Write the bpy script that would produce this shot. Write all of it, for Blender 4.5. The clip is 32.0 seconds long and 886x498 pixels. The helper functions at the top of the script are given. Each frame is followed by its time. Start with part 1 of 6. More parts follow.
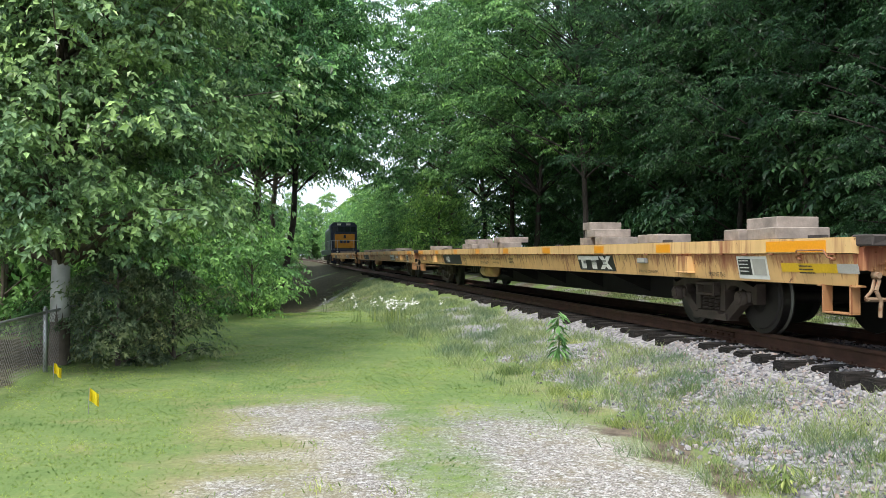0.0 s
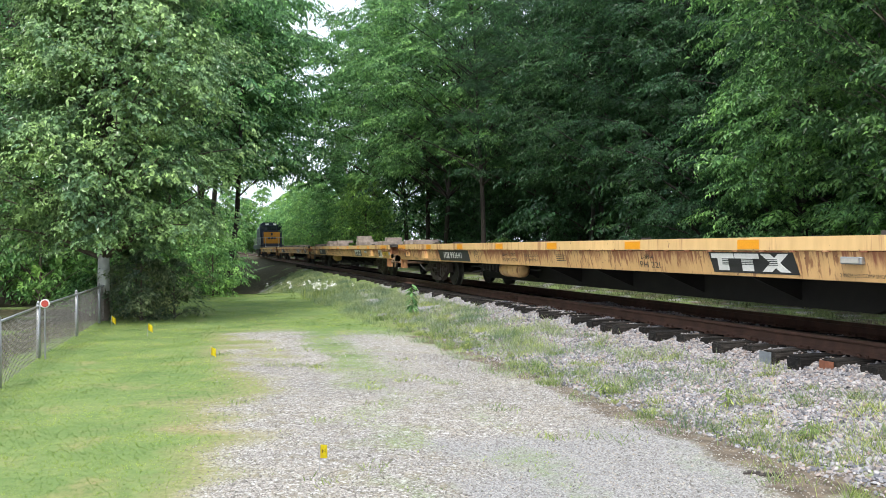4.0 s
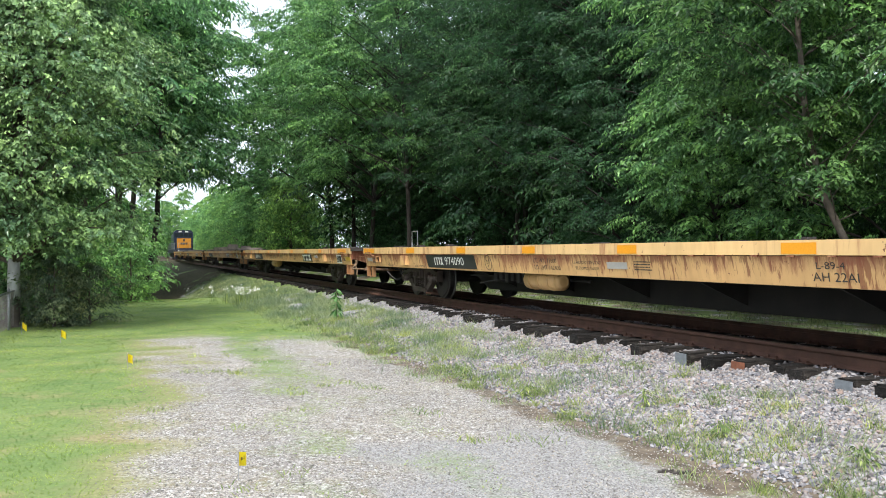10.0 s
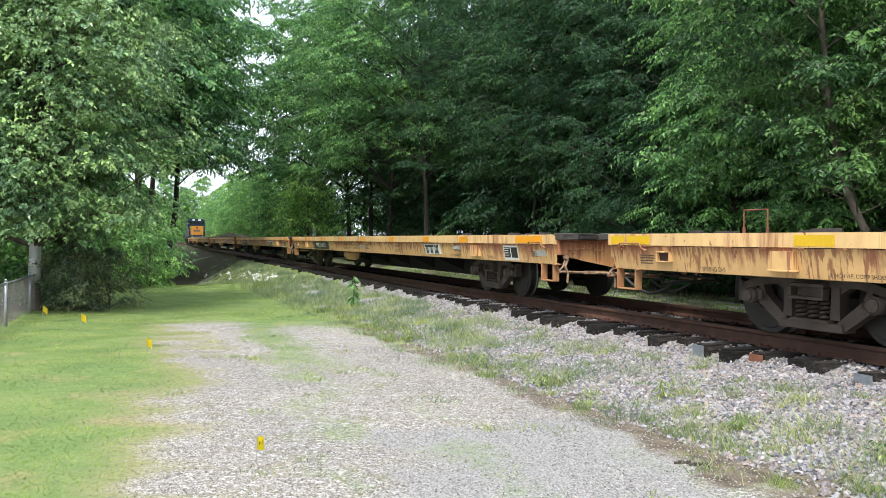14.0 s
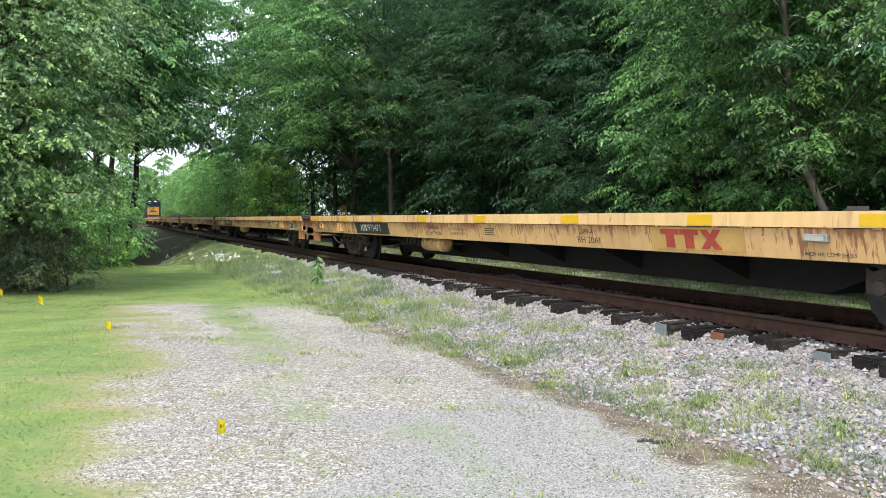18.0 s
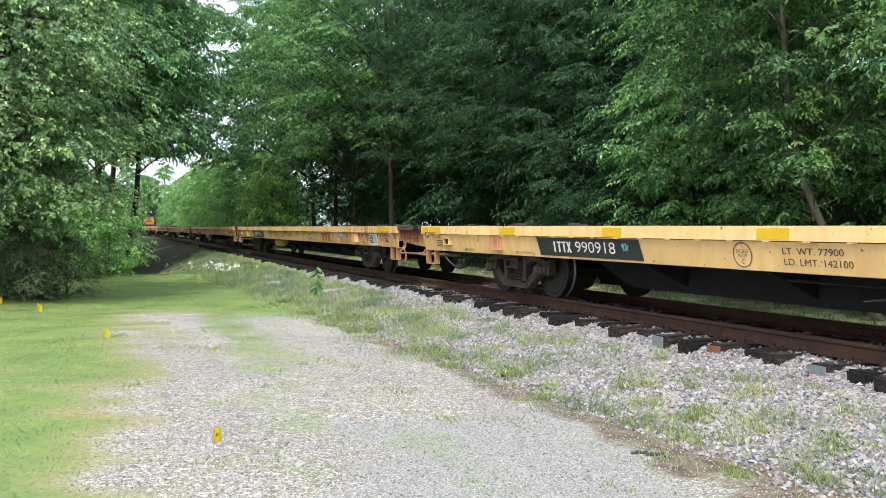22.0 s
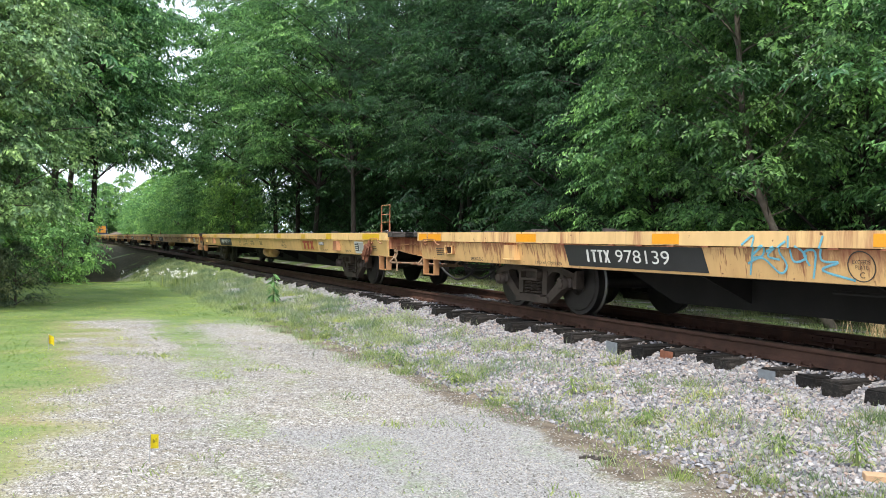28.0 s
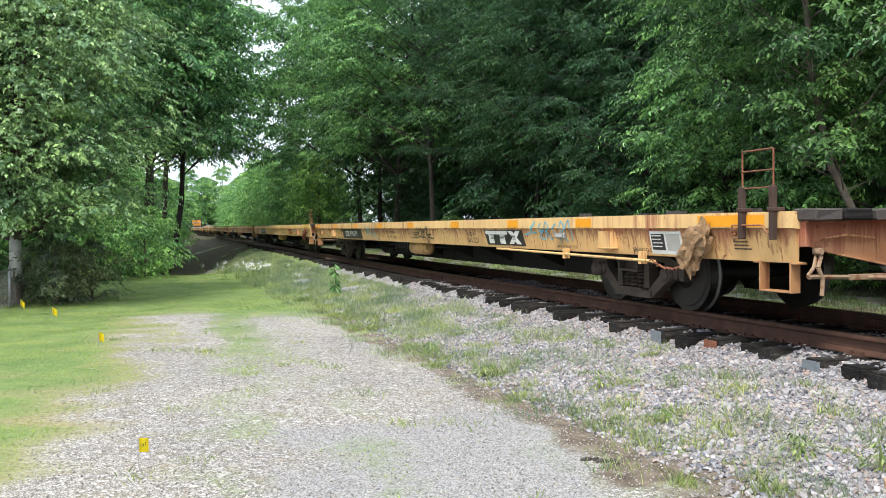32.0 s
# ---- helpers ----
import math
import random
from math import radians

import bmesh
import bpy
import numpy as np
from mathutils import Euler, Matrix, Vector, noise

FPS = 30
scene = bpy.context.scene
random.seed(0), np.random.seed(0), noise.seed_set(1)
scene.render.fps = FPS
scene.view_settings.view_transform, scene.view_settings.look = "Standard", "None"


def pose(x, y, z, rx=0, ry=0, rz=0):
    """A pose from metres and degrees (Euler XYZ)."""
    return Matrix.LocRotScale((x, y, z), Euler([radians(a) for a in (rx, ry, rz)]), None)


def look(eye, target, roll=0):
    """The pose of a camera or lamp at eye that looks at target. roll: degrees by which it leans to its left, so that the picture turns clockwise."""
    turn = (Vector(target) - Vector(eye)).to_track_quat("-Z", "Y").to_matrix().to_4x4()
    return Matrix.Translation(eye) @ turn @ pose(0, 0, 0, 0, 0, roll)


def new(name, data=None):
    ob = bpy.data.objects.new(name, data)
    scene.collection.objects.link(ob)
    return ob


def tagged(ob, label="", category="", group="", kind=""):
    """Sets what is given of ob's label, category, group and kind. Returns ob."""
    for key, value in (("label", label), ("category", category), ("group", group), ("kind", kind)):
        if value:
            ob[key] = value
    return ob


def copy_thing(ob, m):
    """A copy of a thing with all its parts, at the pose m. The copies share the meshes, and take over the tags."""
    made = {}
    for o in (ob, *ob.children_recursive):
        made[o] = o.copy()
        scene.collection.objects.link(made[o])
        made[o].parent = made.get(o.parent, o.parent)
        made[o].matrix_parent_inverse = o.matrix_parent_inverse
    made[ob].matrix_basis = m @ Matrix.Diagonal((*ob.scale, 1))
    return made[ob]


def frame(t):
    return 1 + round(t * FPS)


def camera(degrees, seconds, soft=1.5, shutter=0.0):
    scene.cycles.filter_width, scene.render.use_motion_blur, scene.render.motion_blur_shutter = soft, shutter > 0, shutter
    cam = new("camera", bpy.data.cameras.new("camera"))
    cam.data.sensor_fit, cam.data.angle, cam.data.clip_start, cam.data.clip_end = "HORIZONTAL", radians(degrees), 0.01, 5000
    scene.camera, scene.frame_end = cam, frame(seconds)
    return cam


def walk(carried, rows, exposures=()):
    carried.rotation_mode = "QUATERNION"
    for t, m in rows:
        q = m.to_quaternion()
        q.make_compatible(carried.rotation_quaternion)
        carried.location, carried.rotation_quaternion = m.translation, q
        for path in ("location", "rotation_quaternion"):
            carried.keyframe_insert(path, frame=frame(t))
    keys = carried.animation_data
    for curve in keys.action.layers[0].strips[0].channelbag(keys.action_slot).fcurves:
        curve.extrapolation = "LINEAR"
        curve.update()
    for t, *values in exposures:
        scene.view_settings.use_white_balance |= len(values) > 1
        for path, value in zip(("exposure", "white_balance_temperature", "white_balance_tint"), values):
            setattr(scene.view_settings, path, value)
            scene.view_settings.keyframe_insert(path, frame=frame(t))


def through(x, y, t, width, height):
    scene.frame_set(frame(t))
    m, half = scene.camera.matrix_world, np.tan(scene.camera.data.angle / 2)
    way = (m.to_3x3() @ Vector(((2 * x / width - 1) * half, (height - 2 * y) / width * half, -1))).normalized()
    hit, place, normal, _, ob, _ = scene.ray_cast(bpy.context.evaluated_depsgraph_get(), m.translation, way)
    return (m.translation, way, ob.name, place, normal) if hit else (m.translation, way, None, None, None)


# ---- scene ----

# ---- camera ----
cam = camera(54.96, 32.0, soft=0.8)
PATH = [
    (0, -1.820, 7.200, 1.445, 8.12, 0.38, -0.09),
    (0.5, -1.760, 6.740, 1.440, 7.67, 0.30, 0.24),
    (1, -1.604, 5.806, 1.446, 7.38, 0.03, 0.29),
    (1.5, -1.154, 4.000, 1.441, 6.96, 0.05, -0.33),
    (2, -0.546, 1.809, 1.481, 7.73, 0.03, -0.24),
    (2.5, -0.054, 0.091, 1.506, 7.90, 0.04, -0.86),
    (4.5, -0.023, 0.010, 1.503, 2.28, -0.06, -0.40),
    (5, -0.015, -0.000, 1.505, 0.55, 0.38, -0.84),
    (5.5, 0.010, 0.028, 1.515, -3.50, 1.67, -0.39),
    (6, 0.048, 0.044, 1.513, -7.22, 2.30, -0.44),
    (6.5, 0.050, 0.025, 1.512, -7.32, 2.06, -1.17),
    (7, 0.038, 0.022, 1.510, -6.38, 1.72, -0.95),
    (7.5, 0.019, 0.004, 1.508, -5.89, 1.86, -0.49),
    (8, 0.005, -0.006, 1.505, -5.21, 1.88, -0.71),
    (8.5, -0.002, -0.017, 1.512, -3.45, 1.59, -0.62),
    (9, 0.000, 0.004, 1.505, -1.89, 1.17, -0.45),
    (9.5, 0.004, 0.015, 1.503, -1.31, 0.56, -0.33),
    (10, 0.007, 0.006, 1.505, -1.10, 0.16, -0.23),
    (10.5, 0.008, 0.004, 1.502, -1.14, 0.15, -0.23),
    (11, 0.006, 0.008, 1.500, -0.98, 0.00, -0.10),
    (11.5, 0.004, 0.007, 1.495, -0.55, -0.28, 0.10),
    (12, 0.000, 0.009, 1.494, -0.15, -0.56, 0.22),
    (12.5, -0.001, 0.008, 1.498, 0.01, -0.72, 0.31),
    (13, -0.000, -0.000, 1.500, -0.00, -0.70, 0.36),
    (13.5, -0.005, 0.006, 1.497, 0.06, -0.62, 0.48),
    (14, -0.008, 0.002, 1.500, 0.01, -0.58, 0.41),
    (14.5, -0.009, -0.007, 1.498, -0.39, -0.64, 0.35),
    (16.5, -0.000, -0.003, 1.498, -1.08, -0.87, 0.45),
    (17, 0.002, 0.013, 1.502, -1.59, -1.22, -0.78),
    (17.5, -0.005, 0.032, 1.496, -1.98, -1.72, -0.57),
    (18, 0.004, 0.064, 1.501, -2.34, -1.94, 0.33),
    (18.5, 0.034, 0.029, 1.501, -3.81, -1.71, 0.60),
    (19, 0.024, 0.037, 1.498, -4.54, -1.81, 0.79),
    (19.5, 0.013, 0.027, 1.505, -3.73, -1.55, 0.67),
    (20, 0.012, 0.035, 1.500, -3.24, -1.49, 0.63),
    (20.5, 0.022, 0.025, 1.498, -3.09, -1.62, 0.93),
    (21, 0.026, 0.030, 1.499, -2.84, -1.62, 0.95),
    (21.5, 0.027, 0.023, 1.498, -2.50, -1.47, 0.87),
    (22, 0.029, 0.021, 1.500, -2.31, -1.17, 0.78),
    (22.5, 0.021, 0.022, 1.503, -2.07, -0.87, 0.93),
    (23, 0.019, 0.018, 1.504, -1.85, -0.75, 0.46),
    (23.5, 0.022, 0.016, 1.501, -1.80, -0.89, 0.05),
    (24, 0.020, 0.023, 1.495, -1.80, -1.21, -0.10),
    (24.5, 0.020, 0.019, 1.496, -1.66, -1.46, -0.04),
    (26.5, 0.074, 0.045, 1.472, -2.85, -0.93, 1.44),
    (27, 0.100, 0.059, 1.466, -4.19, -0.30, 0.90),
    (27.5, 0.126, 0.085, 1.457, -4.72, -0.10, 0.94),
    (28, 0.158, 0.102, 1.448, -4.67, -0.49, 1.02),
    (28.5, 0.164, 0.094, 1.447, -4.26, -0.36, 1.21),
    (29, 0.164, 0.092, 1.448, -3.27, 0.02, 1.34),
    (29.5, 0.166, 0.088, 1.444, -1.89, 0.20, 1.33),
    (30, 0.182, 0.086, 1.440, -1.21, 0.31, 1.05),
    (30.5, 0.219, 0.120, 1.438, -1.54, 0.06, 1.00),
    (31, 0.303, 0.205, 1.457, -2.40, -0.65, 0.09),
    (31.5, 0.537, 0.274, 1.470, -1.66, -1.61, -1.01),
    (32, 0.855, 0.321, 1.518, 1.58, -1.61, -0.70),
]


def eye_pose(x, y, z, yaw, pitch, roll):
    """A pose from a place and degrees of yaw (to the left), pitch (up) and roll."""
    return Matrix.Translation((x, y, z)) @ pose(0, 0, 0, 0, 0, yaw) @ pose(0, 0, 0, 90 + pitch) @ pose(0, 0, 0, 0, 0, roll)


walk(cam, [(t, eye_pose(*r)) for t, *r in PATH], [(0, 0.6), (1, 0.95), (2, 0.62), (5, 0.66), (6, 0.5), (7, 0.5), (9, 0.62), (13, 0.70), (20, 0.72), (28, 0.70), (32, 0.72)])

# ---- light ----
SUN_EL, SUN_AZ = radians(58), radians(199)
world = bpy.data.worlds.new("overcast_sky")
scene.world = world
world.use_nodes = True
wn, wl = world.node_tree.nodes, world.node_tree.links
sky = wn.new("ShaderNodeTexSky")
sky.sky_type, sky.sun_disc = "NISHITA", False
sky.sun_elevation, sky.sun_rotation = SUN_EL, SUN_AZ
sky.air_density, sky.dust_density, sky.ozone_density = 1.0, 4.0, 1.0
cloud = wn.new("ShaderNodeMix")
cloud.data_type = "RGBA"
cloud.inputs[0].default_value = 0.75
cloud.inputs[7].default_value = (9.8, 11.0, 12.6, 1)
wl.new(sky.outputs[0], cloud.inputs[6])
wl.new(cloud.outputs[2], wn["Background"].inputs[0])
wn["Background"].inputs[1].default_value = 0.118
sun = new("sun", bpy.data.lights.new("sun", "SUN"))
sun.data.energy, sun.data.angle, sun.data.color = 2.7, radians(12), (1.0, 0.96, 0.88)
SUN_DIR = Vector((math.sin(SUN_AZ) * math.cos(SUN_EL), math.cos(SUN_AZ) * math.cos(SUN_EL), math.sin(SUN_EL)))
sun.matrix_world = look(SUN_DIR * 200, (0, 0, 0))

# ---- small builders ----
ZR = 0.492  # top of the rails


def mesh_np(name, verts, faces, smooth=False):
    """A mesh from an array of vertices and an array of faces with equal corners."""
    verts, faces = np.asarray(verts, np.float32), np.asarray(faces, np.int32)
    me = bpy.data.meshes.new(name)
    n, k = faces.shape
    me.vertices.add(len(verts))
    me.vertices.foreach_set("co", verts.ravel())
    me.loops.add(n * k)
    me.loops.foreach_set("vertex_index", faces.ravel())
    me.polygons.add(n)
    me.polygons.foreach_set("loop_start", np.arange(0, n * k, k, dtype=np.int32))
    me.polygons.foreach_set("use_smooth", np.full(n, smooth))
    me.update(calc_edges=True)
    return me


def part(name, data, material, parent=None, label="", m=None):
    """Links a bmesh or a mesh as one object under a thing or a part."""
    if isinstance(data, bmesh.types.BMesh):
        me = bpy.data.meshes.new(name)
        data.to_mesh(me)
        data.free()
        data = me
    if material and not data.materials:
        data.materials.append(material)
    ob = new(name, data)
    ob.parent = parent
    if m is not None:
        ob.matrix_basis = m
    if label:
        ob["label"] = label
    return ob


def box(bm, x0, x1, y0, y1, z0, z1, bevel=0.0):
    vs = [bm.verts.new(c) for c in ((x0, y0, z0), (x1, y0, z0), (x1, y1, z0), (x0, y1, z0), (x0, y0, z1), (x1, y0, z1), (x1, y1, z1), (x0, y1, z1))]
    fs = [bm.faces.new([vs[i] for i in f]) for f in ((3, 2, 1, 0), (4, 5, 6, 7), (0, 1, 5, 4), (1, 2, 6, 5), (2, 3, 7, 6), (3, 0, 4, 7))]
    if bevel:
        bmesh.ops.bevel(bm, geom=list({e for f in fs for e in f.edges}), offset=bevel, segments=1, affect="EDGES")
    return vs


def prism(bm, outline, axis, a, b):
    """A closed outline of 2D points extruded from a to b along an axis ('x', 'y' or 'z')."""
    def at(p, q):
        return {"x": (q, p[0], p[1]), "y": (p[0], q, p[1]), "z": (p[0], p[1], q)}[axis]
    lo, hi = [bm.verts.new(at(p, a)) for p in outline], [bm.verts.new(at(p, b)) for p in outline]
    bm.faces.new(lo)
    bm.faces.new(hi[::-1])
    for i in range(len(lo)):
        j = (i + 1) % len(lo)
        bm.faces.new((lo[i], hi[i], hi[j], lo[j]))
    bmesh.ops.recalc_face_normals(bm, faces=bm.faces[:])
    return bm


def cyl(bm, a, b, r0, r1=None, sides=12):
    """A rod from a to b."""
    a, b = Vector(a), Vector(b)
    r1 = r0 if r1 is None else r1
    turn = (b - a).to_track_quat("Z", "Y").to_matrix()
    rings = []
    for c, r in ((a, r0), (b, r1)):
        rings.append([bm.verts.new(c + turn @ Vector((r * math.cos(k * math.tau / sides), r * math.sin(k * math.tau / sides), 0))) for k in range(sides)])
    bm.faces.new(rings[0][::-1])
    bm.faces.new(rings[1])
    for k in range(sides):
        f = bm.faces.new((rings[0][k], rings[0][(k + 1) % sides], rings[1][(k + 1) % sides], rings[1][k]))
        f.smooth = sides > 6
    return bm


def rod(bm, points, r, sides=6):
    for a, b in zip(points, points[1:]):
        cyl(bm, a, b, r, r, sides)
    return bm


def tube_np(points, radii, sides, start):
    """Vertices and quads of a tapered tube; start: the number of its first vertex."""
    points = np.asarray(points, float)
    way = np.gradient(points, axis=0)
    way /= np.linalg.norm(way, axis=1)[:, None] + 1e-9
    ref = np.where(abs(way[:, 2:]) > 0.9, [[1.0, 0, 0]], [[0, 0, 1.0]])
    u = np.cross(way, ref)
    u /= np.linalg.norm(u, axis=1)[:, None] + 1e-9
    v = np.cross(way, u)
    ang = np.arange(sides) * math.tau / sides
    ring = points[:, None] + np.asarray(radii)[:, None, None] * (np.cos(ang)[None, :, None] * u[:, None] + np.sin(ang)[None, :, None] * v[:, None])
    n = len(points)
    i, j = np.meshgrid(np.arange(n - 1), np.arange(sides), indexing="ij")
    k = (j + 1) % sides
    quads = np.stack([i * sides + j, i * sides + k, (i + 1) * sides + k, (i + 1) * sides + j], -1).reshape(-1, 4) + start
    return ring.reshape(-1, 3), quads


# ---- the track's line ----
LINE_S = np.arange(-60, 260, 0.25)
LINE_A = np.cumsum(np.interp(LINE_S, (0, 25, 50, 90, 130, 200), (0.00263, 0.00091, -0.00061, 0.00055, -0.00047, -0.00039))) * 0.25
LINE_A += -0.38054 - LINE_A[240]
LINE_X, LINE_Y = np.cumsum(np.sin(LINE_A)) * 0.25, np.cumsum(np.cos(LINE_A)) * 0.25
LINE_X += 5.966 - LINE_X[240]
LINE_Y += 6.0 - LINE_Y[240]


def on_line(s, lat=0.0):
    """Place and heading at s metres along the track, lat metres to its left."""
    x, y, a = (np.interp(s, LINE_S, c) for c in (LINE_X, LINE_Y, LINE_A))
    return x - np.cos(a) * lat, y + np.sin(a) * lat, a


def line_lat(x, y):
    """How far along the track and how far to its left a place lies."""
    x, y = np.asarray(x, float), np.asarray(y, float)
    px, py, pa = LINE_X[::4], LINE_Y[::4], LINE_A[::4]
    s, lat = np.empty(x.shape), np.empty(x.shape)
    flat_x, flat_y = x.ravel(), y.ravel()
    for lo in range(0, flat_x.size, 4000):
        dx, dy = flat_x[lo:lo + 4000, None] - px, flat_y[lo:lo + 4000, None] - py
        i = np.argmin(dx * dx + dy * dy, 1)
        r = np.arange(len(i))
        along = dx[r, i] * np.sin(pa[i]) + dy[r, i] * np.cos(pa[i])
        s.ravel()[lo:lo + 4000] = LINE_S[::4][i] + along
        lat.ravel()[lo:lo + 4000] = -dx[r, i] * np.cos(pa[i]) + dy[r, i] * np.sin(pa[i])
    return s, lat


def step(x, a, b):
    """Smooth from 0 at a to 1 at b."""
    t = np.clip((np.asarray(x, float) - a) / (b - a), 0, 1)
    return t * t * (3 - 2 * t)


def wavy(x, y, size, seed=0):
    """Cheap smooth noise in about -1 to 1."""
    r = np.random.RandomState(seed)
    out = 0
    for _ in range(5):
        a, p, k = r.uniform(0, math.tau), r.uniform(0, math.tau), r.uniform(0.6, 1.6) / size * math.tau
        out = out + np.sin((x * math.cos(a) + y * math.sin(a)) * k + p)
    return out / 3


def ground_z(x, y):
    x, y = np.asarray(x, float), np.asarray(y, float)
    s, lat = line_lat(x, y)
    z = 0.03 * wavy(x, y, 9, 1) + 0.012 * wavy(x, y, 1.7, 2)
    bed = (ZR - 0.33 + 0.022 * wavy(x, y, 0.9, 3) + 0.135 * (1 - step(abs(lat), 1.05, 1.6))) * (1 - step(lat, 1.7, 3.9)) * step(lat, -4.2, -1.7) + 0.05 * (1 - step(lat, -3.5, -2))
    z = np.where(lat < 3.9, z * 0.6 + bed, z)
    # the bank that falls away from the track behind the lawn
    dip = step(s, 24, 38) * (1 - step(s, 75, 105)) * step(lat, 2.2, 5.0) * (1 - step(lat, 9, 15))
    return z - 0.85 * dip - 0.004 * step(lat, 3.4, 3.8) * (1 - step(lat, 4.0, 4.5))


# ---- materials ----
def material(name, rough=0.7, metal=0.0, spec=0.5):
    m = bpy.data.materials.new(name)
    m.use_nodes = True
    b = m.node_tree.nodes["Principled BSDF"]
    b.inputs["Roughness"].default_value, b.inputs["Metallic"].default_value = rough, metal
    b.inputs["Specular IOR Level"].default_value = spec
    return m, m.node_tree.nodes, m.node_tree.links, b


def ramp(nodes, links, src, stops):
    r = nodes.new("ShaderNodeValToRGB")
    while len(r.color_ramp.elements) < len(stops):
        r.color_ramp.elements.new(0.5)
    for e, (p, c) in zip(r.color_ramp.elements, stops):
        e.position, e.color = p, (*c, 1) if len(c) == 3 else c
    links.new(src, r.inputs[0])
    return r.outputs[0]


def noise_tex(nodes, links, scale, detail=4, vec=None, stretch=None, rough=0.55):
    co = nodes.new("ShaderNodeTexCoord")
    src = vec or co.outputs["Object"]
    if stretch:
        mp = nodes.new("ShaderNodeMapping")
        mp.inputs["Scale"].default_value = stretch
        links.new(src, mp.inputs[0])
        src = mp.outputs[0]
    n = nodes.new("ShaderNodeTexNoise")
    n.inputs["Scale"].default_value, n.inputs["Detail"].default_value, n.inputs["Roughness"].default_value = scale, detail, rough
    links.new(src, n.inputs["Vector"])
    return n.outputs[0]


def mixed(nodes, links, fac, a, b, mode="MIX"):
    m = nodes.new("ShaderNodeMix")
    m.data_type, m.blend_type = "RGBA", mode
    for socket, v in ((m.inputs[0], fac), (m.inputs[6], a), (m.inputs[7], b)):
        if isinstance(v, (int, float)):
            socket.default_value = v
        elif isinstance(v, tuple):
            socket.default_value = (*v, 1)
        else:
            links.new(v, socket)
    return m.outputs[2]


def bump(nodes, links, bsdf, height, strength=0.4, distance=0.01):
    b = nodes.new("ShaderNodeBump")
    b.inputs["Strength"].default_value, b.inputs["Distance"].default_value = strength, distance
    links.new(height, b.inputs["Height"])
    links.new(b.outputs[0], bsdf.inputs["Normal"])


def plain(name, color, rough=0.7, metal=0.0, vary=0.25, scale=3.0, grain=40.0, relief=0.15, rust=0.0):
    """A surface with stains and grain over one base colour; rust: how much of it is rusted."""
    m, n, l, b = material(name, rough, metal)
    c = np.array(color)
    col = ramp(n, l, noise_tex(n, l, scale, 5), [(0.3, tuple(c * (1 - vary))), (0.7, tuple(np.minimum(c * (1 + vary), 0.9)))])
    g = noise_tex(n, l, grain, 4)
    col = mixed(n, l, ramp(n, l, g, [(0.35, (0, 0, 0)), (0.65, (0.35, 0.35, 0.35))]), col, tuple(c * 0.7))
    if rust:
        col = mixed(n, l, ramp(n, l, noise_tex(n, l, scale * 1.7, 7), [(0.62 - rust * 0.35, (0, 0, 0)), (0.72 - rust * 0.3, (1, 1, 1))]), col, (0.16, 0.055, 0.022))
    l.new(col, b.inputs["Base Color"])
    bump(n, l, b, g, relief)
    return m


def leaf_material(name, dark, light, shine=0.45, through=0.42, spread=1.0):
    """Leaves: each its own green, some light passing through."""
    m, n, l, b = material(name, shine, 0.0, 0.35)
    geo, info = n.new("ShaderNodeNewGeometry"), n.new("ShaderNodeObjectInfo")
    col = ramp(n, l, geo.outputs["Random Per Island"], [(0.0, tuple(v * (1 - 0.4 * spread) for v in dark)), (0.25, dark), (0.75, light), (1.0, tuple(min(1, v * (1 + 0.45 * spread)) for v in light))])
    tone = ramp(n, l, info.outputs["Random"], [(0.0, (0.78, 0.84, 0.88)), (1.0, (1.18, 1.1, 0.9))])
    col = mixed(n, l, 1.0, col, tone, "MULTIPLY")
    big = ramp(n, l, noise_tex(n, l, 1.1, 3), [(0.36, (0.56, 0.64, 0.72)), (0.64, (1.4, 1.3, 1.0))])
    col = mixed(n, l, 1.0, col, big, "MULTIPLY")
    l.new(col, b.inputs["Base Color"])
    tr = n.new("ShaderNodeBsdfTranslucent")
    l.new(mixed(n, l, 0.35, col, (0.12, 0.30, 0.09)), tr.inputs[0])
    mx = n.new("ShaderNodeMixShader")
    mx.inputs[0].default_value = through
    l.new(b.outputs[0], mx.inputs[1])
    l.new(tr.outputs[0], mx.inputs[2])
    l.new(mx.outputs[0], n["Material Output"].inputs[0])
    return m


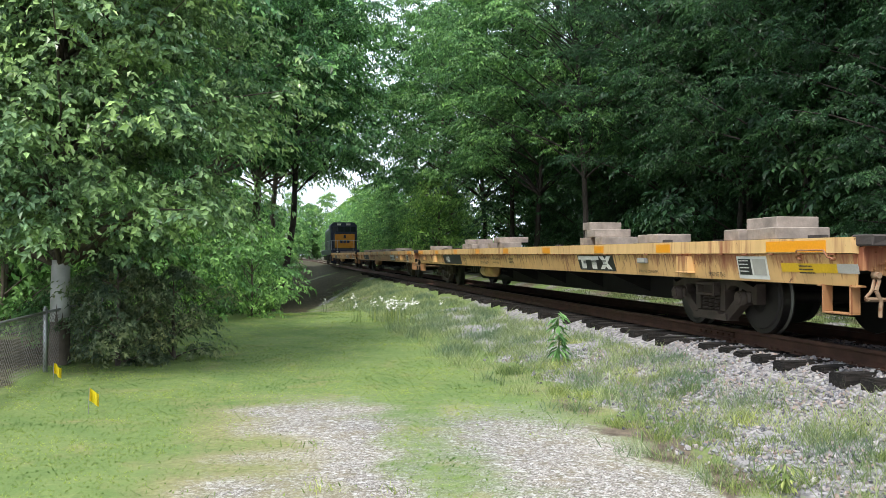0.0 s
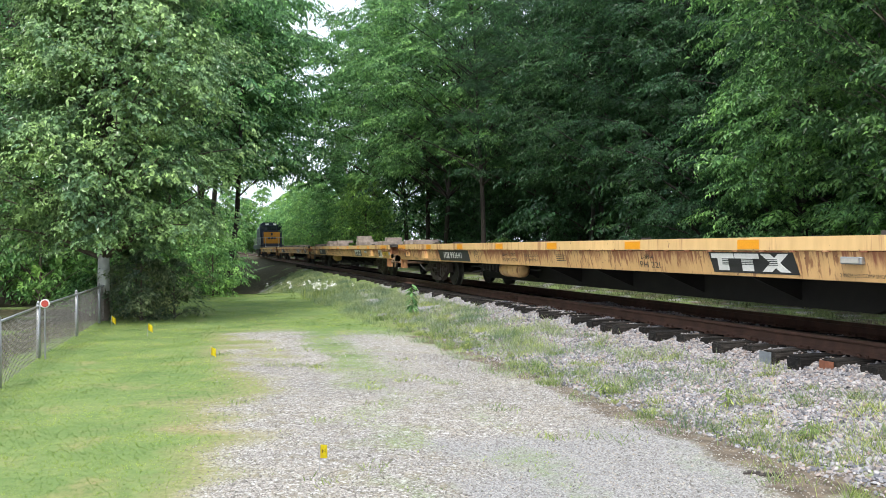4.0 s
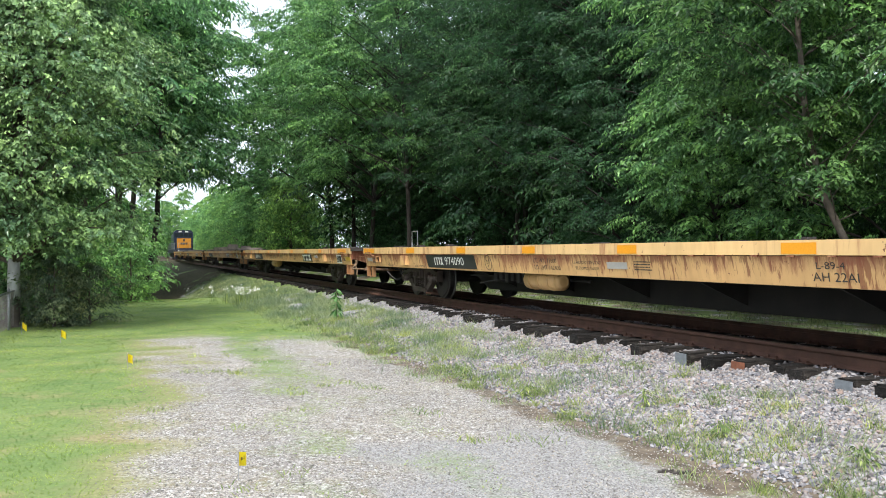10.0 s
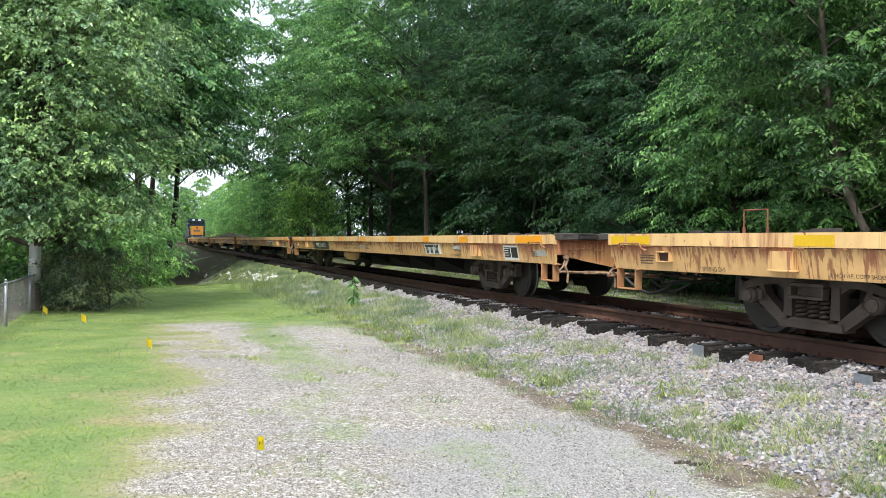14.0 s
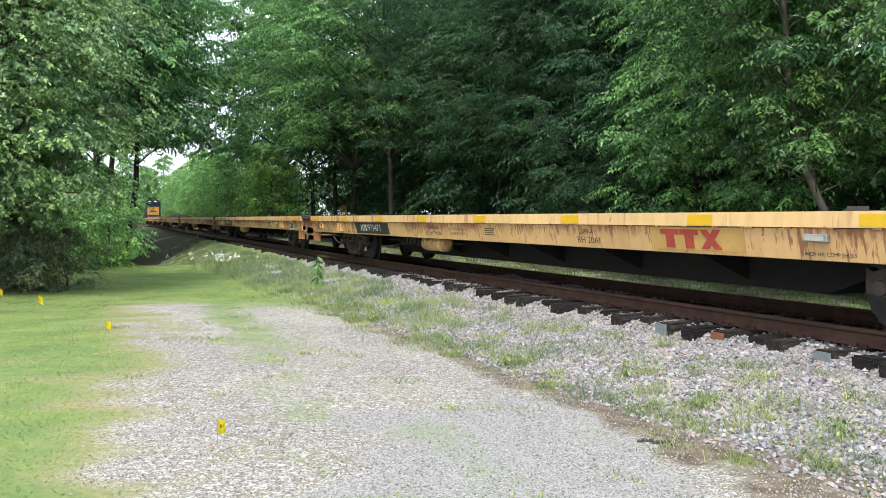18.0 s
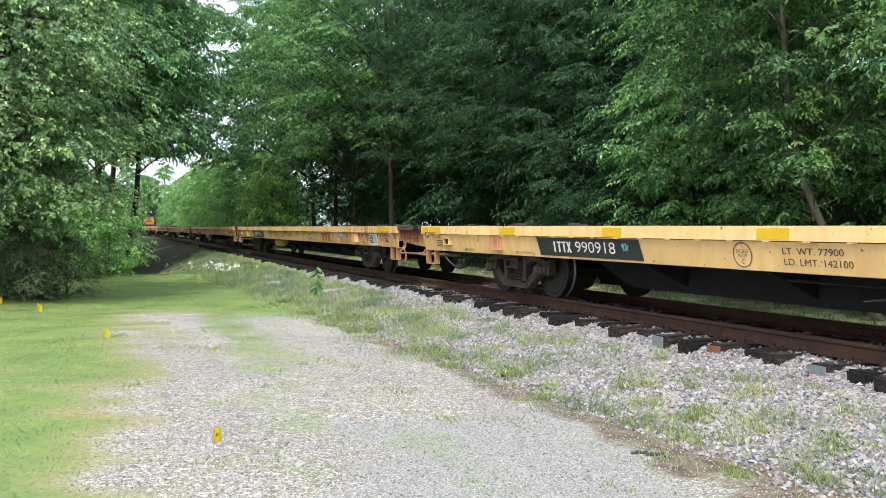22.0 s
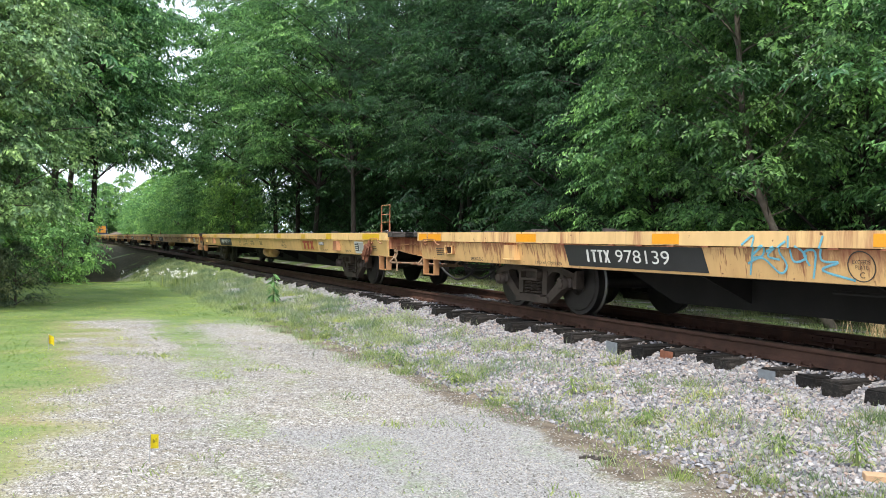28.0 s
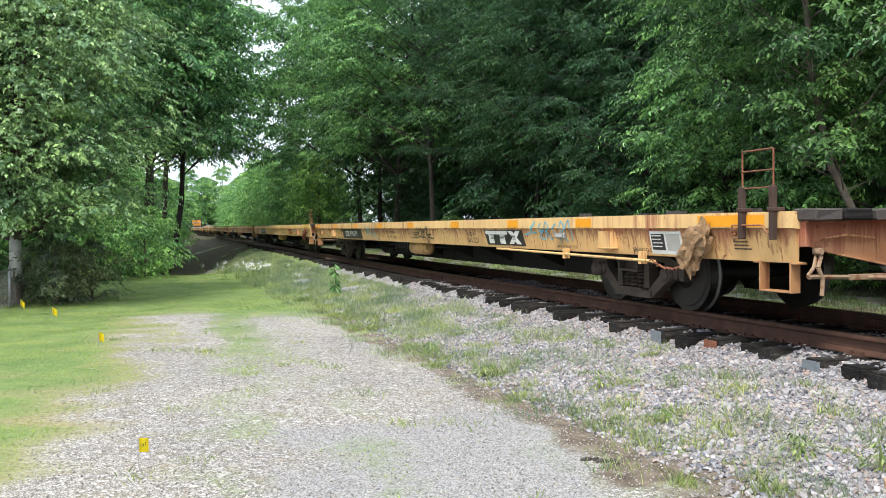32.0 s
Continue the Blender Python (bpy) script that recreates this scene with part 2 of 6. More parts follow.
def car_paint(name, base, streak=0.5, fade=0.3):
    """Old yellow paint with rust that runs down from the seams."""
    m, n, l, b = material(name, 0.55)
    c = np.array(base)
    col = ramp(n, l, noise_tex(n, l, 0.9, 5), [(0.3, tuple(c * (1 - fade * 0.5))), (0.7, tuple(np.minimum(c * 1.08, 0.95)))])
    grime = ramp(n, l, noise_tex(n, l, 7, 6, stretch=(1, 1, 0.25)), [(0.4, (0, 0, 0)), (0.8, (0.5, 0.5, 0.5))])
    col = mixed(n, l, grime, col, tuple(c * np.array((0.62, 0.52, 0.5))))
    runs = noise_tex(n, l, 9.0, 5, stretch=(1, 1.0, 0.07), rough=0.75)
    patch = noise_tex(n, l, 1.1, 3, stretch=(1, 1, 0.15))
    co = n.new("ShaderNodeTexCoord")
    xyz = n.new("ShaderNodeSeparateXYZ")
    l.new(co.outputs["Object"], xyz.inputs[0])
    fall = n.new("ShaderNodeMapRange")
    for i, v in enumerate((0.60, 0.97, -0.15, 0.13)):
        fall.inputs[i + 1].default_value = v
    l.new(xyz.outputs[2], fall.inputs[0])
    both = n.new("ShaderNodeMath")
    both.operation = "MULTIPLY_ADD"
    l.new(runs, both.inputs[0])
    both.inputs[1].default_value = 0.62
    share = n.new("ShaderNodeMath")
    share.operation = "MULTIPLY"
    share.inputs[1].default_value = 0.6
    l.new(patch, share.inputs[0])
    l.new(share.outputs[0], both.inputs[2])
    lift = n.new("ShaderNodeMath")
    lift.operation = "ADD"
    l.new(both.outputs[0], lift.inputs[0])
    l.new(fall.outputs[0], lift.inputs[1])
    low = 0.765 - 0.055 * streak
    if streak > 0.5:
        info = n.new("ShaderNodeObjectInfo")
        shift = n.new("ShaderNodeVectorMath")
        shift.operation = "MULTIPLY_ADD"
        l.new(info.outputs["Random"], shift.inputs[0])
        shift.inputs[1].default_value = (0, 40, 0)
        l.new(co.outputs["Object"], shift.inputs[2])
        thin = noise_tex(n, l, 20, 3, shift.outputs[0], (1, 1, 0.02), 0.6)
        where = noise_tex(n, l, 1.6, 3, shift.outputs[0], (1, 1, 0.1))
        down = n.new("ShaderNodeMapRange")
        for i, v in enumerate((0.70, 0.955, 0.0, 0.115)):
            down.inputs[i + 1].default_value = v
        l.new(xyz.outputs[2], down.inputs[0])
        add = n.new("ShaderNodeMath")
        add.operation = "MULTIPLY_ADD"
        l.new(where, add.inputs[0])
        add.inputs[1].default_value = 0.45
        l.new(thin, add.inputs[2])
        more = n.new("ShaderNodeMath")
        more.operation = "ADD"
        l.new(add.outputs[0], more.inputs[0])
        l.new(down.outputs[0], more.inputs[1])
        edge0 = 0.906 - 0.03 * streak
        drip = ramp(n, l, more.outputs[0], [(edge0, (0, 0, 0)), (min(edge0 + 0.08, 1.0), (0.8, 0.8, 0.8))])
        col = mixed(n, l, drip, col, (0.22, 0.075, 0.035))
    mask = ramp(n, l, lift.outputs[0], [(low, (0, 0, 0)), (low + 0.10, (0.62, 0.62, 0.62)), (low + 0.22, (0.95, 0.95, 0.95))])
    col = mixed(n, l, mask, col, (0.27, 0.085, 0.045))
    chips = ramp(n, l, noise_tex(n, l, 11, 8), [(0.665, (0, 0, 0)), (0.70, (1, 1, 1))])
    col = mixed(n, l, chips, col, (0.2, 0.08, 0.04))
    l.new(col, b.inputs["Base Color"])
    l.new(ramp(n, l, mask, [(0, (0.5, 0.5, 0.5)), (1, (0.9, 0.9, 0.9))]), b.inputs["Roughness"])
    bump(n, l, b, noise_tex(n, l, 30, 5), 0.12)
    return m


def ground_material():
    m, n, l, b = material("ground_cover", 0.95, 0.0, 0.2)

    def zone(name):
        a = n.new("ShaderNodeAttribute")
        a.attribute_name = name
        return a.outputs["Fac"]

    def edge(name, scale, lo=0.42, hi=0.58, amount=0.55):
        """The zone's weight, broken up by noise into patches."""
        s = n.new("ShaderNodeMath")
        s.operation = "MULTIPLY_ADD"
        l.new(noise_tex(n, l, scale, 12, rough=0.78), s.inputs[0])
        s.inputs[1].default_value = amount * 2
        half = n.new("ShaderNodeMath")
        half.operation = "SUBTRACT"
        l.new(zone(name), half.inputs[0])
        half.inputs[1].default_value = amount
        l.new(half.outputs[0], s.inputs[2])
        return ramp(n, l, s.outputs[0], [(lo, (0, 0, 0)), (hi, (1, 1, 1))])

    lawn = ramp(n, l, noise_tex(n, l, 1.1, 12, rough=0.85), [(0.30, (0.098, 0.17, 0.052)), (0.5, (0.175, 0.24, 0.078)), (0.70, (0.26, 0.29, 0.12))])
    blades = noise_tex(n, l, 32, 8, rough=0.85)
    lawn = mixed(n, l, ramp(n, l, blades, [(0.4, (0.0, 0.0, 0.0)), (0.68, (0.55, 0.55, 0.55))]), lawn, (0.07, 0.11, 0.036))
    spots = ramp(n, l, noise_tex(n, l, 2.3, 7, rough=0.75), [(0.48, (0, 0, 0)), (0.72, (0.5, 0.5, 0.5))])
    lawn = mixed(n, l, spots, lawn, (0.095, 0.175, 0.06))
    dry = ramp(n, l, noise_tex(n, l, 1.6, 6), [(0.55, (0, 0, 0)), (0.75, (0.8, 0.8, 0.8))])
    lawn = mixed(n, l, dry, lawn, (0.29, 0.25, 0.12))
    vor = n.new("ShaderNodeTexVoronoi")
    vor.inputs["Scale"].default_value = 95
    co = n.new("ShaderNodeTexCoord")
    l.new(co.outputs["Object"], vor.inputs["Vector"])
    peb = ramp(n, l, vor.outputs["Color"], [(0.1, (0.10, 0.095, 0.09)), (0.5, (0.27, 0.26, 0.25)), (0.9, (0.52, 0.505, 0.49))])
    tone = ramp(n, l, noise_tex(n, l, 0.5, 4), [(0.35, (0.78, 0.76, 0.76)), (0.65, (1.1, 1.04, 0.96))])
    peb = mixed(n, l, 1.0, peb, tone, "MULTIPLY")
    peb = mixed(n, l, ramp(n, l, noise_tex(n, l, 3.5, 8, rough=0.7), [(0.5, (0, 0, 0)), (0.68, (0.75, 0.75, 0.75))]), peb, (0.20, 0.17, 0.105))
    soil = ramp(n, l, noise_tex(n, l, 13, 9, rough=0.8), [(0.52, (0, 0, 0)), (0.60, (0.8, 0.8, 0.8))])
    peb = mixed(n, l, soil, peb, (0.135, 0.12, 0.082))
    white = ramp(n, l, noise_tex(n, l, 24, 6, rough=0.75), [(0.54, (0, 0, 0)), (0.60, (0.85, 0.85, 0.85))])
    peb = mixed(n, l, white, peb, (0.56, 0.55, 0.54))
    tuft = ramp(n, l, noise_tex(n, l, 11, 9, rough=0.82), [(0.49, (0, 0, 0)), (0.60, (0.75, 0.75, 0.75))])
    lawn = mixed(n, l, tuft, lawn, (0.10, 0.155, 0.052))
    vb = n.new("ShaderNodeTexVoronoi")
    vb.inputs["Scale"].default_value = 24
    l.new(co.outputs["Object"], vb.inputs["Vector"])
    rock = ramp(n, l, vb.outputs["Color"], [(0.1, (0.12, 0.118, 0.125)), (0.5, (0.25, 0.24, 0.245)), (0.9, (0.39, 0.375, 0.375))])
    dirt = ramp(n, l, noise_tex(n, l, 6, 6), [(0.3, (0.06, 0.048, 0.036)), (0.7, (0.20, 0.16, 0.12))])
    litter = ramp(n, l, noise_tex(n, l, 8, 6), [(0.3, (0.025, 0.03, 0.014)), (0.55, (0.06, 0.055, 0.03)), (0.75, (0.15, 0.115, 0.07))])
    straw = ramp(n, l, noise_tex(n, l, 25, 6), [(0.3, (0.155, 0.14, 0.066)), (0.7, (0.33, 0.295, 0.16))])
    lawn = mixed(n, l, edge("dry", 5.0, 0.25, 0.95), lawn, straw)
    grey = ramp(n, l, vor.outputs["Color"], [(0.1, (0.14, 0.137, 0.136)), (0.9, (0.37, 0.358, 0.352))])
    peb = mixed(n, l, edge("fine", 3.0, 0.3, 0.7), peb, grey)
    col = mixed(n, l, edge("gravel", 5.5, 0.22, 0.78, 0.62), lawn, peb)
    col = mixed(n, l, edge("ballast", 1.6), col, rock)
    col = mixed(n, l, edge("dirt", 2.5), col, dirt)
    col = mixed(n, l, edge("litter", 0.8), col, litter)
    l.new(col, b.inputs["Base Color"])
    h = mixed(n, l, zone("gravel"), blades, vor.outputs["Distance"])
    bump(n, l, b, h, 0.45, 0.02)
    return m


GROUND = ground_material()
YELLOW = car_paint("aged_yellow_paint", (0.70, 0.43, 0.18), 2.3)
YELLOW_RUST = car_paint("rust_run_yellow_paint", (0.70, 0.425, 0.18), 2.9)
YELLOW_BAND = car_paint("top_band_yellow_paint", (0.74, 0.49, 0.22), 0.0)
YELLOW_CLEAN = car_paint("cleaner_yellow_paint", (0.78, 0.50, 0.20), -0.3)
YELLOW_CLEAN_BAND = car_paint("cleaner_band_paint", (0.83, 0.56, 0.24), -2.5)
RUSTY = car_paint("rusted_end_paint", (0.55, 0.28, 0.14), 3.2)
PINKISH = car_paint("faded_end_paint", (0.66, 0.36, 0.15), 2.7)
# near-black mottled base for decks, underframes and pipes
UNDER = plain("near_black_underframe", (0.013, 0.011, 0.010), 0.85, 0, 0.4)
IRON = plain("truck_iron", (0.068, 0.050, 0.040), 0.7, 0.2, 0.4, 4, 50, 0.3)
WHEEL = plain("wheel_steel", (0.030, 0.025, 0.023), 0.6, 0.2, 0.3, 6, 60, 0.15)
TREAD = plain("bright_tread", (0.17, 0.165, 0.16), 0.42, 1.0, 0.1)
RAIL = plain("rusty_rail", (0.088, 0.043, 0.029), 0.75, 0.3, 0.35, 5, 60, 0.3)
RAILTOP = plain("worn_railhead", (0.15, 0.10, 0.075), 0.4, 0.9, 0.2)


def tie_wood():
    """Old creosoted wood: black sides, cracked grey streaks along the grain."""
    m, n, l, b = material("creosoted_tie", 0.85, 0, 0.35)
    grain = noise_tex(n, l, 22, 7, stretch=(0.05, 1, 1), rough=0.7)
    col = ramp(n, l, grain, [(0.36, (0.005, 0.0045, 0.004)), (0.52, (0.020, 0.017, 0.015)), (0.64, (0.070, 0.063, 0.058)), (0.76, (0.17, 0.155, 0.145))])
    dark = ramp(n, l, noise_tex(n, l, 2.2, 4), [(0.42, (1, 1, 1)), (0.6, (0.25, 0.24, 0.24))])
    info = n.new("ShaderNodeObjectInfo")
    tone = ramp(n, l, info.outputs["Random"], [(0.0, (0.45, 0.43, 0.42)), (1.0, (1.25, 1.2, 1.15))])
    col = mixed(n, l, 1.0, mixed(n, l, 1.0, col, dark, "MULTIPLY"), tone, "MULTIPLY")
    l.new(col, b.inputs["Base Color"])
    bump(n, l, b, grain, 1.0, 0.02)
    return m


TIE = tie_wood()
BLACK = plain("black_panel_paint", (0.022, 0.022, 0.024), 0.5, 0, 0.3)
WHITE = plain("white_paint", (0.70, 0.69, 0.65), 0.6, 0, 0.12)
ORANGE = plain("orange_reflector", (0.80, 0.33, 0.02), 0.4, 0, 0.08)
GOLD = plain("yellow_reflector", (0.68, 0.42, 0.02), 0.4, 0, 0.1)
STENCIL = plain("stencil_black", (0.05, 0.042, 0.035), 0.7, 0, 0.4)
RED = plain("faded_red_paint", (0.40, 0.055, 0.035), 0.6, 0, 0.3)
OLIVE = plain("olive_yellow_patch", (0.56, 0.34, 0.10), 0.6, 0, 0.15)
GREYP = plain("grey_primer", (0.42, 0.40, 0.36), 0.7, 0, 0.15)
BLUE_SPRAY = plain("blue_spray", (0.16, 0.42, 0.52), 0.7, 0, 0.2)
TIMBER = plain("weathered_timber", (0.30, 0.25, 0.215), 0.9, 0, 0.4, 4, 25, 0.5)
NAVY = plain("navy_loco_paint", (0.012, 0.018, 0.042), 0.45, 0, 0.3)
LOCO_YELLOW = plain("loco_yellow_paint", (0.55, 0.23, 0.02), 0.5, 0, 0.12)
BARK = plain("bark", (0.11, 0.09, 0.072), 0.95, 0, 0.45, 5, 22, 0.9)
BARK_DARK = plain("dark_bark", (0.034, 0.028, 0.024), 0.95, 0, 0.45, 5, 22, 0.9)
BARK_PALE = plain("pale_bark", (0.20, 0.165, 0.13), 0.95, 0, 0.4, 5, 22, 0.8)
# woodland greens with the hollow's shade and the outer boughs' light in the colour
LEAF_SHADED = leaf_material("shaded_woodland_leaves", (0.018, 0.050, 0.028), (0.055, 0.128, 0.066))
LEAF_LIT = leaf_material("lit_woodland_leaves", (0.064, 0.16, 0.064), (0.195, 0.395, 0.16), 0.36, 0.34)
LEAF_MID = leaf_material("mid_woodland_leaves", (0.032, 0.085, 0.036), (0.105, 0.22, 0.09), 0.4, 0.36)
LEAF_BRIGHT = leaf_material("bright_leaves", (0.115, 0.245, 0.08), (0.26, 0.48, 0.18))
LEAF_PEAR = leaf_material("glossy_garden_leaves", (0.13, 0.235, 0.13), (0.24, 0.39, 0.215), 0.3, 0.25)
LEAF_PALE = leaf_material("pale_shrub_leaves", (0.12, 0.16, 0.10), (0.24, 0.28, 0.185))
BLADE = leaf_material("grass_blades", (0.15, 0.225, 0.085), (0.31, 0.37, 0.17), 0.7)
# verge green dulled so that its colour carries the trees' shade
BLADE_SHADED = leaf_material("shaded_verge_blades", (0.075, 0.10, 0.05), (0.165, 0.185, 0.105), 0.8, 0.3)
BLADE_PALE = leaf_material("weed_stems", (0.29, 0.345, 0.175), (0.47, 0.50, 0.31), 0.8, 0.5, 0.6)
PETAL = plain("white_petals", (0.78, 0.78, 0.74), 0.7, 0, 0.05)
GALV = plain("galvanised_steel", (0.38, 0.39, 0.40), 0.45, 0.7, 0.2)
FLAG = plain("yellow_flag", (0.95, 0.74, 0.03), 0.5, 0, 0.06)

# ---- ground ----
def ground_axis(fine0, fine1, h, far0, far1):
    out = list(np.arange(fine0, fine1 + 1e-6, h))
    w, x = h, fine1
    while x < far1:
        w *= 1.18
        x += w
        out.append(x)
    w, x = h, fine0
    while x > far0:
        w *= 1.18
        x -= w
        out.insert(0, x)
    return np.array(out)


def zones(x, y):
    """Weights of gravel, ballast, bare dirt and leaf litter on the ground."""
    s, lat = line_lat(x, y)
    lat = lat + 0.12 * wavy(x, y, 0.9, 24)
    rut_a = x - np.interp(y, (4, 7.5, 9.8, 12.5, 16), (-0.9, -1.9, -2.4, -3.3, -4.4))
    rut_b = x - np.interp(y, (4, 8, 11, 14, 16.5), (1.4, 0.2, -0.9, -2.1, -3.0))
    rut_a = rut_a + 0.35 * wavy(x, y, 2.1, 21) + 0.2 * wavy(x, y, 0.8, 22)
    near = step(rut_a, -1.0, 0.7) * (1 - step(y, 8.5, 12.0)) * (0.77 + 0.28 * wavy(x, y, 1.5, 6))
    gravel = np.maximum(near, 0.92 * np.exp(-(rut_a / 0.6) ** 2) * (1 - step(y, 14.5, 16.5)))
    gravel = np.maximum(gravel, 0.9 * np.exp(-(rut_b / 1.0) ** 2) * (1 - step(y, 13.5, 16.5)))
    gravel = np.maximum(gravel, 0.40 * step(rut_a, -0.3, 0.3) * (1 - step(y, 13, 16))) + 0.10 * wavy(x, y, 0.7, 16) * step(rut_a, -0.9, 0.3) * (1 - step(y, 14, 17))
    gravel = np.maximum(np.maximum(gravel, 0), 0.75 * np.exp(-((lat - 4.2) / 0.6) ** 2) * (1 - step(s, 7, 12))) * step(lat, 3.4, 3.9)
    keep = 1 - step(s, 16, 30)
    ballast = (1 - step(lat, 3.1, 4.0)) * step(lat, -4.0, -2.6) * (0.3 + 0.5 * keep + 0.25 * wavy(x, y, 1.6, 7))
    ballast = np.maximum(ballast, 0.75 * step(s, 80, 95) * (1 - step(abs(lat - 4), 2.5, 5.5)))
    dirt = np.exp(-((lat - 3.8) / (0.32 + 0.3 * (1 - step(s, 0, 5)))) ** 2) * (1 - step(s, 9, 17)) * (0.68 + 0.2 * wavy(x, y, 0.9, 23))
    bank = step(s, 26, 34) * (1 - step(s, 78, 92)) * step(lat, 1.8, 2.6) * (1 - step(lat, 6, 8))
    pale = step(lat, 3.6, 4.6) * (1 - step(s, 100, 120)) * step(s, 36, 44) * (1 - step(lat, 6.0, 7.5))
    dirt = np.maximum(dirt, 0.5 * bank * (1 - pale))
    ballast = np.maximum(np.maximum(ballast, 0.42 * bank), 0.95 * pale)
    # bare earth and stones of the far verge, which also dim it like tree shade
    verge = (1 - step(lat, -3.0, -2.2)) * step(lat, -8.5, -6.5)
    dirt = np.maximum(dirt, verge * (0.42 + 0.25 * wavy(x, y, 1.4, 31)))
    ballast = np.maximum(ballast, verge * (0.40 + 0.3 * wavy(x, y, 1.1, 32)))
    litter = np.maximum(1 - step(lat, -7.5, -5.0), step(y, 27.5, 30) * step(lat, 4.5, 6) * (s < 80))
    fence_x = np.interp(y, (7, 18.5, 28), (-5.0, -9.0, -12.5))
    litter = np.maximum(litter, (0.68 + 0.3 * wavy(x, y, 2.5, 41)) * (1 - step(x, fence_x - 0.4, fence_x + 0.3 + 0.5 * step(y, 11, 15))))
    dry = 1.1 * np.exp(-(((x + 2.45) / 0.55) ** 2 + ((y - 6.95) / 0.14) ** 2)) + 0.85 * np.exp(-((rut_a + 0.35) / 0.85) ** 2) * (1 - step(y, 14, 17))
    dry = dry + 0.5 * np.exp(-((lat - 3.8) / 0.5) ** 2) * (1 - step(s, 12, 20))
    fine = step(x + 0.25 * wavy(x, y, 1.2, 18), -0.7, 0.1) * (1 - step(y + 0.4 * wavy(x, y, 1.5, 19), 6.4, 7.6)) * (1 - step(x, 1.2, 2.0))
    return gravel, ballast, dirt, litter, np.clip(dry, 0, 1), fine


gx = ground_axis(-9, 9, 0.16, -700, 700)
gy = ground_axis(2.5, 24, 0.16, -500, 1200)
GX, GY = np.meshgrid(gx, gy, indexing="ij")
GZ = ground_z(GX, GY)
nx, ny = len(gx), len(gy)
ci, cj = np.meshgrid(np.arange(nx - 1), np.arange(ny - 1), indexing="ij")
cells = np.stack([ci * ny + cj, (ci + 1) * ny + cj, (ci + 1) * ny + cj + 1, ci * ny + cj + 1], -1).reshape(-1, 4)
gm = mesh_np("ground", np.stack([GX, GY, GZ], -1).reshape(-1, 3), cells, True)
for zname, weight in zip(("gravel", "ballast", "dirt", "litter", "dry", "fine"), zones(GX, GY)):
    gm.attributes.new(zname, "FLOAT", "POINT").data.foreach_set("value", np.clip(weight, 0, 1).astype(np.float32).ravel())
ground = tagged(part("ground", gm, GROUND), "mown lawn, worn gravel drive and stony railway bank", "ground", kind="structure")


def strip(name, outline, s0, s1, lat, mat, parent, gap=1.0, z=ZR):
    """A profile (outline of lateral, height) swept along the track."""
    ss = np.append(np.arange(s0, s1, gap), s1)
    out, k = np.array(outline), len(outline)
    x, y, a = on_line(ss)
    off = lat + out[:, 0]
    v = np.stack([x[:, None] - np.cos(a)[:, None] * off, y[:, None] + np.sin(a)[:, None] * off, np.full((len(ss), k), z) + out[:, 1]], -1)
    i, j = np.meshgrid(np.arange(len(ss) - 1), np.arange(k), indexing="ij")
    jj = (j + 1) % k
    f = np.stack([i * k + j, i * k + jj, (i + 1) * k + jj, (i + 1) * k + j], -1).reshape(-1, 4)
    return part(name, mesh_np(name, v.reshape(-1, 3), f), mat, parent)


track = tagged(new("railway_track"), "rusty steel rails on weathered timber ties in pale ballast", "railway track", kind="structure")
RAIL_SHAPE = [(0.036, 0), (0.038, -0.03), (0.034, -0.042), (0.010, -0.052), (0.009, -0.125), (0.052, -0.158), (0.054, -0.172),
              (-0.054, -0.172), (-0.052, -0.158), (-0.009, -0.125), (-0.010, -0.052), (-0.034, -0.042), (-0.038, -0.03), (-0.036, 0)]
for lat in (0.755, -0.755):
    r = strip("rail", RAIL_SHAPE, -30, 230, lat, RAIL, track)
    strip("running_surface", [(0.030, 0.0), (0.030, 0.002), (-0.030, 0.002), (-0.030, 0.0)], -30, 230, lat, RAILTOP, r)

TIE_S = [s - 0.08 for s in (-1.9, -1.45, -1.0, -0.5, -0.05, 0.4, 0.85, 1.3, 1.72, 2.05, 2.48, 3.12, 3.46, 3.9, 4.3, 4.78, 5.3, 5.68, 6.15, 6.6, 7.1, 7.6, 8.15, 8.6, 9.1)]


def tie_mesh(seed):
    r = random.Random(seed)
    bm = bmesh.new()
    box(bm, -1.34, 1.34, -0.11, 0.11, -0.2, 0.0)
    bmesh.ops.bevel(bm, geom=bm.edges[:], offset=r.uniform(0.012, 0.024), segments=2, affect="EDGES")
    bmesh.ops.subdivide_edges(bm, edges=[e for e in bm.edges if e.calc_length() > 1], cuts=13)
    k = r.uniform(0, 50)
    for v in bm.verts:
        w = noise.noise_vector(v.co * 5 + Vector((k, 0, 0)))
        v.co += Vector((w.x * 0.03 * (abs(v.co.x) > 1.25), w.y * 0.014, w.z * 0.016))
    return bm


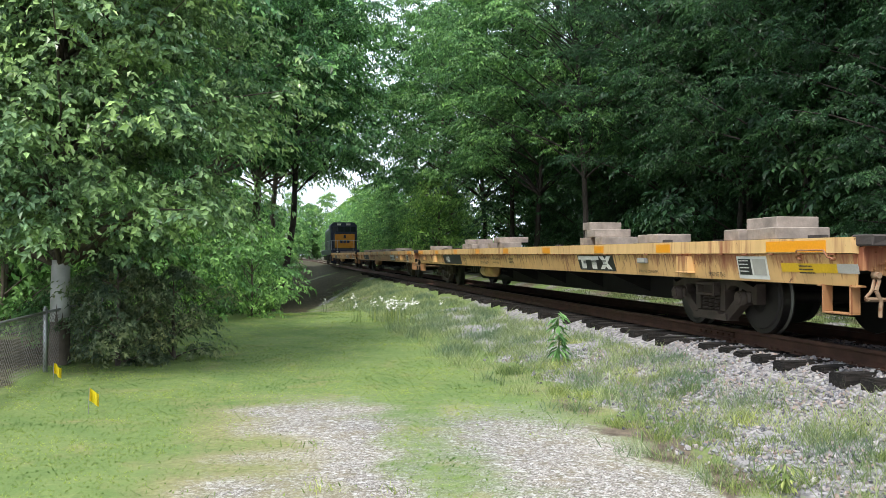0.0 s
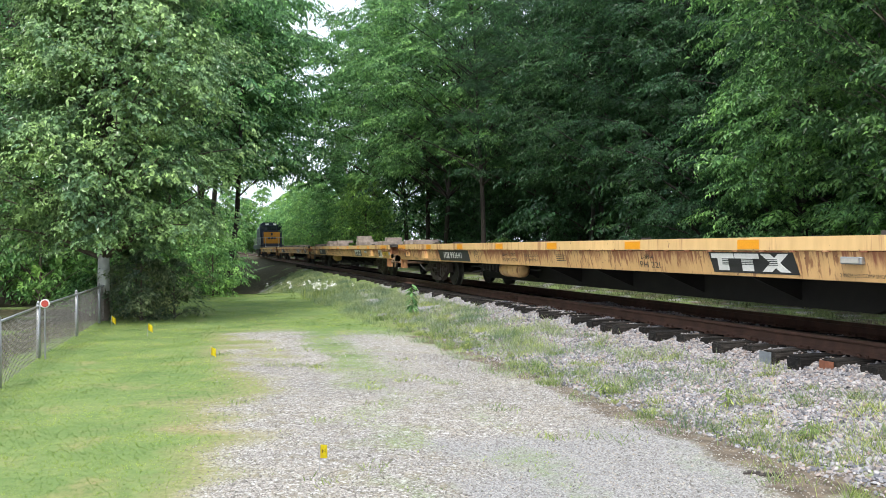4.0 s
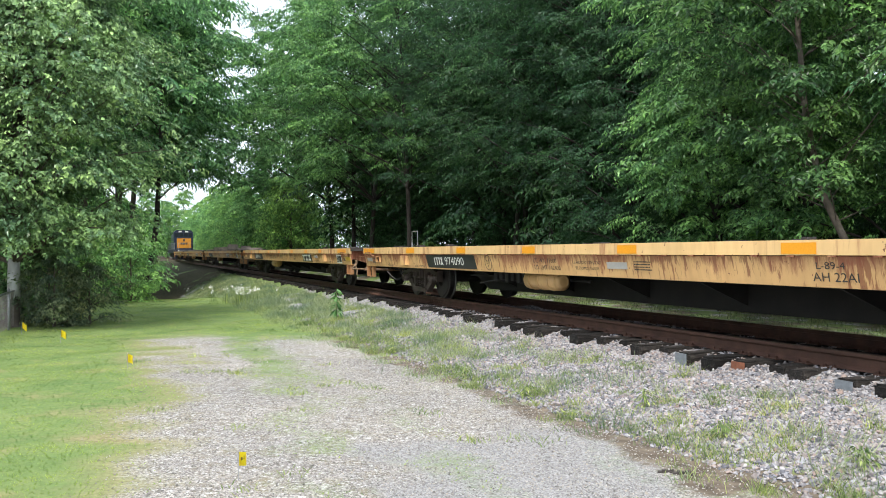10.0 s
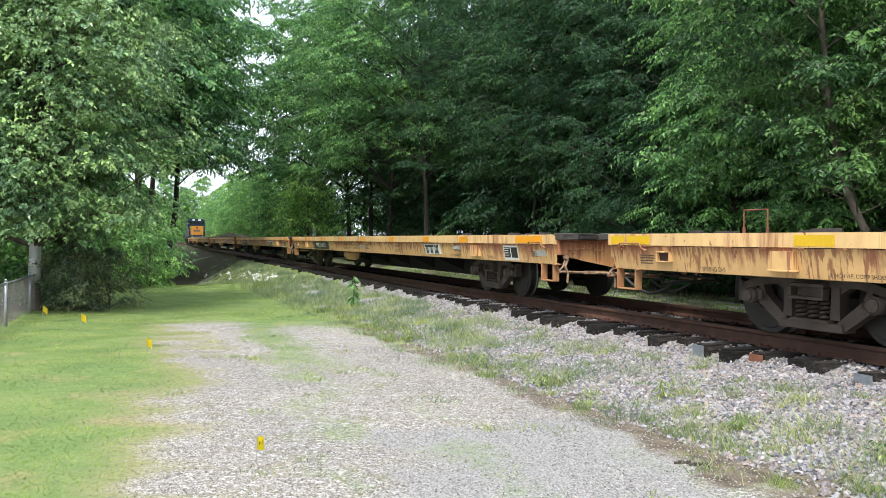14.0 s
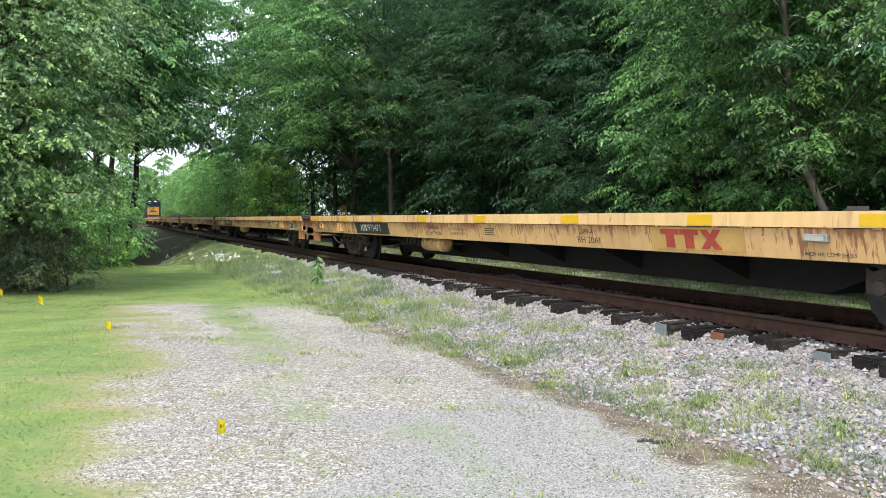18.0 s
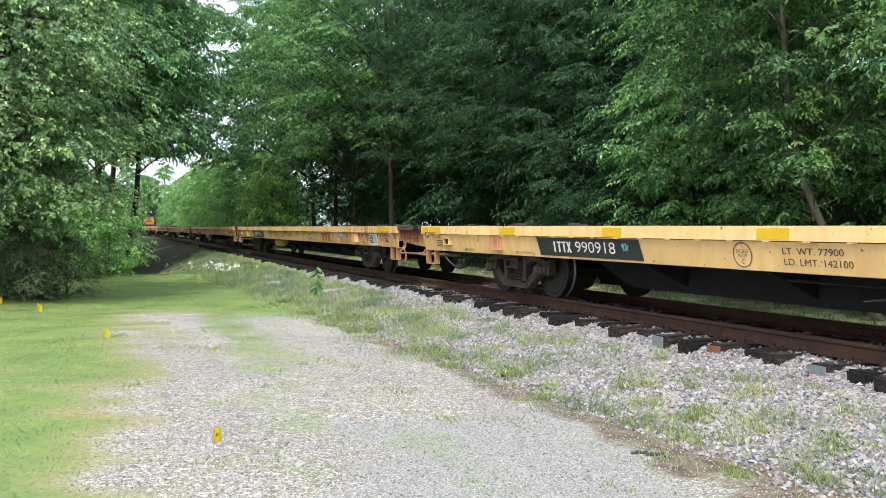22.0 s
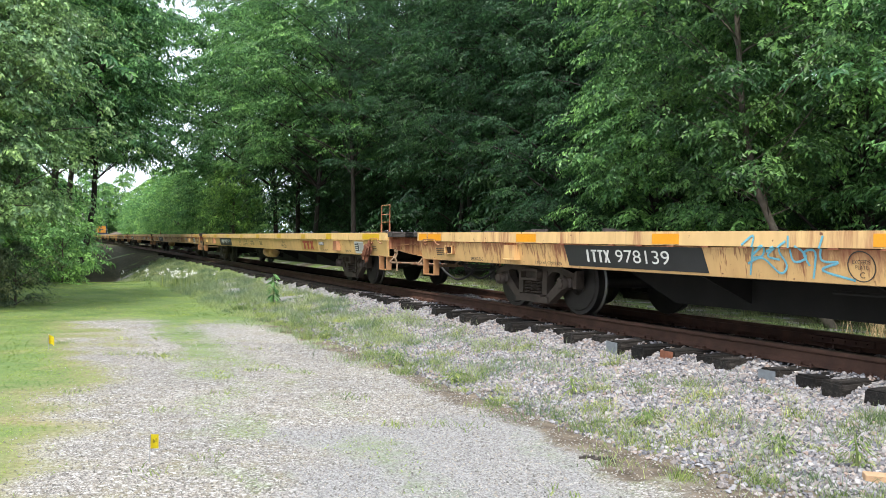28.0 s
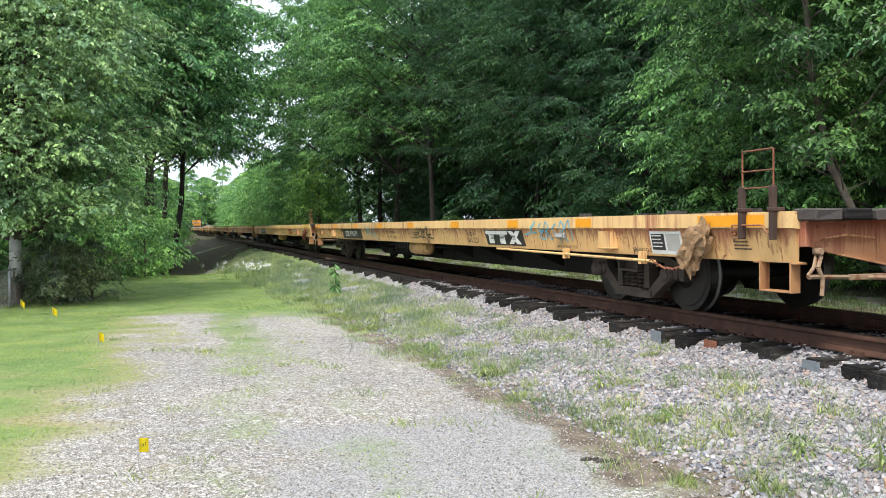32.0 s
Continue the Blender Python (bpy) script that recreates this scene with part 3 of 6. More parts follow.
tie_meshes = []
for k in range(9):
    me = bpy.data.meshes.new("tie")
    b = tie_mesh(k)
    b.to_mesh(me)
    b.free()
    tie_meshes.append(me)
RUST_PLATE = plain("rusty_end_plate", (0.20, 0.075, 0.04), 0.85, 0.1, 0.4, 8)
END_PLATE = plain("tie_end_plate", (0.20, 0.22, 0.24), 0.6, 0.3, 0.3, 12)
rng = random.Random(11)
places = TIE_S + [9.1 + 0.46 * (k + 1) for k in range(105)] + [-1.9 - 0.46 * (k + 1) for k in range(20)]
for k, s in enumerate(places):
    x, y, a = on_line(s + (rng.uniform(-0.03, 0.03) if k >= len(TIE_S) else 0))
    t = part("tie", tie_meshes[(k * 4) % 9], TIE, track)
    shift = rng.uniform(-0.10, 0.10)
    t.matrix_basis = pose(x + math.cos(a) * shift, y - math.sin(a) * shift, ZR - 0.172, 0, 0, -math.degrees(a) + rng.uniform(-1.5, 1.5) + (180 if rng.random() < 0.5 else 0))
    if round(s + 0.08, 2) in (4.78, 2.48, 3.9):
        bm = bmesh.new()
        box(bm, -1.365, -1.356, -0.10, 0.10, -0.19, -0.012)
        p = part("end_plate", bm, RUST_PLATE if abs(s - 3.82) < 0.01 else END_PLATE, track)
        p.matrix_basis = pose(x + math.cos(a) * shift, y - math.sin(a) * shift, ZR - 0.172, 0, 0, -math.degrees(a))
    if -3 < s < 14:
        for side in (-1, 1):
            bm = bmesh.new()
            box(bm, -0.13, 0.13, -0.09, 0.09, 0.0, 0.012)
            for q in (-1, 1):
                for w in (-0.06, 0.06):
                    box(bm, q * 0.092 - 0.012, q * 0.092 + 0.012, w - 0.012, w + 0.012, 0.012, 0.04)
            p = part("tie_plate", bm, RAIL, track)
            p.matrix_basis = pose(x + math.cos(a) * 0.755 * side, y - math.sin(a) * 0.755 * side, ZR - 0.176, 0, 0, -math.degrees(a))
# a bolted joint bar on the far rail
for side, s in ((-0.755, 3.3), (0.755, 14.2)):
    x, y, a = on_line(s, side)
    bm = bmesh.new()
    for q in (-1, 1):
        prism(bm, [(q * 0.012, -0.13), (q * 0.012, -0.05), (q * 0.036, -0.06), (q * 0.036, -0.12)], "y", -0.45, 0.45)
        for w in (-0.36, -0.22, -0.08, 0.08, 0.22, 0.36):
            cyl(bm, (q * 0.03, w, -0.09), (q * 0.06, w, -0.09), 0.016, 0.016, 6)
    p = part("joint_bar", bm, RAIL, track)
    p.matrix_basis = pose(x, y, ZR, 0, 0, -math.degrees(a))

# ---- flat cars ----
CAR, HALF, NOSE = 25.0, 11.72, 12.5  # coupled length, half the body, half to the coupling
WHEEL_R, DECK = 0.432, 1.11


def lettering(text, height, spacing=1.0):
    """A mesh of words in the built-in font, centred, in the x-y plane."""
    cu = bpy.data.curves.new("words", "FONT")
    cu.body, cu.size, cu.align_x, cu.align_y, cu.space_character = text, height, "CENTER", "CENTER", spacing
    ob = new("words", cu)
    me = bpy.data.meshes.new_from_object(ob.evaluated_get(bpy.context.evaluated_depsgraph_get()))
    bpy.data.objects.remove(ob)
    bpy.data.curves.remove(cu)
    return me


def side_plane(z):
    """x of the near face of the sill at a height: the band above, the sloped web below."""
    return -1.425 if z > 0.96 else -1.40 + 0.06 * (0.95 - z) / 0.3


def on_side(y, z, lift=0.004):
    """Pose that lays an x-y drawing on the near side of a car, reading towards its rear."""
    lean = 0 if z > 0.96 else math.degrees(math.atan(0.06 / 0.3))
    return Matrix.Translation((side_plane(z) - lift, y, z)) @ pose(0, 0, 0, 0, 0, -90) @ pose(0, 0, 0, 90 + lean)


def panel(name, mat, parent, y0, y1, z0, z1, lift=0.004, slant=0.0, label=""):
    """A thin painted panel on the near side, from y0 (front) back to y1."""
    w, h = abs(y0 - y1) / 2, (z1 - z0) / 2
    bm = bmesh.new()
    k = 0.003
    prism(bm, [(-w, h), (w, h), (w + slant, -h), (-w + slant, -h)], "z", -k, 0)
    return part(name, bm, mat, parent, label, on_side((y0 + y1) / 2, (z0 + z1) / 2, lift))


def words(text, mat, parent, y, z, height, lift=0.006, spacing=1.0, width=None, name="lettering"):
    me = lettering(text, height, spacing)
    co = np.zeros(len(me.vertices) * 3, np.float32)
    me.vertices.foreach_get("co", co)
    co = co.reshape(-1, 3)
    if width and len(co):
        co[:, 0] *= width / max(np.ptp(co[:, 0]), 1e-6)
        me.vertices.foreach_set("co", co.ravel())
    return part(name, me, mat, parent, "", on_side(y, z, lift))


def bars(mat, parent, y, z, width, rows, height, gap, seed=0, lift=0.006, name="faded_lettering"):
    """Rows of plain bars where writing cannot be read."""
    r = random.Random(seed)
    bm = bmesh.new()
    for k in range(rows):
        x, zz = -width / 2, (rows - 1) / 2 * gap - k * gap
        end = width / 2 - r.uniform(0, 0.25) * width
        while x < end:
            w = r.uniform(0.6, 2.4) * height
            box(bm, x, min(x + w, end), zz - height / 2, zz + height / 2, 0, 0.002)
            x += w + height * 0.5
    return tagged(part(name, bm, mat, parent, "", on_side(y, z, lift)), kind="stuff")


def logo_shape(mat, stripe, parent, y, z, w, h):
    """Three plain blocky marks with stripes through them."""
    bm = bmesh.new()
    for k in (-1, 0):
        c = k * w * 0.33 - w * 0.02
        box(bm, c - w * 0.16, c + w * 0.16, h * 0.18, h * 0.42, 0, 0.002)
        box(bm, c - w * 0.075, c + w * 0.075, -h * 0.42, h * 0.179, 0, 0.002)
    c = w * 0.33
    for q in (-1, 1):
        prism(bm, [(c - q * w * 0.17, h * 0.42), (c - q * w * 0.05, h * 0.42), (c + q * w * 0.17, -h * 0.42), (c + q * w * 0.05, -h * 0.42)], "z", 0.0005 * (1 + q), 0.002 + 0.0005 * q)
    m = part("emblem", bm, mat, parent, "", on_side(y, z, 0.007))
    if stripe:
        bm = bmesh.new()
        for k in range(4):
            box(bm, -w * 0.36, w * 0.36, h * (-0.12 + 0.085 * k), h * (-0.085 + 0.085 * k), 0.003, 0.004)
        part("emblem_stripes", bm, stripe, parent, "", on_side(y, z, 0.007))
    return m


def shared(bm, name):
    me = bpy.data.meshes.new(name)
    bm.to_mesh(me)
    bm.free()
    return me


def car_meshes():
    """The meshes that all flat cars share."""
    g = {}
    for q, nm in ((-1, "near"), (1, "far")):
        bm = bmesh.new()
        prism(bm, [(q * 1.425, DECK), (q * 1.425, 0.962), (q * 1.34, 0.955), (q * 1.34, DECK - 0.01)], "y", -HALF, HALF)
        g["band_" + nm] = shared(bm, "top_band")
        bm = bmesh.new()
        prism(bm, [(q * 1.40, 0.953), (q * 1.34, 0.655), (q * 1.24, 0.645), (q * 1.24, 0.66), (q * 1.32, 0.67), (q * 1.335, 0.953)], "y", -HALF + 0.02, HALF - 0.02)
        for v in bm.verts:  # the ends are cut on a slope
            v.co.y -= math.copysign((0.953 - v.co.z) * 0.12, v.co.y)
        g["web_" + nm] = shared(bm, "side_sill")
        bm = bmesh.new()
        for k in range(46):  # rivets and small clips under the band
            y = -HALF + 0.3 + k * (2 * HALF - 0.6) / 45
            box(bm, q * 1.41 - 0.012, q * 1.41 + 0.012, y - 0.05, y + 0.05, 0.945, 0.963)
        g["clips_" + nm] = shared(bm, "clip_strip")
    bm = bmesh.new()
    box(bm, -1.335, 1.335, -HALF + 0.01, HALF - 0.01, 1.04, 1.085)
    g["deck"] = shared(bm, "deck")
    bm = bmesh.new()
    r = random.Random(3)
    for k in range(60):
        y, w = r.uniform(-HALF + 0.3, HALF - 0.3), r.uniform(0.06, 0.35)
        x = r.choice((-1.2, -1.05, 0.8, 1.2)) + r.uniform(-0.1, 0.1)
        box(bm, x, x + r.uniform(0.05, 0.2), y, y + w, 1.085, DECK + r.uniform(0.005, 0.05))
    g["debris"] = shared(bm, "deck_debris")
    bm = bmesh.new()
    prism(bm, [(-NOSE + 0.75, 0.95), (-9.8, 0.72), (-7.6, 0.72), (-6.4, 0.25), (6.4, 0.25), (7.6, 0.72), (9.8, 0.72), (NOSE - 0.75, 0.95), (NOSE - 0.75, 1.03), (-NOSE + 0.75, 1.03)], "x", -0.36, 0.36)
    g["centre"] = shared(bm, "centre_sill")
    bm = bmesh.new()
    prism(bm, [(-0.361, 1.03), (-1.31, 1.03), (-1.30, 0.70), (-1.15, 0.66), (-0.361, 0.33)], "y", -0.02, 0.02)
    box(bm, -1.28, -0.361, -0.07, 0.07, 0.665, 0.68)
    g["bearer"] = shared(bm, "cross_bearer")
    # end of the car, seen from its end plane at y = 0, outwards +y
    bm = bmesh.new()
    prism(bm, [(-1.345, 1.02), (1.345, 1.02), (1.345, 0.82), (1.05, 0.74), (0.36, 0.61), (-0.36, 0.61), (-1.05, 0.74), (-1.345, 0.82)], "y", 0.0, 0.035)
    box(bm, -1.345, 1.345, 0.03, 0.075, 1.005, 1.03, 0.004)
    for q in (-1, 1):
        box(bm, q * 1.33 - 0.02, q * 1.33 + 0.02, -0.02, 0.06, 0.80, 1.02, 0.004)
        prism(bm, [(q * 0.36, 0.60), (q * 1.0, 0.722), (q * 1.0, 0.737), (q * 0.36, 0.615)], "y", 0.03, 0.09)
    for k in range(9):  # bolt heads
        q = -1.2 + 0.3 * k
        cyl(bm, (q, 0.03, 0.975), (q, 0.05, 0.975), 0.014, 0.012, 6)
    for q in (-1.22, -1.10, 1.10, 1.22):
        cyl(bm, (q, 0.03, 0.82), (q, 0.06, 0.82), 0.022, 0.018, 6)
    g["end"] = shared(bm, "end_sill")
    bm = bmesh.new()
    for q in (-1, 1):
        box(bm, q * 0.34 - 0.02, q * 0.34 + 0.02, 0.03, 0.12, 0.60, 1.0, 0.004)
        box(bm, q * 0.33 - 0.05, q * 0.33 + 0.05, 0.12, 0.56, 0.935, 0.995, 0.006)
        box(bm, q * 0.33 - 0.05, q * 0.33 + 0.05, 0.12, 0.54, 0.60, 0.675, 0.006)
    box(bm, -0.36, 0.36, 0.54, 0.60, 0.945, 1.0, 0.008)
    box(bm, -0.36, 0.36, 0.50, 0.58, 0.60, 0.66, 0.008)
    g["draft"] = shared(bm, "draft_sill")
    bm = bmesh.new()
    box(bm, -0.30, 0.30, 0.40, 0.56, 0.70, 0.725, 0.004)
    g["carrier"] = shared(bm, "coupler_carrier")
    for k in range(3):
        bm = bmesh.new()
        r = random.Random(70 + k)
        box(bm, -0.145, 0.145, -0.06, 0.24 + r.uniform(-0.02, 0.03), 1.03, 1.125 + r.uniform(-0.012, 0.012), 0.012)
        for v in bm.verts:
            v.co += Vector((r.uniform(-0.006, 0.006), r.uniform(-0.008, 0.008), r.uniform(-0.004, 0.004)))
        g["block_%d" % k] = shared(bm, "timber_block")
    bm = bmesh.new()
    box(bm, -0.12, 0.12, 0.03, 0.62, 0.755, 0.915, 0.015)
    box(bm, -0.17, 0.05, 0.6, 0.84, 0.70, 0.96, 0.03)
    box(bm, 0.05, 0.17, 0.6, 0.76, 0.72, 0.94, 0.03)
    cyl(bm, (-0.08, 0.72, 0.66), (-0.08, 0.72, 1.0), 0.03)
    g["coupler"] = shared(bm, "coupler")
    bm = bmesh.new()
    rod(bm, [(-1.24, 0.06, 0.72), (-1.30, 0.10, 0.62), (-1.36, 0.10, 0.555), (-1.34, 0.11, 0.53)], 0.016)
    rod(bm, [(-1.24, 0.06, 0.78), (-1.22, 0.10, 0.72), (-1.27, 0.12, 0.62), (-1.22, 0.12, 0.52), (-1.23, 0.12, 0.38)], 0.019)
    rod(bm, [(-1.36, 0.10, 0.545), (-0.75, 0.13, 0.525), (-0.18, 0.50, 0.515)], 0.022)
    rod(bm, [(-0.18, 0.50, 0.515), (-0.12, 0.56, 0.60), (-0.1, 0.64, 0.68)], 0.014)
    box(bm, -0.95, -0.55, 0.115, 0.15, 0.505, 0.555, 0.004)
    cyl(bm, (-1.24, 0.05, 0.76), (-1.24, 0.13, 0.76), 0.035, 0.028, 8)
    g["lever"] = shared(bm, "uncoupling_lever")
    bm = bmesh.new()
    rod(bm, [(-1.18, 0.05, 0.86), (-1.16, 0.09, 0.87), (-0.95, 0.10, 0.90), (-0.62, 0.09, 0.865), (-0.60, 0.05, 0.855)], 0.010)
    g["end_grab"] = shared(bm, "end_grab_iron")
    bm = bmesh.new()
    pts = [(-0.22 - 0.2 * k / 13 + 0.015 * math.sin(k * 0.9), 0.02 + 0.085 * k, 0.56 - 0.30 * math.sin(k / 13 * math.pi) ** 0.8) for k in range(14)]
    bm.free()
    V, F = tube_np(pts, [0.022] * len(pts), 8, 0)
    g["hose"] = mesh_np("brake_hose", V, F, True)
    bm = bmesh.new()
    rod(bm, [(-0.62, -1.2, 0.56), (-0.62, -0.2, 0.56), (-0.55, 0.0, 0.60)], 0.022)
    rod(bm, [(-0.2, -0.8, 0.50), (-0.3, -0.1, 0.47), (-0.32, 0.25, 0.42), (-0.26, 0.4, 0.52)], 0.02)
    g["pipe"] = shared(bm, "train_pipe")
    bm = bmesh.new()
    for q in (-1, 1):
        box(bm, -0.06, 0.05, q * 0.2 - 0.008, q * 0.2 + 0.008, 0.40, 0.665, 0.003)
        box(bm, -0.06, 0.05, min(q * 0.2, q * 0.29), max(q * 0.2, q * 0.29), 0.642, 0.656, 0.003)
    box(bm, -0.06, 0.05, -0.208, 0.208, 0.385, 0.401, 0.003)
    g["stirrup"] = shared(bm, "stirrup_step")
    # truck, about its centre: a cast side frame with two windows and a spring nest between its columns
    bm = bmesh.new()
    lo, hi = -1.05, -0.93
    prism(bm, [(-1.02, 0.555), (-0.66, 0.645), (0.66, 0.645), (1.02, 0.555), (0.99, 0.475), (0.60, 0.565), (-0.60, 0.565), (-0.99, 0.475)], "x", lo, hi)
    for w in (-1, 1):
        prism(bm, [(w * 0.96, 0.50), (w * 0.70, 0.50), (w * 0.30, 0.20), (w * 0.40, 0.125)], "x", lo, hi)
        prism(bm, [(w * 0.36, 0.57), (w * 0.26, 0.57), (w * 0.25, 0.24), (w * 0.37, 0.24)], "x", lo - 0.012, hi)
        prism(bm, [(w * 1.05, 0.60), (w * 1.05, 0.36), (w * 0.97, 0.36), (w * 0.93, 0.54)], "x", lo, hi)
        prism(bm, [(w * 0.69, 0.57), (w * 0.60, 0.38), (w * 0.66, 0.36), (w * 0.78, 0.48)], "x", lo, hi)
        prism(bm, [(w * 0.36, 0.59), (w * 0.50, 0.59), (w * 0.36, 0.50)], "x", lo + 0.01, hi)
    prism(bm, [(-0.42, 0.125), (0.42, 0.125), (0.40, 0.205), (-0.40, 0.205)], "x", lo - 0.03, hi + 0.03)
    prism(bm, [(-0.26, 0.205), (0.26, 0.205), (0.24, 0.235), (-0.24, 0.235)], "x", lo - 0.05, hi + 0.05)
    g["frame"] = shared(bm, "side_frame")
    bm = bmesh.new()
    box(bm, -1.06, 1.06, -0.20, 0.20, 0.44, 0.60, 0.02)
    box(bm, -0.45, 0.45, -0.3, 0.3, 0.54, 0.70, 0.02)
    for q in (-1, 1):  # hollow bolster ends
        for y0, y1, z0, z1 in ((-0.23, 0.23, 0.56, 0.60), (-0.23, 0.23, 0.43, 0.465), (-0.23, -0.185, 0.465, 0.56), (0.185, 0.23, 0.465, 0.56)):
            box(bm, q * 1.10 - 0.045, q * 1.10 + 0.045, y0, y1, z0, z1, 0.006)
    g["bolster"] = shared(bm, "bolster")
    bm = bmesh.new()
    pts = [(0.066 * math.cos(k * 1.0), 0.066 * math.sin(k * 1.0), 0.235 + 0.195 * k / 26) for k in range(27)]
    rod(bm, pts, 0.016, 4)
    g["spring"] = shared(bm, "coil_spring")
    bm = bmesh.new()
    box(bm, -0.08, 0.08, -0.13, 0.13, 0.37, 0.51, 0.02)
    cyl(bm, (-0.15, 0, 0.425), (0.02, 0, 0.425), 0.088, 0.088, 14)
    cyl(bm, (-0.165, 0, 0.425), (-0.15, 0, 0.425), 0.06, 0.08, 14)
    for k in range(3):
        a = k * math.tau / 3 + 0.5
        cyl(bm, (-0.17, 0.05 * math.cos(a), 0.425 + 0.05 * math.sin(a)), (-0.145, 0.05 * math.cos(a), 0.425 + 0.05 * math.sin(a)), 0.014, 0.014, 6)
    g["bearing"] = shared(bm, "axle_bearing")
    # wheel set, about its axle
    bm = bmesh.new()
    cyl(bm, (-1.0, 0, 0), (1.0, 0, 0), 0.08, 0.08, 14)
    g["axle"] = shared(bm, "axle")
    bm = bmesh.new()
    prof = [(0.07, 0.0), (0.12, 0.0), (0.17, -0.035), (0.365, -0.02), (0.38, 0.0), (0.429, 0.0), (0.432, 0.01), (0.432, 0.10), (0.462, 0.115), (0.457, 0.135), (0.375, 0.13), (0.07, 0.10)]
    n = 40
    rings = [[bm.verts.new((x, r * math.cos(k * math.tau / n), r * math.sin(k * math.tau / n))) for k in range(n)] for r, x in prof]
    for a, b in zip(rings, rings[1:]):
        for k in range(n):
            f = bm.faces.new((a[k], a[(k + 1) % n], b[(k + 1) % n], b[k]))
            f.smooth = False
    bmesh.ops.recalc_face_normals(bm, faces=bm.faces[:])
    for f in bm.faces:
        c = f.calc_center_median()
        if math.hypot(c.y, c.z) > 0.422 and c.x > 0.005:
            f.material_index = 1
    me = shared(bm, "wheel")
    me.materials.append(WHEEL)
    me.materials.append(TREAD)
    g["wheel"] = me
    bm = bmesh.new()
    cyl(bm, (-1.05, 0.5, 0.54), (-1.05, -0.5, 0.54), 0.155, 0.155, 18)
    cyl(bm, (-1.05, 0.5, 0.54), (-1.05, 0.56, 0.54), 0.155, 0.08, 18)
    cyl(bm, (-1.05, -0.56, 0.54), (-1.05, -0.5, 0.54), 0.08, 0.155, 18)
    for y in (-0.3, 0.02, 0.32):
        cyl(bm, (-1.05, y - 0.015, 0.54), (-1.05, y + 0.015, 0.54), 0.163, 0.163, 18)
    g["tank"] = shared(bm, "air_reservoir")
    bm = bmesh.new()
    for k in range(6):
        y = -0.6 + k * 0.22
        box(bm, -1.16, -0.98, y, y + 0.13, 0.50 - 0.03 * (k % 2), 0.66, 0.01)
    rod(bm, [(-1.28, 0.95, 0.43), (-1.2, 0.5, 0.50), (-1.1, 0.1, 0.52)], 0.012)
    rod(bm, [(-0.9, 2.2, 0.55), (-0.9, -2.2, 0.55)], 0.02)
    g["valves"] = shared(bm, "brake_valve_gear")
    bm = bmesh.new()
    rod(bm, [(-1.40, -0.27, 0.89), (-1.46, -0.25, 0.90), (-1.475, -0.21, 0.97), (-1.475, 0.21, 0.97), (-1.46, 0.25, 0.90), (-1.40, 0.27, 0.89)], 0.009)
    for q in (-0.26, 0.26):
        cyl(bm, (-1.36, q, 0.885), (-1.44, q, 0.885), 0.018, 0.014, 7)
    g["grab"] = shared(bm, "grab_iron")
    bm = bmesh.new()
    prism(bm, [(-0.15, 0.925), (0.15, 0.925), (0.155, 0.73), (-0.155, 0.73)], "x", -1.46, -1.36)
    box(bm, -1.468, -1.36, -0.165, 0.165, 0.715, 0.735, 0.004)
    box(bm, -1.464, -1.40, -0.15, -0.11, 0.74, 0.92, 0.004)
    g["jack_pad"] = shared(bm, "jacking_pad")
    bm = bmesh.new()
    for y0, y1, z0, z1 in ((-0.13, 0.13, 0.875, 0.895), (-0.13, 0.13, 0.76, 0.775), (-0.13, -0.112, 0.76, 0.895), (0.112, 0.13, 0.76, 0.895)):
        box(bm, -1.425, -1.36, y0, y1, z0, z1, 0.004)
    g["socket"] = shared(bm, "stake_socket")
    return g


CM = car_meshes()
WOOD_DARK = plain("dark_deck_timber", (0.06, 0.05, 0.045), 0.9, 0, 0.4, 5, 30, 0.5)
WOOD_GREY = plain("bleached_deck_timber", (0.20, 0.20, 0.21), 0.9, 0, 0.4, 5, 30, 0.5)
RUBBER = plain("hose_rubber", (0.020, 0.019, 0.018), 0.6, 0, 0.3)
LEVER = plain("dull_painted_rod", (0.27, 0.18, 0.11), 0.75, 0, 0.3, 6, 40, 0.2, 0.25)
STEP = car_paint("worn_step_paint", (0.42, 0.22, 0.10), 2.4)
RUST_DARK = plain("dark_rust", (0.055, 0.030, 0.022), 0.85, 0.1, 0.4, 5)
WHEELSETS = []


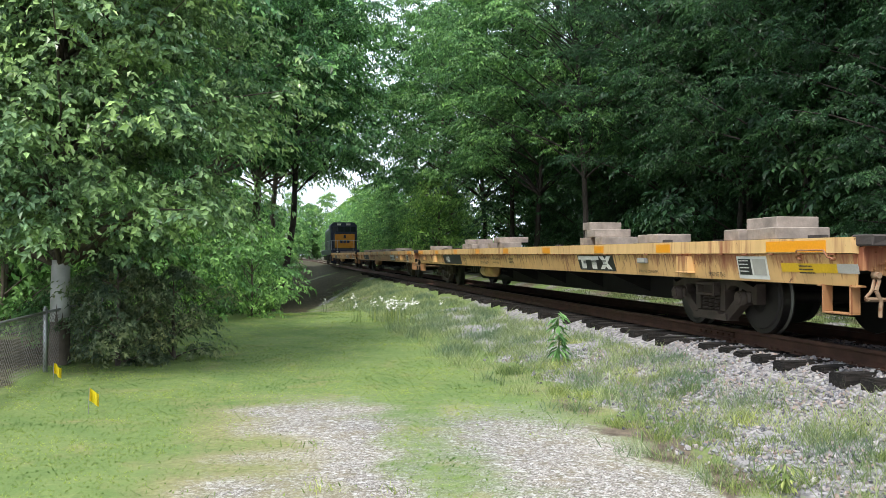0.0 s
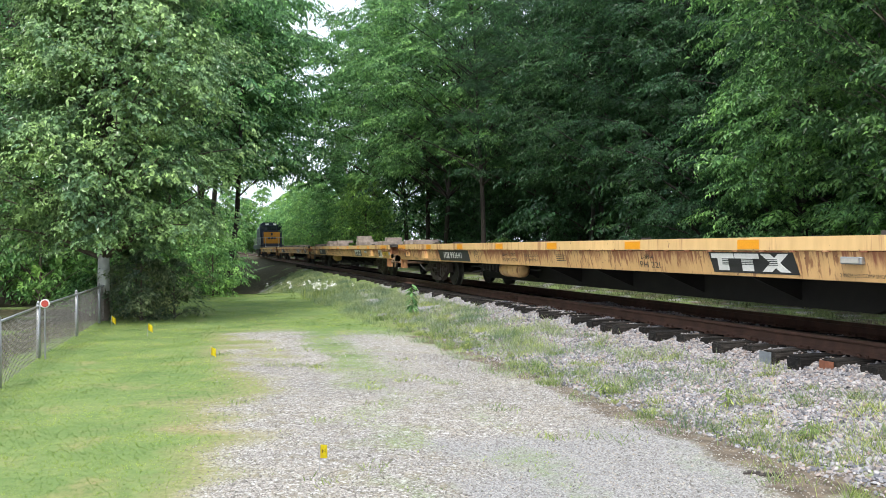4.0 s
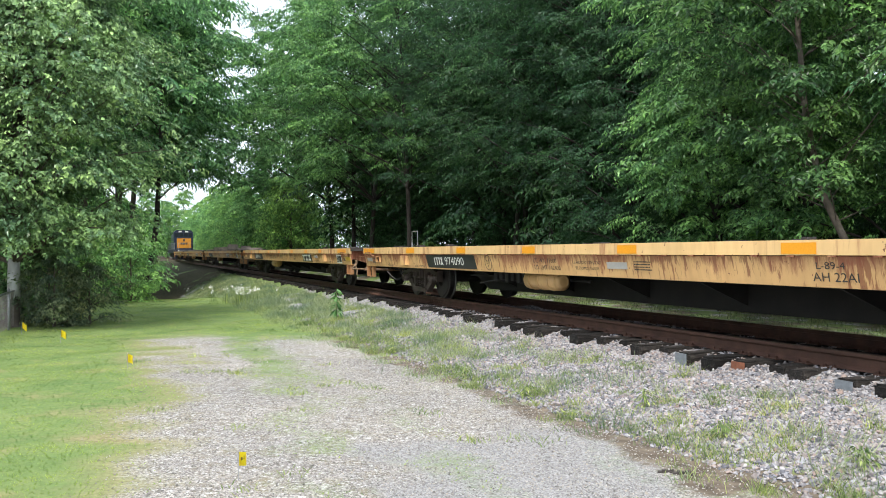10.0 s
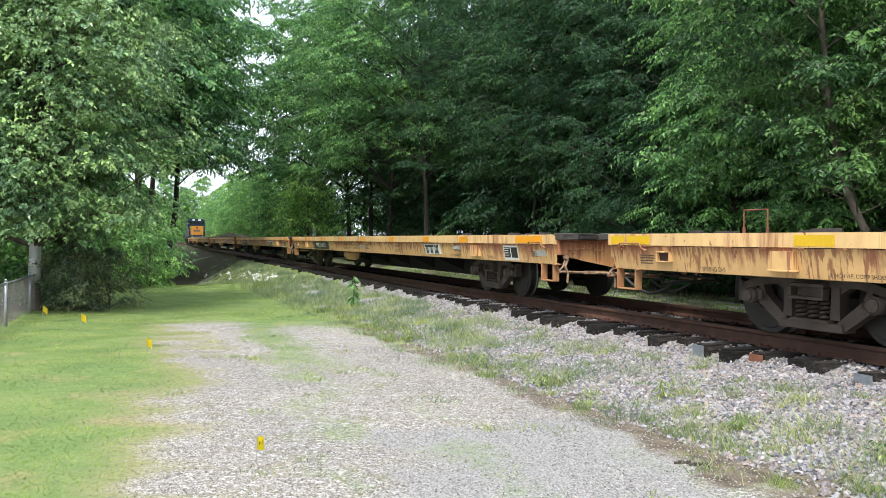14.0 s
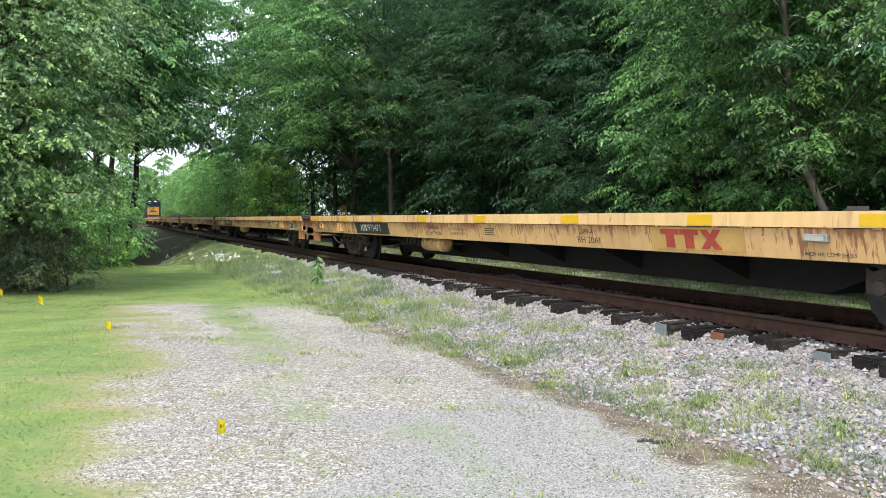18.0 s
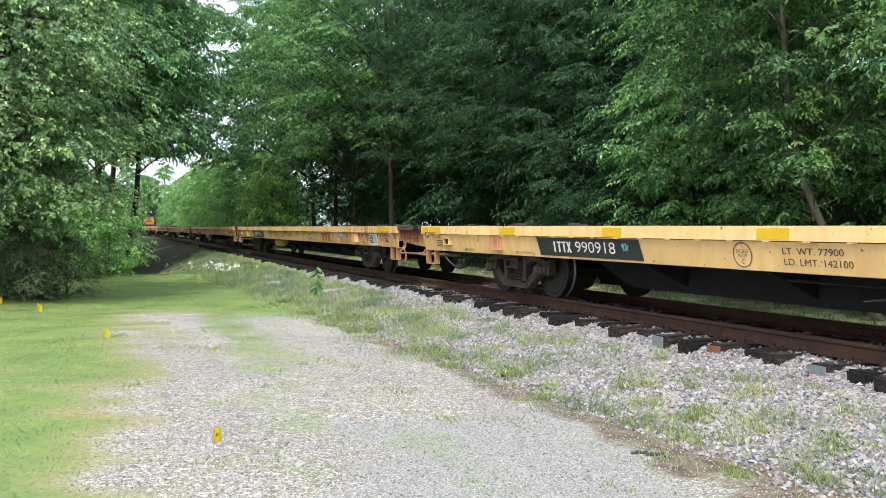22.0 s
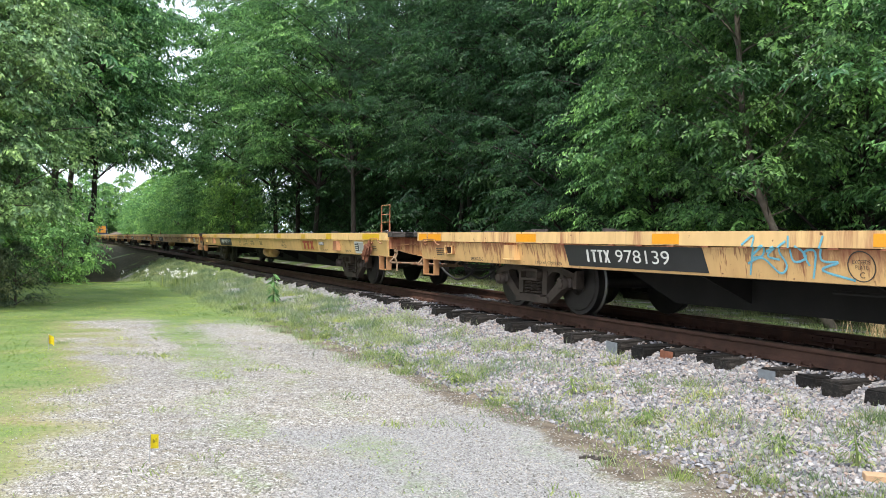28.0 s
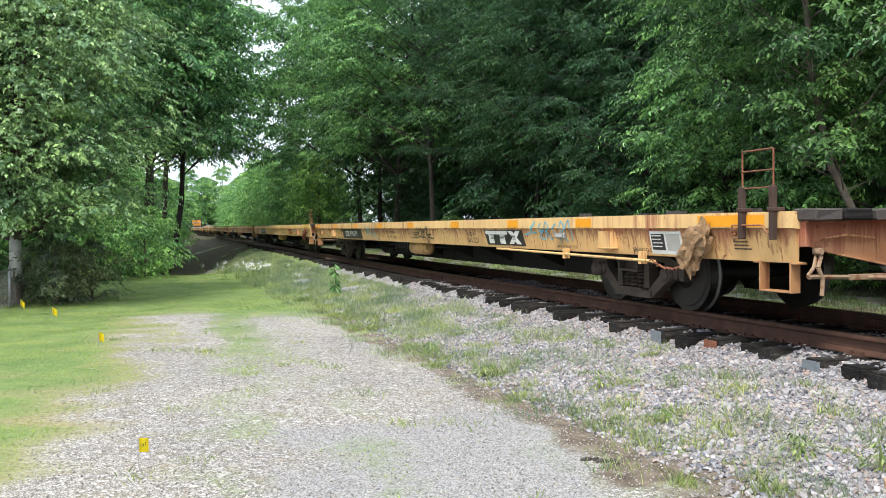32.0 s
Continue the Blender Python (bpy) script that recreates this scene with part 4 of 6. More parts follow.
def flat_car(spec):
    """One flat car, its middle at the origin, its front towards +y, its near side at -x, rail tops at 0."""
    car = tagged(new("flat_car"), spec["label"], "flat car", "flat cars of the train")
    paint, band = spec.get("paint", YELLOW), spec.get("band", YELLOW_BAND)
    for q in ("near", "far"):
        b = part("top_band", CM["band_" + q].copy(), band, car)
        tagged(part("clip_strip", CM["clips_" + q].copy(), spec.get("clips", RUSTY), b), kind="stuff")
        part("side_sill", CM["web_" + q].copy(), paint, car)
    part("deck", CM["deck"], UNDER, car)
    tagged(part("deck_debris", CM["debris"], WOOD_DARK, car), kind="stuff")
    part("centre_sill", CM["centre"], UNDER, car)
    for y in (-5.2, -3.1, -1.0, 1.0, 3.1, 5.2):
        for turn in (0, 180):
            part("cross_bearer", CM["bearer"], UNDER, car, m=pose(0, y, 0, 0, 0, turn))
    for k, (y, turn) in enumerate(((HALF, 0), (-HALF, 180))):
        coat = spec.get("ends", (PINKISH, PINKISH))[k]
        d = part("end_sill", CM["end"].copy(), coat, car, "", pose(0, y, 0, 0, 0, turn))
        part("draft_sill", CM["draft"].copy(), coat, d)
        part("coupler_carrier", CM["carrier"], RUST_PLATE, d)
        for j in range(9):
            part("timber_block", CM["block_%d" % (j % 3)], (WOOD_DARK, TIE, RUST_PLATE, TIE, WOOD_GREY, TIE, WOOD_DARK)[(j * 3 + k) % 7], d, m=pose(-1.24 + 0.31 * j, 0, 0))
        part("coupler", CM["coupler"], RUST_DARK, d)
        for nm, key, mt in (("uncoupling_lever", "lever", LEVER), ("end_grab_iron", "end_grab", coat)):
            flip = Matrix.Diagonal((1, -1, 1, 1)) if turn else Matrix.Identity(4)
            part(nm, CM[key], mt, car, m=pose(0, y, 0) @ flip)
        part("brake_hose", CM["hose"], RUBBER, d)
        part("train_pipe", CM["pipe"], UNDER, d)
    for x in (-1.30, 1.30):
        for y in (HALF - 0.32, -HALF + 0.32):
            part("stirrup_step", CM["stirrup"].copy(), spec.get("step", STEP), car, m=pose(x, y, 0, 0, 0, 180 if x > 0 else 0))
    for centre in (8.58, -8.5):
        truck = part("truck", CM["bolster"], IRON, car, "", pose(0, centre, 0))
        for turn in (0, 180):
            part("side_frame", CM["frame"], IRON, truck, m=pose(0, 0, 0, 0, 0, turn))
        for x in (-1.0, 1.0):
            for y in (-0.155, 0.0, 0.155):
                part("coil_spring", CM["spring"], IRON, truck, m=pose(x, y, 0))
        for y in (-0.815, 0.815):
            for turn in (0, 180):
                part("axle_bearing", CM["bearing"], IRON, truck, m=pose(-1.0 if not turn else 1.0, y, 0, 0, 0, turn))
            ws = part("wheel_set", CM["axle"], WHEEL, car, m=pose(0, centre + y, WHEEL_R))
            part("wheel", CM["wheel"], None, ws, m=pose(-0.83, 0, 0))
            part("wheel", CM["wheel"], None, ws, m=pose(0.83, 0, 0, 0, 0, 180))
            WHEELSETS.append((ws, centre + y))
    part("air_reservoir", CM["tank"], spec.get("tank", paint), car, m=pose(0, 2.8 + spec.get("tank_y", 0), 0))
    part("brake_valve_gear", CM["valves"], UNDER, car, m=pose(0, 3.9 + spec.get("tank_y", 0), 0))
    for y in (HALF - 0.55, -HALF + 0.55):
        part("grab_iron", CM["grab"], STEP, car, m=pose(0, y, 0.02))
    for y in spec.get("pads", (8.6, -8.5)):
        part("jacking_pad", CM["jack_pad"].copy(), spec.get("pad_paint", paint), car, m=pose(0, y, 0))
    for y in spec.get("sockets", (10.55,)):
        k = part("stake_socket", CM["socket"].copy(), paint, car, m=pose(0, y, 0))
        # flat panel whose dark rust colour also stands for shade inside the hole
        panel("socket_opening", RUST_DARK, car, y + 0.115, y - 0.115, 0.772, 0.878, 0.003)
    # markings on the near side
    for y, w in spec.get("reflectors", ()):
        panel("reflector", spec.get("reflector", ORANGE), car, y + w / 2, y - w / 2, 0.975, 1.085)
    panel("number_panel", BLACK, car, 7.33, 4.88, 0.68, 0.945, slant=0.06)
    bm = bmesh.new()
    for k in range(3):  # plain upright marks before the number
        box(bm, k * 0.125 - 0.02, k * 0.125 + 0.02, -0.075, 0.055, 0, 0.002)
        if k in (1, 2):
            box(bm, k * 0.125 - 0.052, k * 0.125 + 0.052, 0.056, 0.078, 0, 0.002)
        elif not k:
            box(bm, -0.02, 0.02, 0.056, 0.078, 0, 0.002)
    for q in (-1, 1):
        prism(bm, [(0.375 - q * 0.06, 0.078), (0.375 - q * 0.02, 0.078), (0.375 + q * 0.06, -0.075), (0.375 + q * 0.02, -0.075)], "z", 0.0005 * (1 + q), 0.002 + 0.0005 * q)
    part("owner_marks", bm, WHITE, car, "", on_side(6.84, 0.815, 0.008))
    if spec.get("number"):
        words(spec["number"], WHITE, car, 5.84, 0.815, 0.215, 0.008, width=0.92)
    if spec.get("code"):
        words("L-89-4", STENCIL, car, -3.25 + spec.get("code_y", 0), 0.86, 0.10, width=0.34)
        words(spec["code"], STENCIL, car, -3.3 + spec.get("code_y", 0), 0.75, 0.125, width=0.54)
    if spec.get("weights"):
        a, b = spec["weights"]
        y = spec.get("weights_y", 2.25)
        words(a, STENCIL, car, y, 0.86, 0.095, width=0.72)
        words(b, STENCIL, car, y - 0.05, 0.755, 0.095, width=0.8)
    if spec.get("register", True):
        y = spec.get("register_y", 1.05)
        words("FOR RESTRICTED LOADING ONLY", STENCIL, car, y, 0.845, 0.062, width=0.75)
        words("SEE EQUIPMENT REGISTER", STENCIL, car, y, 0.765, 0.062, width=0.62)
    if spec.get("plate", True):
        y = spec.get("plate_y", 4.3)
        bm = bmesh.new()
        n = 28
        for k in range(n):
            a, b = k * math.tau / n, (k + 1) * math.tau / n
            prism(bm, [(0.125 * math.cos(a), 0.125 * math.sin(a)), (0.135 * math.cos(a), 0.135 * math.sin(a)), (0.135 * math.cos(b), 0.135 * math.sin(b)), (0.125 * math.cos(b), 0.125 * math.sin(b))], "z", 0, 0.002)
        part("clearance_ring", bm, STENCIL, car, "", on_side(y, 0.81, 0.006))
        words("EXCEEDS", STENCIL, car, y, 0.845, 0.05, width=0.17)
        words("PLATE", STENCIL, car, y, 0.80, 0.05, width=0.12)
        words("C", STENCIL, car, y, 0.735, 0.075)
    for text, y, z, h in spec.get("stencils", ()):
        words(text, STENCIL, car, y, z, h)
    for y, z, w, rows in spec.get("bars", ()):
        bars(STENCIL, car, y, z, w * 0.8, rows, 0.013, 0.034, int(y * 10))
    for y, w, mat in spec.get("patches", ()):
        panel("paint_patch", mat, car, y + w / 2, y - w / 2, 0.77, 0.86)
    e = spec.get("emblem")
    if e:
        y, style = e
        if style == "boxed":
            panel("emblem_ground", BLACK, car, y + 0.78, y - 0.78, 0.69, 0.94, slant=0.06)
            logo_shape(WHITE, BLACK, car, y, 0.82, 1.42, 0.25)
        elif style == "worn":
            panel("emblem_ground", WHITE, car, y + 0.52, y - 0.52, 0.71, 0.925, slant=0.05)
            logo_shape(BLACK, WHITE, car, y, 0.82, 0.9, 0.22)
        else:
            panel("emblem_ground", OLIVE, car, y + 0.72, y - 0.85, 0.68, 0.945)
            logo_shape(RED, None, car, y, 0.815, 1.02, 0.26)
    y = spec.get("data_plate", -10.0)
    panel("data_border", WHITE, car, y + 0.30, y - 0.30, 0.675, 0.93)
    panel("data_panel", BLACK, car, y + 0.27, y + 0.02, 0.72, 0.90, 0.007)
    panel("data_panel", BLACK if spec.get("dark_data", True) else GREYP, car, y - 0.02, y - 0.27, 0.72, 0.90, 0.007)
    bars(WHITE, car, y + 0.15, 0.82, 0.2, 4, 0.012, 0.04, 4, 0.009, "data_lines")
    return car


def hoop(car, y, mat, h=0.42, w=0.36, x=-1.1, y_along=True):
    bm = bmesh.new()
    d = (0, w, 0) if y_along else (w, 0, 0)
    a, b = Vector((x, y, 1.05)), Vector((x, y, 1.05)) + Vector(d)
    up = Vector((0, 0, 1))
    rod(bm, [a, a + up * h, b + up * h, b], 0.009)
    rod(bm, [a, a + up * h * 0.4], 0.018)
    rod(bm, [b, b + up * h * 0.4], 0.018)
    if h > 0.55:
        for q in (0.45, 0.7):
            rod(bm, [a + up * h * q, b + up * h * q], 0.008)
    return part("hand_hoop", bm, mat, car)


STEN = [("SPRING D-5", 9.7, 0.70, 0.075), ("2 INCH H.F. COMP SHOES", 7.75, 0.70, 0.055), ("SPRING D-5", -9.2, 0.71, 0.075), ("2 INCH H.F. COMP SHOES", -7.3, 0.71, 0.055)]
BARS = [(10.9, 0.79, 0.4, 4), (-0.3, 0.82, 0.5, 4), (-11.0, 0.80, 0.35, 3)]
REFL = [(11.5, 0.3), (11.05, 0.5), (8.2, 0.5), (5.4, 0.42), (2.7, 0.42), (0.0, 0.43), (-2.9, 0.45), (-5.6, 0.4), (-7.9, 0.42), (-10.85, 1.0)]
base = dict(stencils=STEN, bars=BARS, reflectors=REFL, weights=("LT. WT. 77600", "LD. LMT 142400"))
SPECS = {
    1: dict(base, label="rust-streaked yellow flat car coupled behind the locomotive", emblem=(-5.5, "boxed"), plate=False, register=False),
    2: dict(base, label="rust-streaked yellow flat car with timber blocks on deck", emblem=(-5.5, "boxed"), plate=False, register=False),
    3: dict(base, label="aged yellow flat car loaded with stacked timber blocks", emblem=(-5.3, "boxed"), ends=(RUSTY, PINKISH), patches=((-11.0, 0.9, GOLD), (-11.6, 0.3, GREYP)), dark_data=False),
    4: dict(base, paint=YELLOW_RUST, label="yellow flat car with black number panel and rust streaks", number="993641", weights=("LD WT. 77900", "LD LMT 142100"), emblem=(-5.55, "boxed"), ends=(PINKISH, RUSTY), patches=((-11.4, 0.5, GOLD),), data_plate=-10.34, tank=UNDER, code="PH 22I"),
    5: dict(base, paint=YELLOW_RUST, label="heavily rust-streaked yellow flat car with black number panel", number="974090", emblem=(-5.9, "worn"), ends=(RUSTY, PINKISH), patches=((0.3, 0.47, GREYP), (11.3, 0.4, GREYP), (-11.2, 0.4, GREYP)), data_plate=-10.06, code="AH 22AI"),
    6: dict(base, label="yellow flat car with red emblem and black number panel", number="971471", emblem=(-5.4, "red"), reflector=GOLD, ends=(PINKISH, PINKISH), dark_data=False, plate_y=3.2, weights=("LT. WT. 78000", "LD. LMT 142000"), data_plate=-9.95, code="BH 20AI"),
    7: dict(base, pad_paint=RUSTY, label="cleaner repainted yellow flat car with black number panel", number="990918", paint=YELLOW_CLEAN, band=YELLOW_CLEAN_BAND, clips=YELLOW_CLEAN, reflector=GOLD, weights=("LT. WT. 77900", "LD. LMT. 142100"), emblem=(-5.95, "red"), tank=RUSTY, tank_y=-3.1, dark_data=False, plate_y=3.15, code="PH 22I"),
    8: dict(base, label="yellow flat car with blue graffiti and black number panel", number="978139", emblem=(-5.1, "boxed"), ends=(RUSTY, RUSTY), plate_y=3.05, dark_data=False, weights=("LT. WT. 78000", "LD. LMT 142000"), weights_y=1.8, register_y=-0.05, tank_y=-2.4, data_plate=-9.7, code="BH 22I", code_y=-0.4),
    9: dict(base, label="yellow flat car with rusted end following in the train", emblem=(-5.4, "boxed"), ends=(RUSTY, PINKISH)),
}
CARS = {k: flat_car(v) for k, v in SPECS.items()}
hoop(CARS[5], 8.6, GALV)
hoop(CARS[6], 9.15, RUST_PLATE, 0.32, 0.36)
hoop(CARS[7], -11.6, YELLOW, 0.6, 0.46, -1.3)
hoop(CARS[8], -11.5, RUST_PLATE, 0.62, 0.42, -1.45)
for y in (-11.5, -11.08):  # heavy stakes hooked over the edge
    bm = bmesh.new()
    box(bm, -1.485, -1.43, y - 0.03, y + 0.03, 0.86, 1.34, 0.008)
    box(bm, -1.49, -1.36, y - 0.045, y + 0.045, 1.112, 1.15, 0.006)
    part("stake", bm, RUST_DARK, CARS[8], "rusty steel stake")


def tag_strokes(car, mat, y0, z0, width, height, strokes, r, label):
    """Sprayed strokes on the side of a car; each stroke runs over a unit square, x rearwards."""
    bm = bmesh.new()
    for pts in strokes:
        curve = [Vector(((x - 0.5) * width, (z - 0.5) * height, 0)) for x, z in pts]
        fine = []
        for k in range(len(curve) - 1):
            p0, p1, p2, p3 = curve[max(k - 1, 0)], curve[k], curve[k + 1], curve[min(k + 2, len(curve) - 1)]
            for q in (0, 0.25, 0.5, 0.75):
                fine.append(0.5 * (2 * p1 + (p2 - p0) * q + (2 * p0 - 5 * p1 + 4 * p2 - p3) * q * q + (3 * p1 - 3 * p2 + p3 - p0) * q**3))
        rod(bm, fine + [curve[-1]], r, 4)
    for v in bm.verts:
        v.co.z = v.co.z * 0.1 + 0.002
    low = bm.copy()
    for b, keep in ((bm, 1), (low, -1)):  # the strokes cross from the sill to the band
        split = 0.955 - z0
        bmesh.ops.bisect_plane(b, geom=b.verts[:] + b.edges[:] + b.faces[:], plane_co=(0, split, 0), plane_no=(0, keep, 0), clear_inner=True)
        if len(b.verts):
            top = keep > 0
            lean = 0 if top else math.degrees(math.atan(0.2))
            m = Matrix.Translation((-1.430 if top else -1.405, y0, 0.955)) @ pose(0, 0, 0, 0, 0, -90) @ pose(0, 0, 0, 90 + lean) @ Matrix.Translation((0, -split, 0))
            part("graffiti", b, mat, car, label, m)


TAG_A = [[(0.02, 0.75), (0.14, 0.98), (0.10, 0.5), (0.06, 0.02)], [(0.1, 0.5), (0.22, 0.75), (0.2, 0.5), (0.1, 0.45)], [(0.24, 0.6), (0.33, 0.72), (0.25, 0.5), (0.36, 0.42)], [(0.05, 0.3), (0.2, 0.45), (0.35, 0.1), (0.42, 0.3), (0.36, 0.65), (0.44, 0.85)],
         [(0.46, 0.98), (0.48, 0.4), (0.6, 0.5), (0.52, 0.75)], [(0.62, 0.3), (0.58, 0.6), (0.68, 0.62), (0.64, 0.02)], [(0.76, 0.98), (0.72, 0.45), (0.86, 0.4), (0.72, 0.22), (0.98, 0.02)]]
TAG_B = [[(0.02, 0.85), (0.1, 0.6), (0.14, 0.95), (0.12, 0.35)], [(0.22, 0.8), (0.14, 0.45), (0.28, 0.4), (0.34, 0.8), (0.2, 0.82)], [(0.36, 0.95), (0.4, 0.35), (0.5, 0.8), (0.44, 0.6)], [(0.3, 0.3), (0.5, 0.35), (0.7, 0.02), (0.66, 0.5), (0.6, 0.9)], [(0.72, 0.98), (0.6, 0.5), (0.86, 0.55), (0.7, 0.35), (0.98, 0.3)], [(0.8, 0.98), (0.74, 0.85)]]
TAG_C = [[(0.02, 0.4), (0.15, 0.5), (0.3, 0.95), (0.16, 0.55), (0.28, 0.5)], [(0.42, 0.9), (0.34, 0.55), (0.44, 0.6), (0.34, 0.3), (0.46, 0.25)], [(0.48, 0.2), (0.5, 0.9), (0.58, 0.7), (0.5, 0.55), (0.6, 0.2)], [(0.72, 0.85), (0.63, 0.6), (0.7, 0.3), (0.75, 0.4)], [(0.76, 0.1), (0.8, 0.9), (0.88, 0.7), (0.8, 0.5), (0.9, 0.15)], [(0.88, 0.6), (0.96, 0.98), (0.98, 0.2)]]
tag_strokes(CARS[8], BLUE_SPRAY, 3.72, 0.875, 1.25, 0.40, TAG_A, 0.011, "blue sprayed graffiti")
tag_strokes(CARS[8], BLACK, -0.9, 0.83, 1.15, 0.36, TAG_B, 0.014, "black sprayed graffiti")
tag_strokes(CARS[8], BLUE_SPRAY, -6.75, 0.90, 1.6, 0.36, TAG_C, 0.012, "blue sprayed graffiti")
tag_strokes(CARS[7], BLUE_SPRAY, 5.1, 0.82, 0.3, 0.16, TAG_B[:3], 0.007, "small blue sprayed mark")
# torn sheet and chain hanging by the last visible car's end
bm = bmesh.new()
bmesh.ops.create_icosphere(bm, subdivisions=4, radius=1.0)
for v in bm.verts:
    n = noise.noise(v.co * 2.0) * 0.6 + noise.noise(v.co * 5) * 0.28 + noise.noise(v.co * 11) * 0.10
    v.co = Vector((v.co.x * 0.09 * (1 + n), v.co.y * 0.17 * (1 + n) - 0.13 * v.co.z, v.co.z * 0.25 * (1 + n)))
for k in CARS:
    b = bmesh.new()
    box(b, -1.43, -1.37, -0.14, 0.14, 0.825, 0.90, 0.008)
    lb = part("label_box", b, GALV, CARS[k], "small grey metal label box", pose(0, -7.2 if k != 5 else -7.5, 0))
    b = bmesh.new()
    box(b, -1.436, -1.431, -0.11, 0.11, 0.84, 0.885)
    part("label_card", b, GREYP, lb)
# rusty lump of unknown make on car 7, borrowing the torn sheet's mesh
part("torn_sheet", bm.copy(), RUST_PLATE, CARS[7], "rusty lump on the side near the car's end", pose(-1.46, -10.75, 0.74) @ Matrix.Scale(0.75, 4))
part("torn_sheet", bm, plain("dirty_sheet", (0.25, 0.15, 0.075), 0.85, 0, 0.5, 9, 40, 0.5), CARS[8], "crumpled torn dirty-brown sheet", pose(-1.47, -10.35, 0.78))
bm = bmesh.new()
for i in range(11):
    t = i / 10
    c = Vector((-1.46, -9.55 - 0.75 * t, 0.60 - 0.35 * t * (1 - t) + 0.02 * t))
    rod(bm, [c + Vector((0.02 * (i % 2), 0.045, 0)), c + Vector((-0.02 * (i % 2), 0, 0.02)), c - Vector((0, 0.045, 0))], 0.011, 5)
part("chain", bm, RUST_PLATE, CARS[8])
bm = bmesh.new()
rod(bm, [(-1.44, -5.0, 0.64), (-1.45, -9.6, 0.60)], 0.018)
for y in (-7.4, -9.3):
    box(bm, -1.46, -1.38, y - 0.03, y + 0.03, 0.56, 0.70)
part("brake_rod", bm, YELLOW, CARS[8])

# ---- timber on the cars ----
STACKS = []


def timber_stack(car_no, y, blocks):
    """Timber blocks lying on a car's deck; each block: centre x, y, foot z, half sizes."""
    st = tagged(new("timber_stack"), "stack of weathered grey timber blocks on a flat car", "timber stack", "timber stacks on the cars")
    for x, yy, z, a, b, h in blocks:
        bm = bmesh.new()
        box(bm, x - a, x + a, yy - b, yy + b, z, z + h, 0.008)
        part("timber_block", bm, TIMBER, st)
    STACKS.append((st, car_no, y))


rng = random.Random(21)
for car_no, ys in ((3, (9.5, 4.2, 1.4, -5.0, -7.0, -9.9)), (4, (11.3, 10.1)), (2, (8.5, 4.0, -1.0, -6.0)), (1, (2.0, -4.0))):
    for k, y in enumerate(ys):
        blocks = []
        tall = car_no == 3 and k in (3, 1, 2, 5)
        for layer in range(3 if k == 3 and car_no == 3 else 2 if tall else 1):
            n = (3, 2, 1)[layer] if tall else 2
            for q in range(n):
                blocks.append((-0.95 + rng.uniform(-0.1, 0.1), (q - (n - 1) / 2) * 0.4 + rng.uniform(-0.04, 0.04) + 0.15 * layer, 0.13 * layer, rng.uniform(0.2, 0.36), rng.uniform(0.13, 0.19), 0.128))
        timber_stack(car_no, y, blocks)

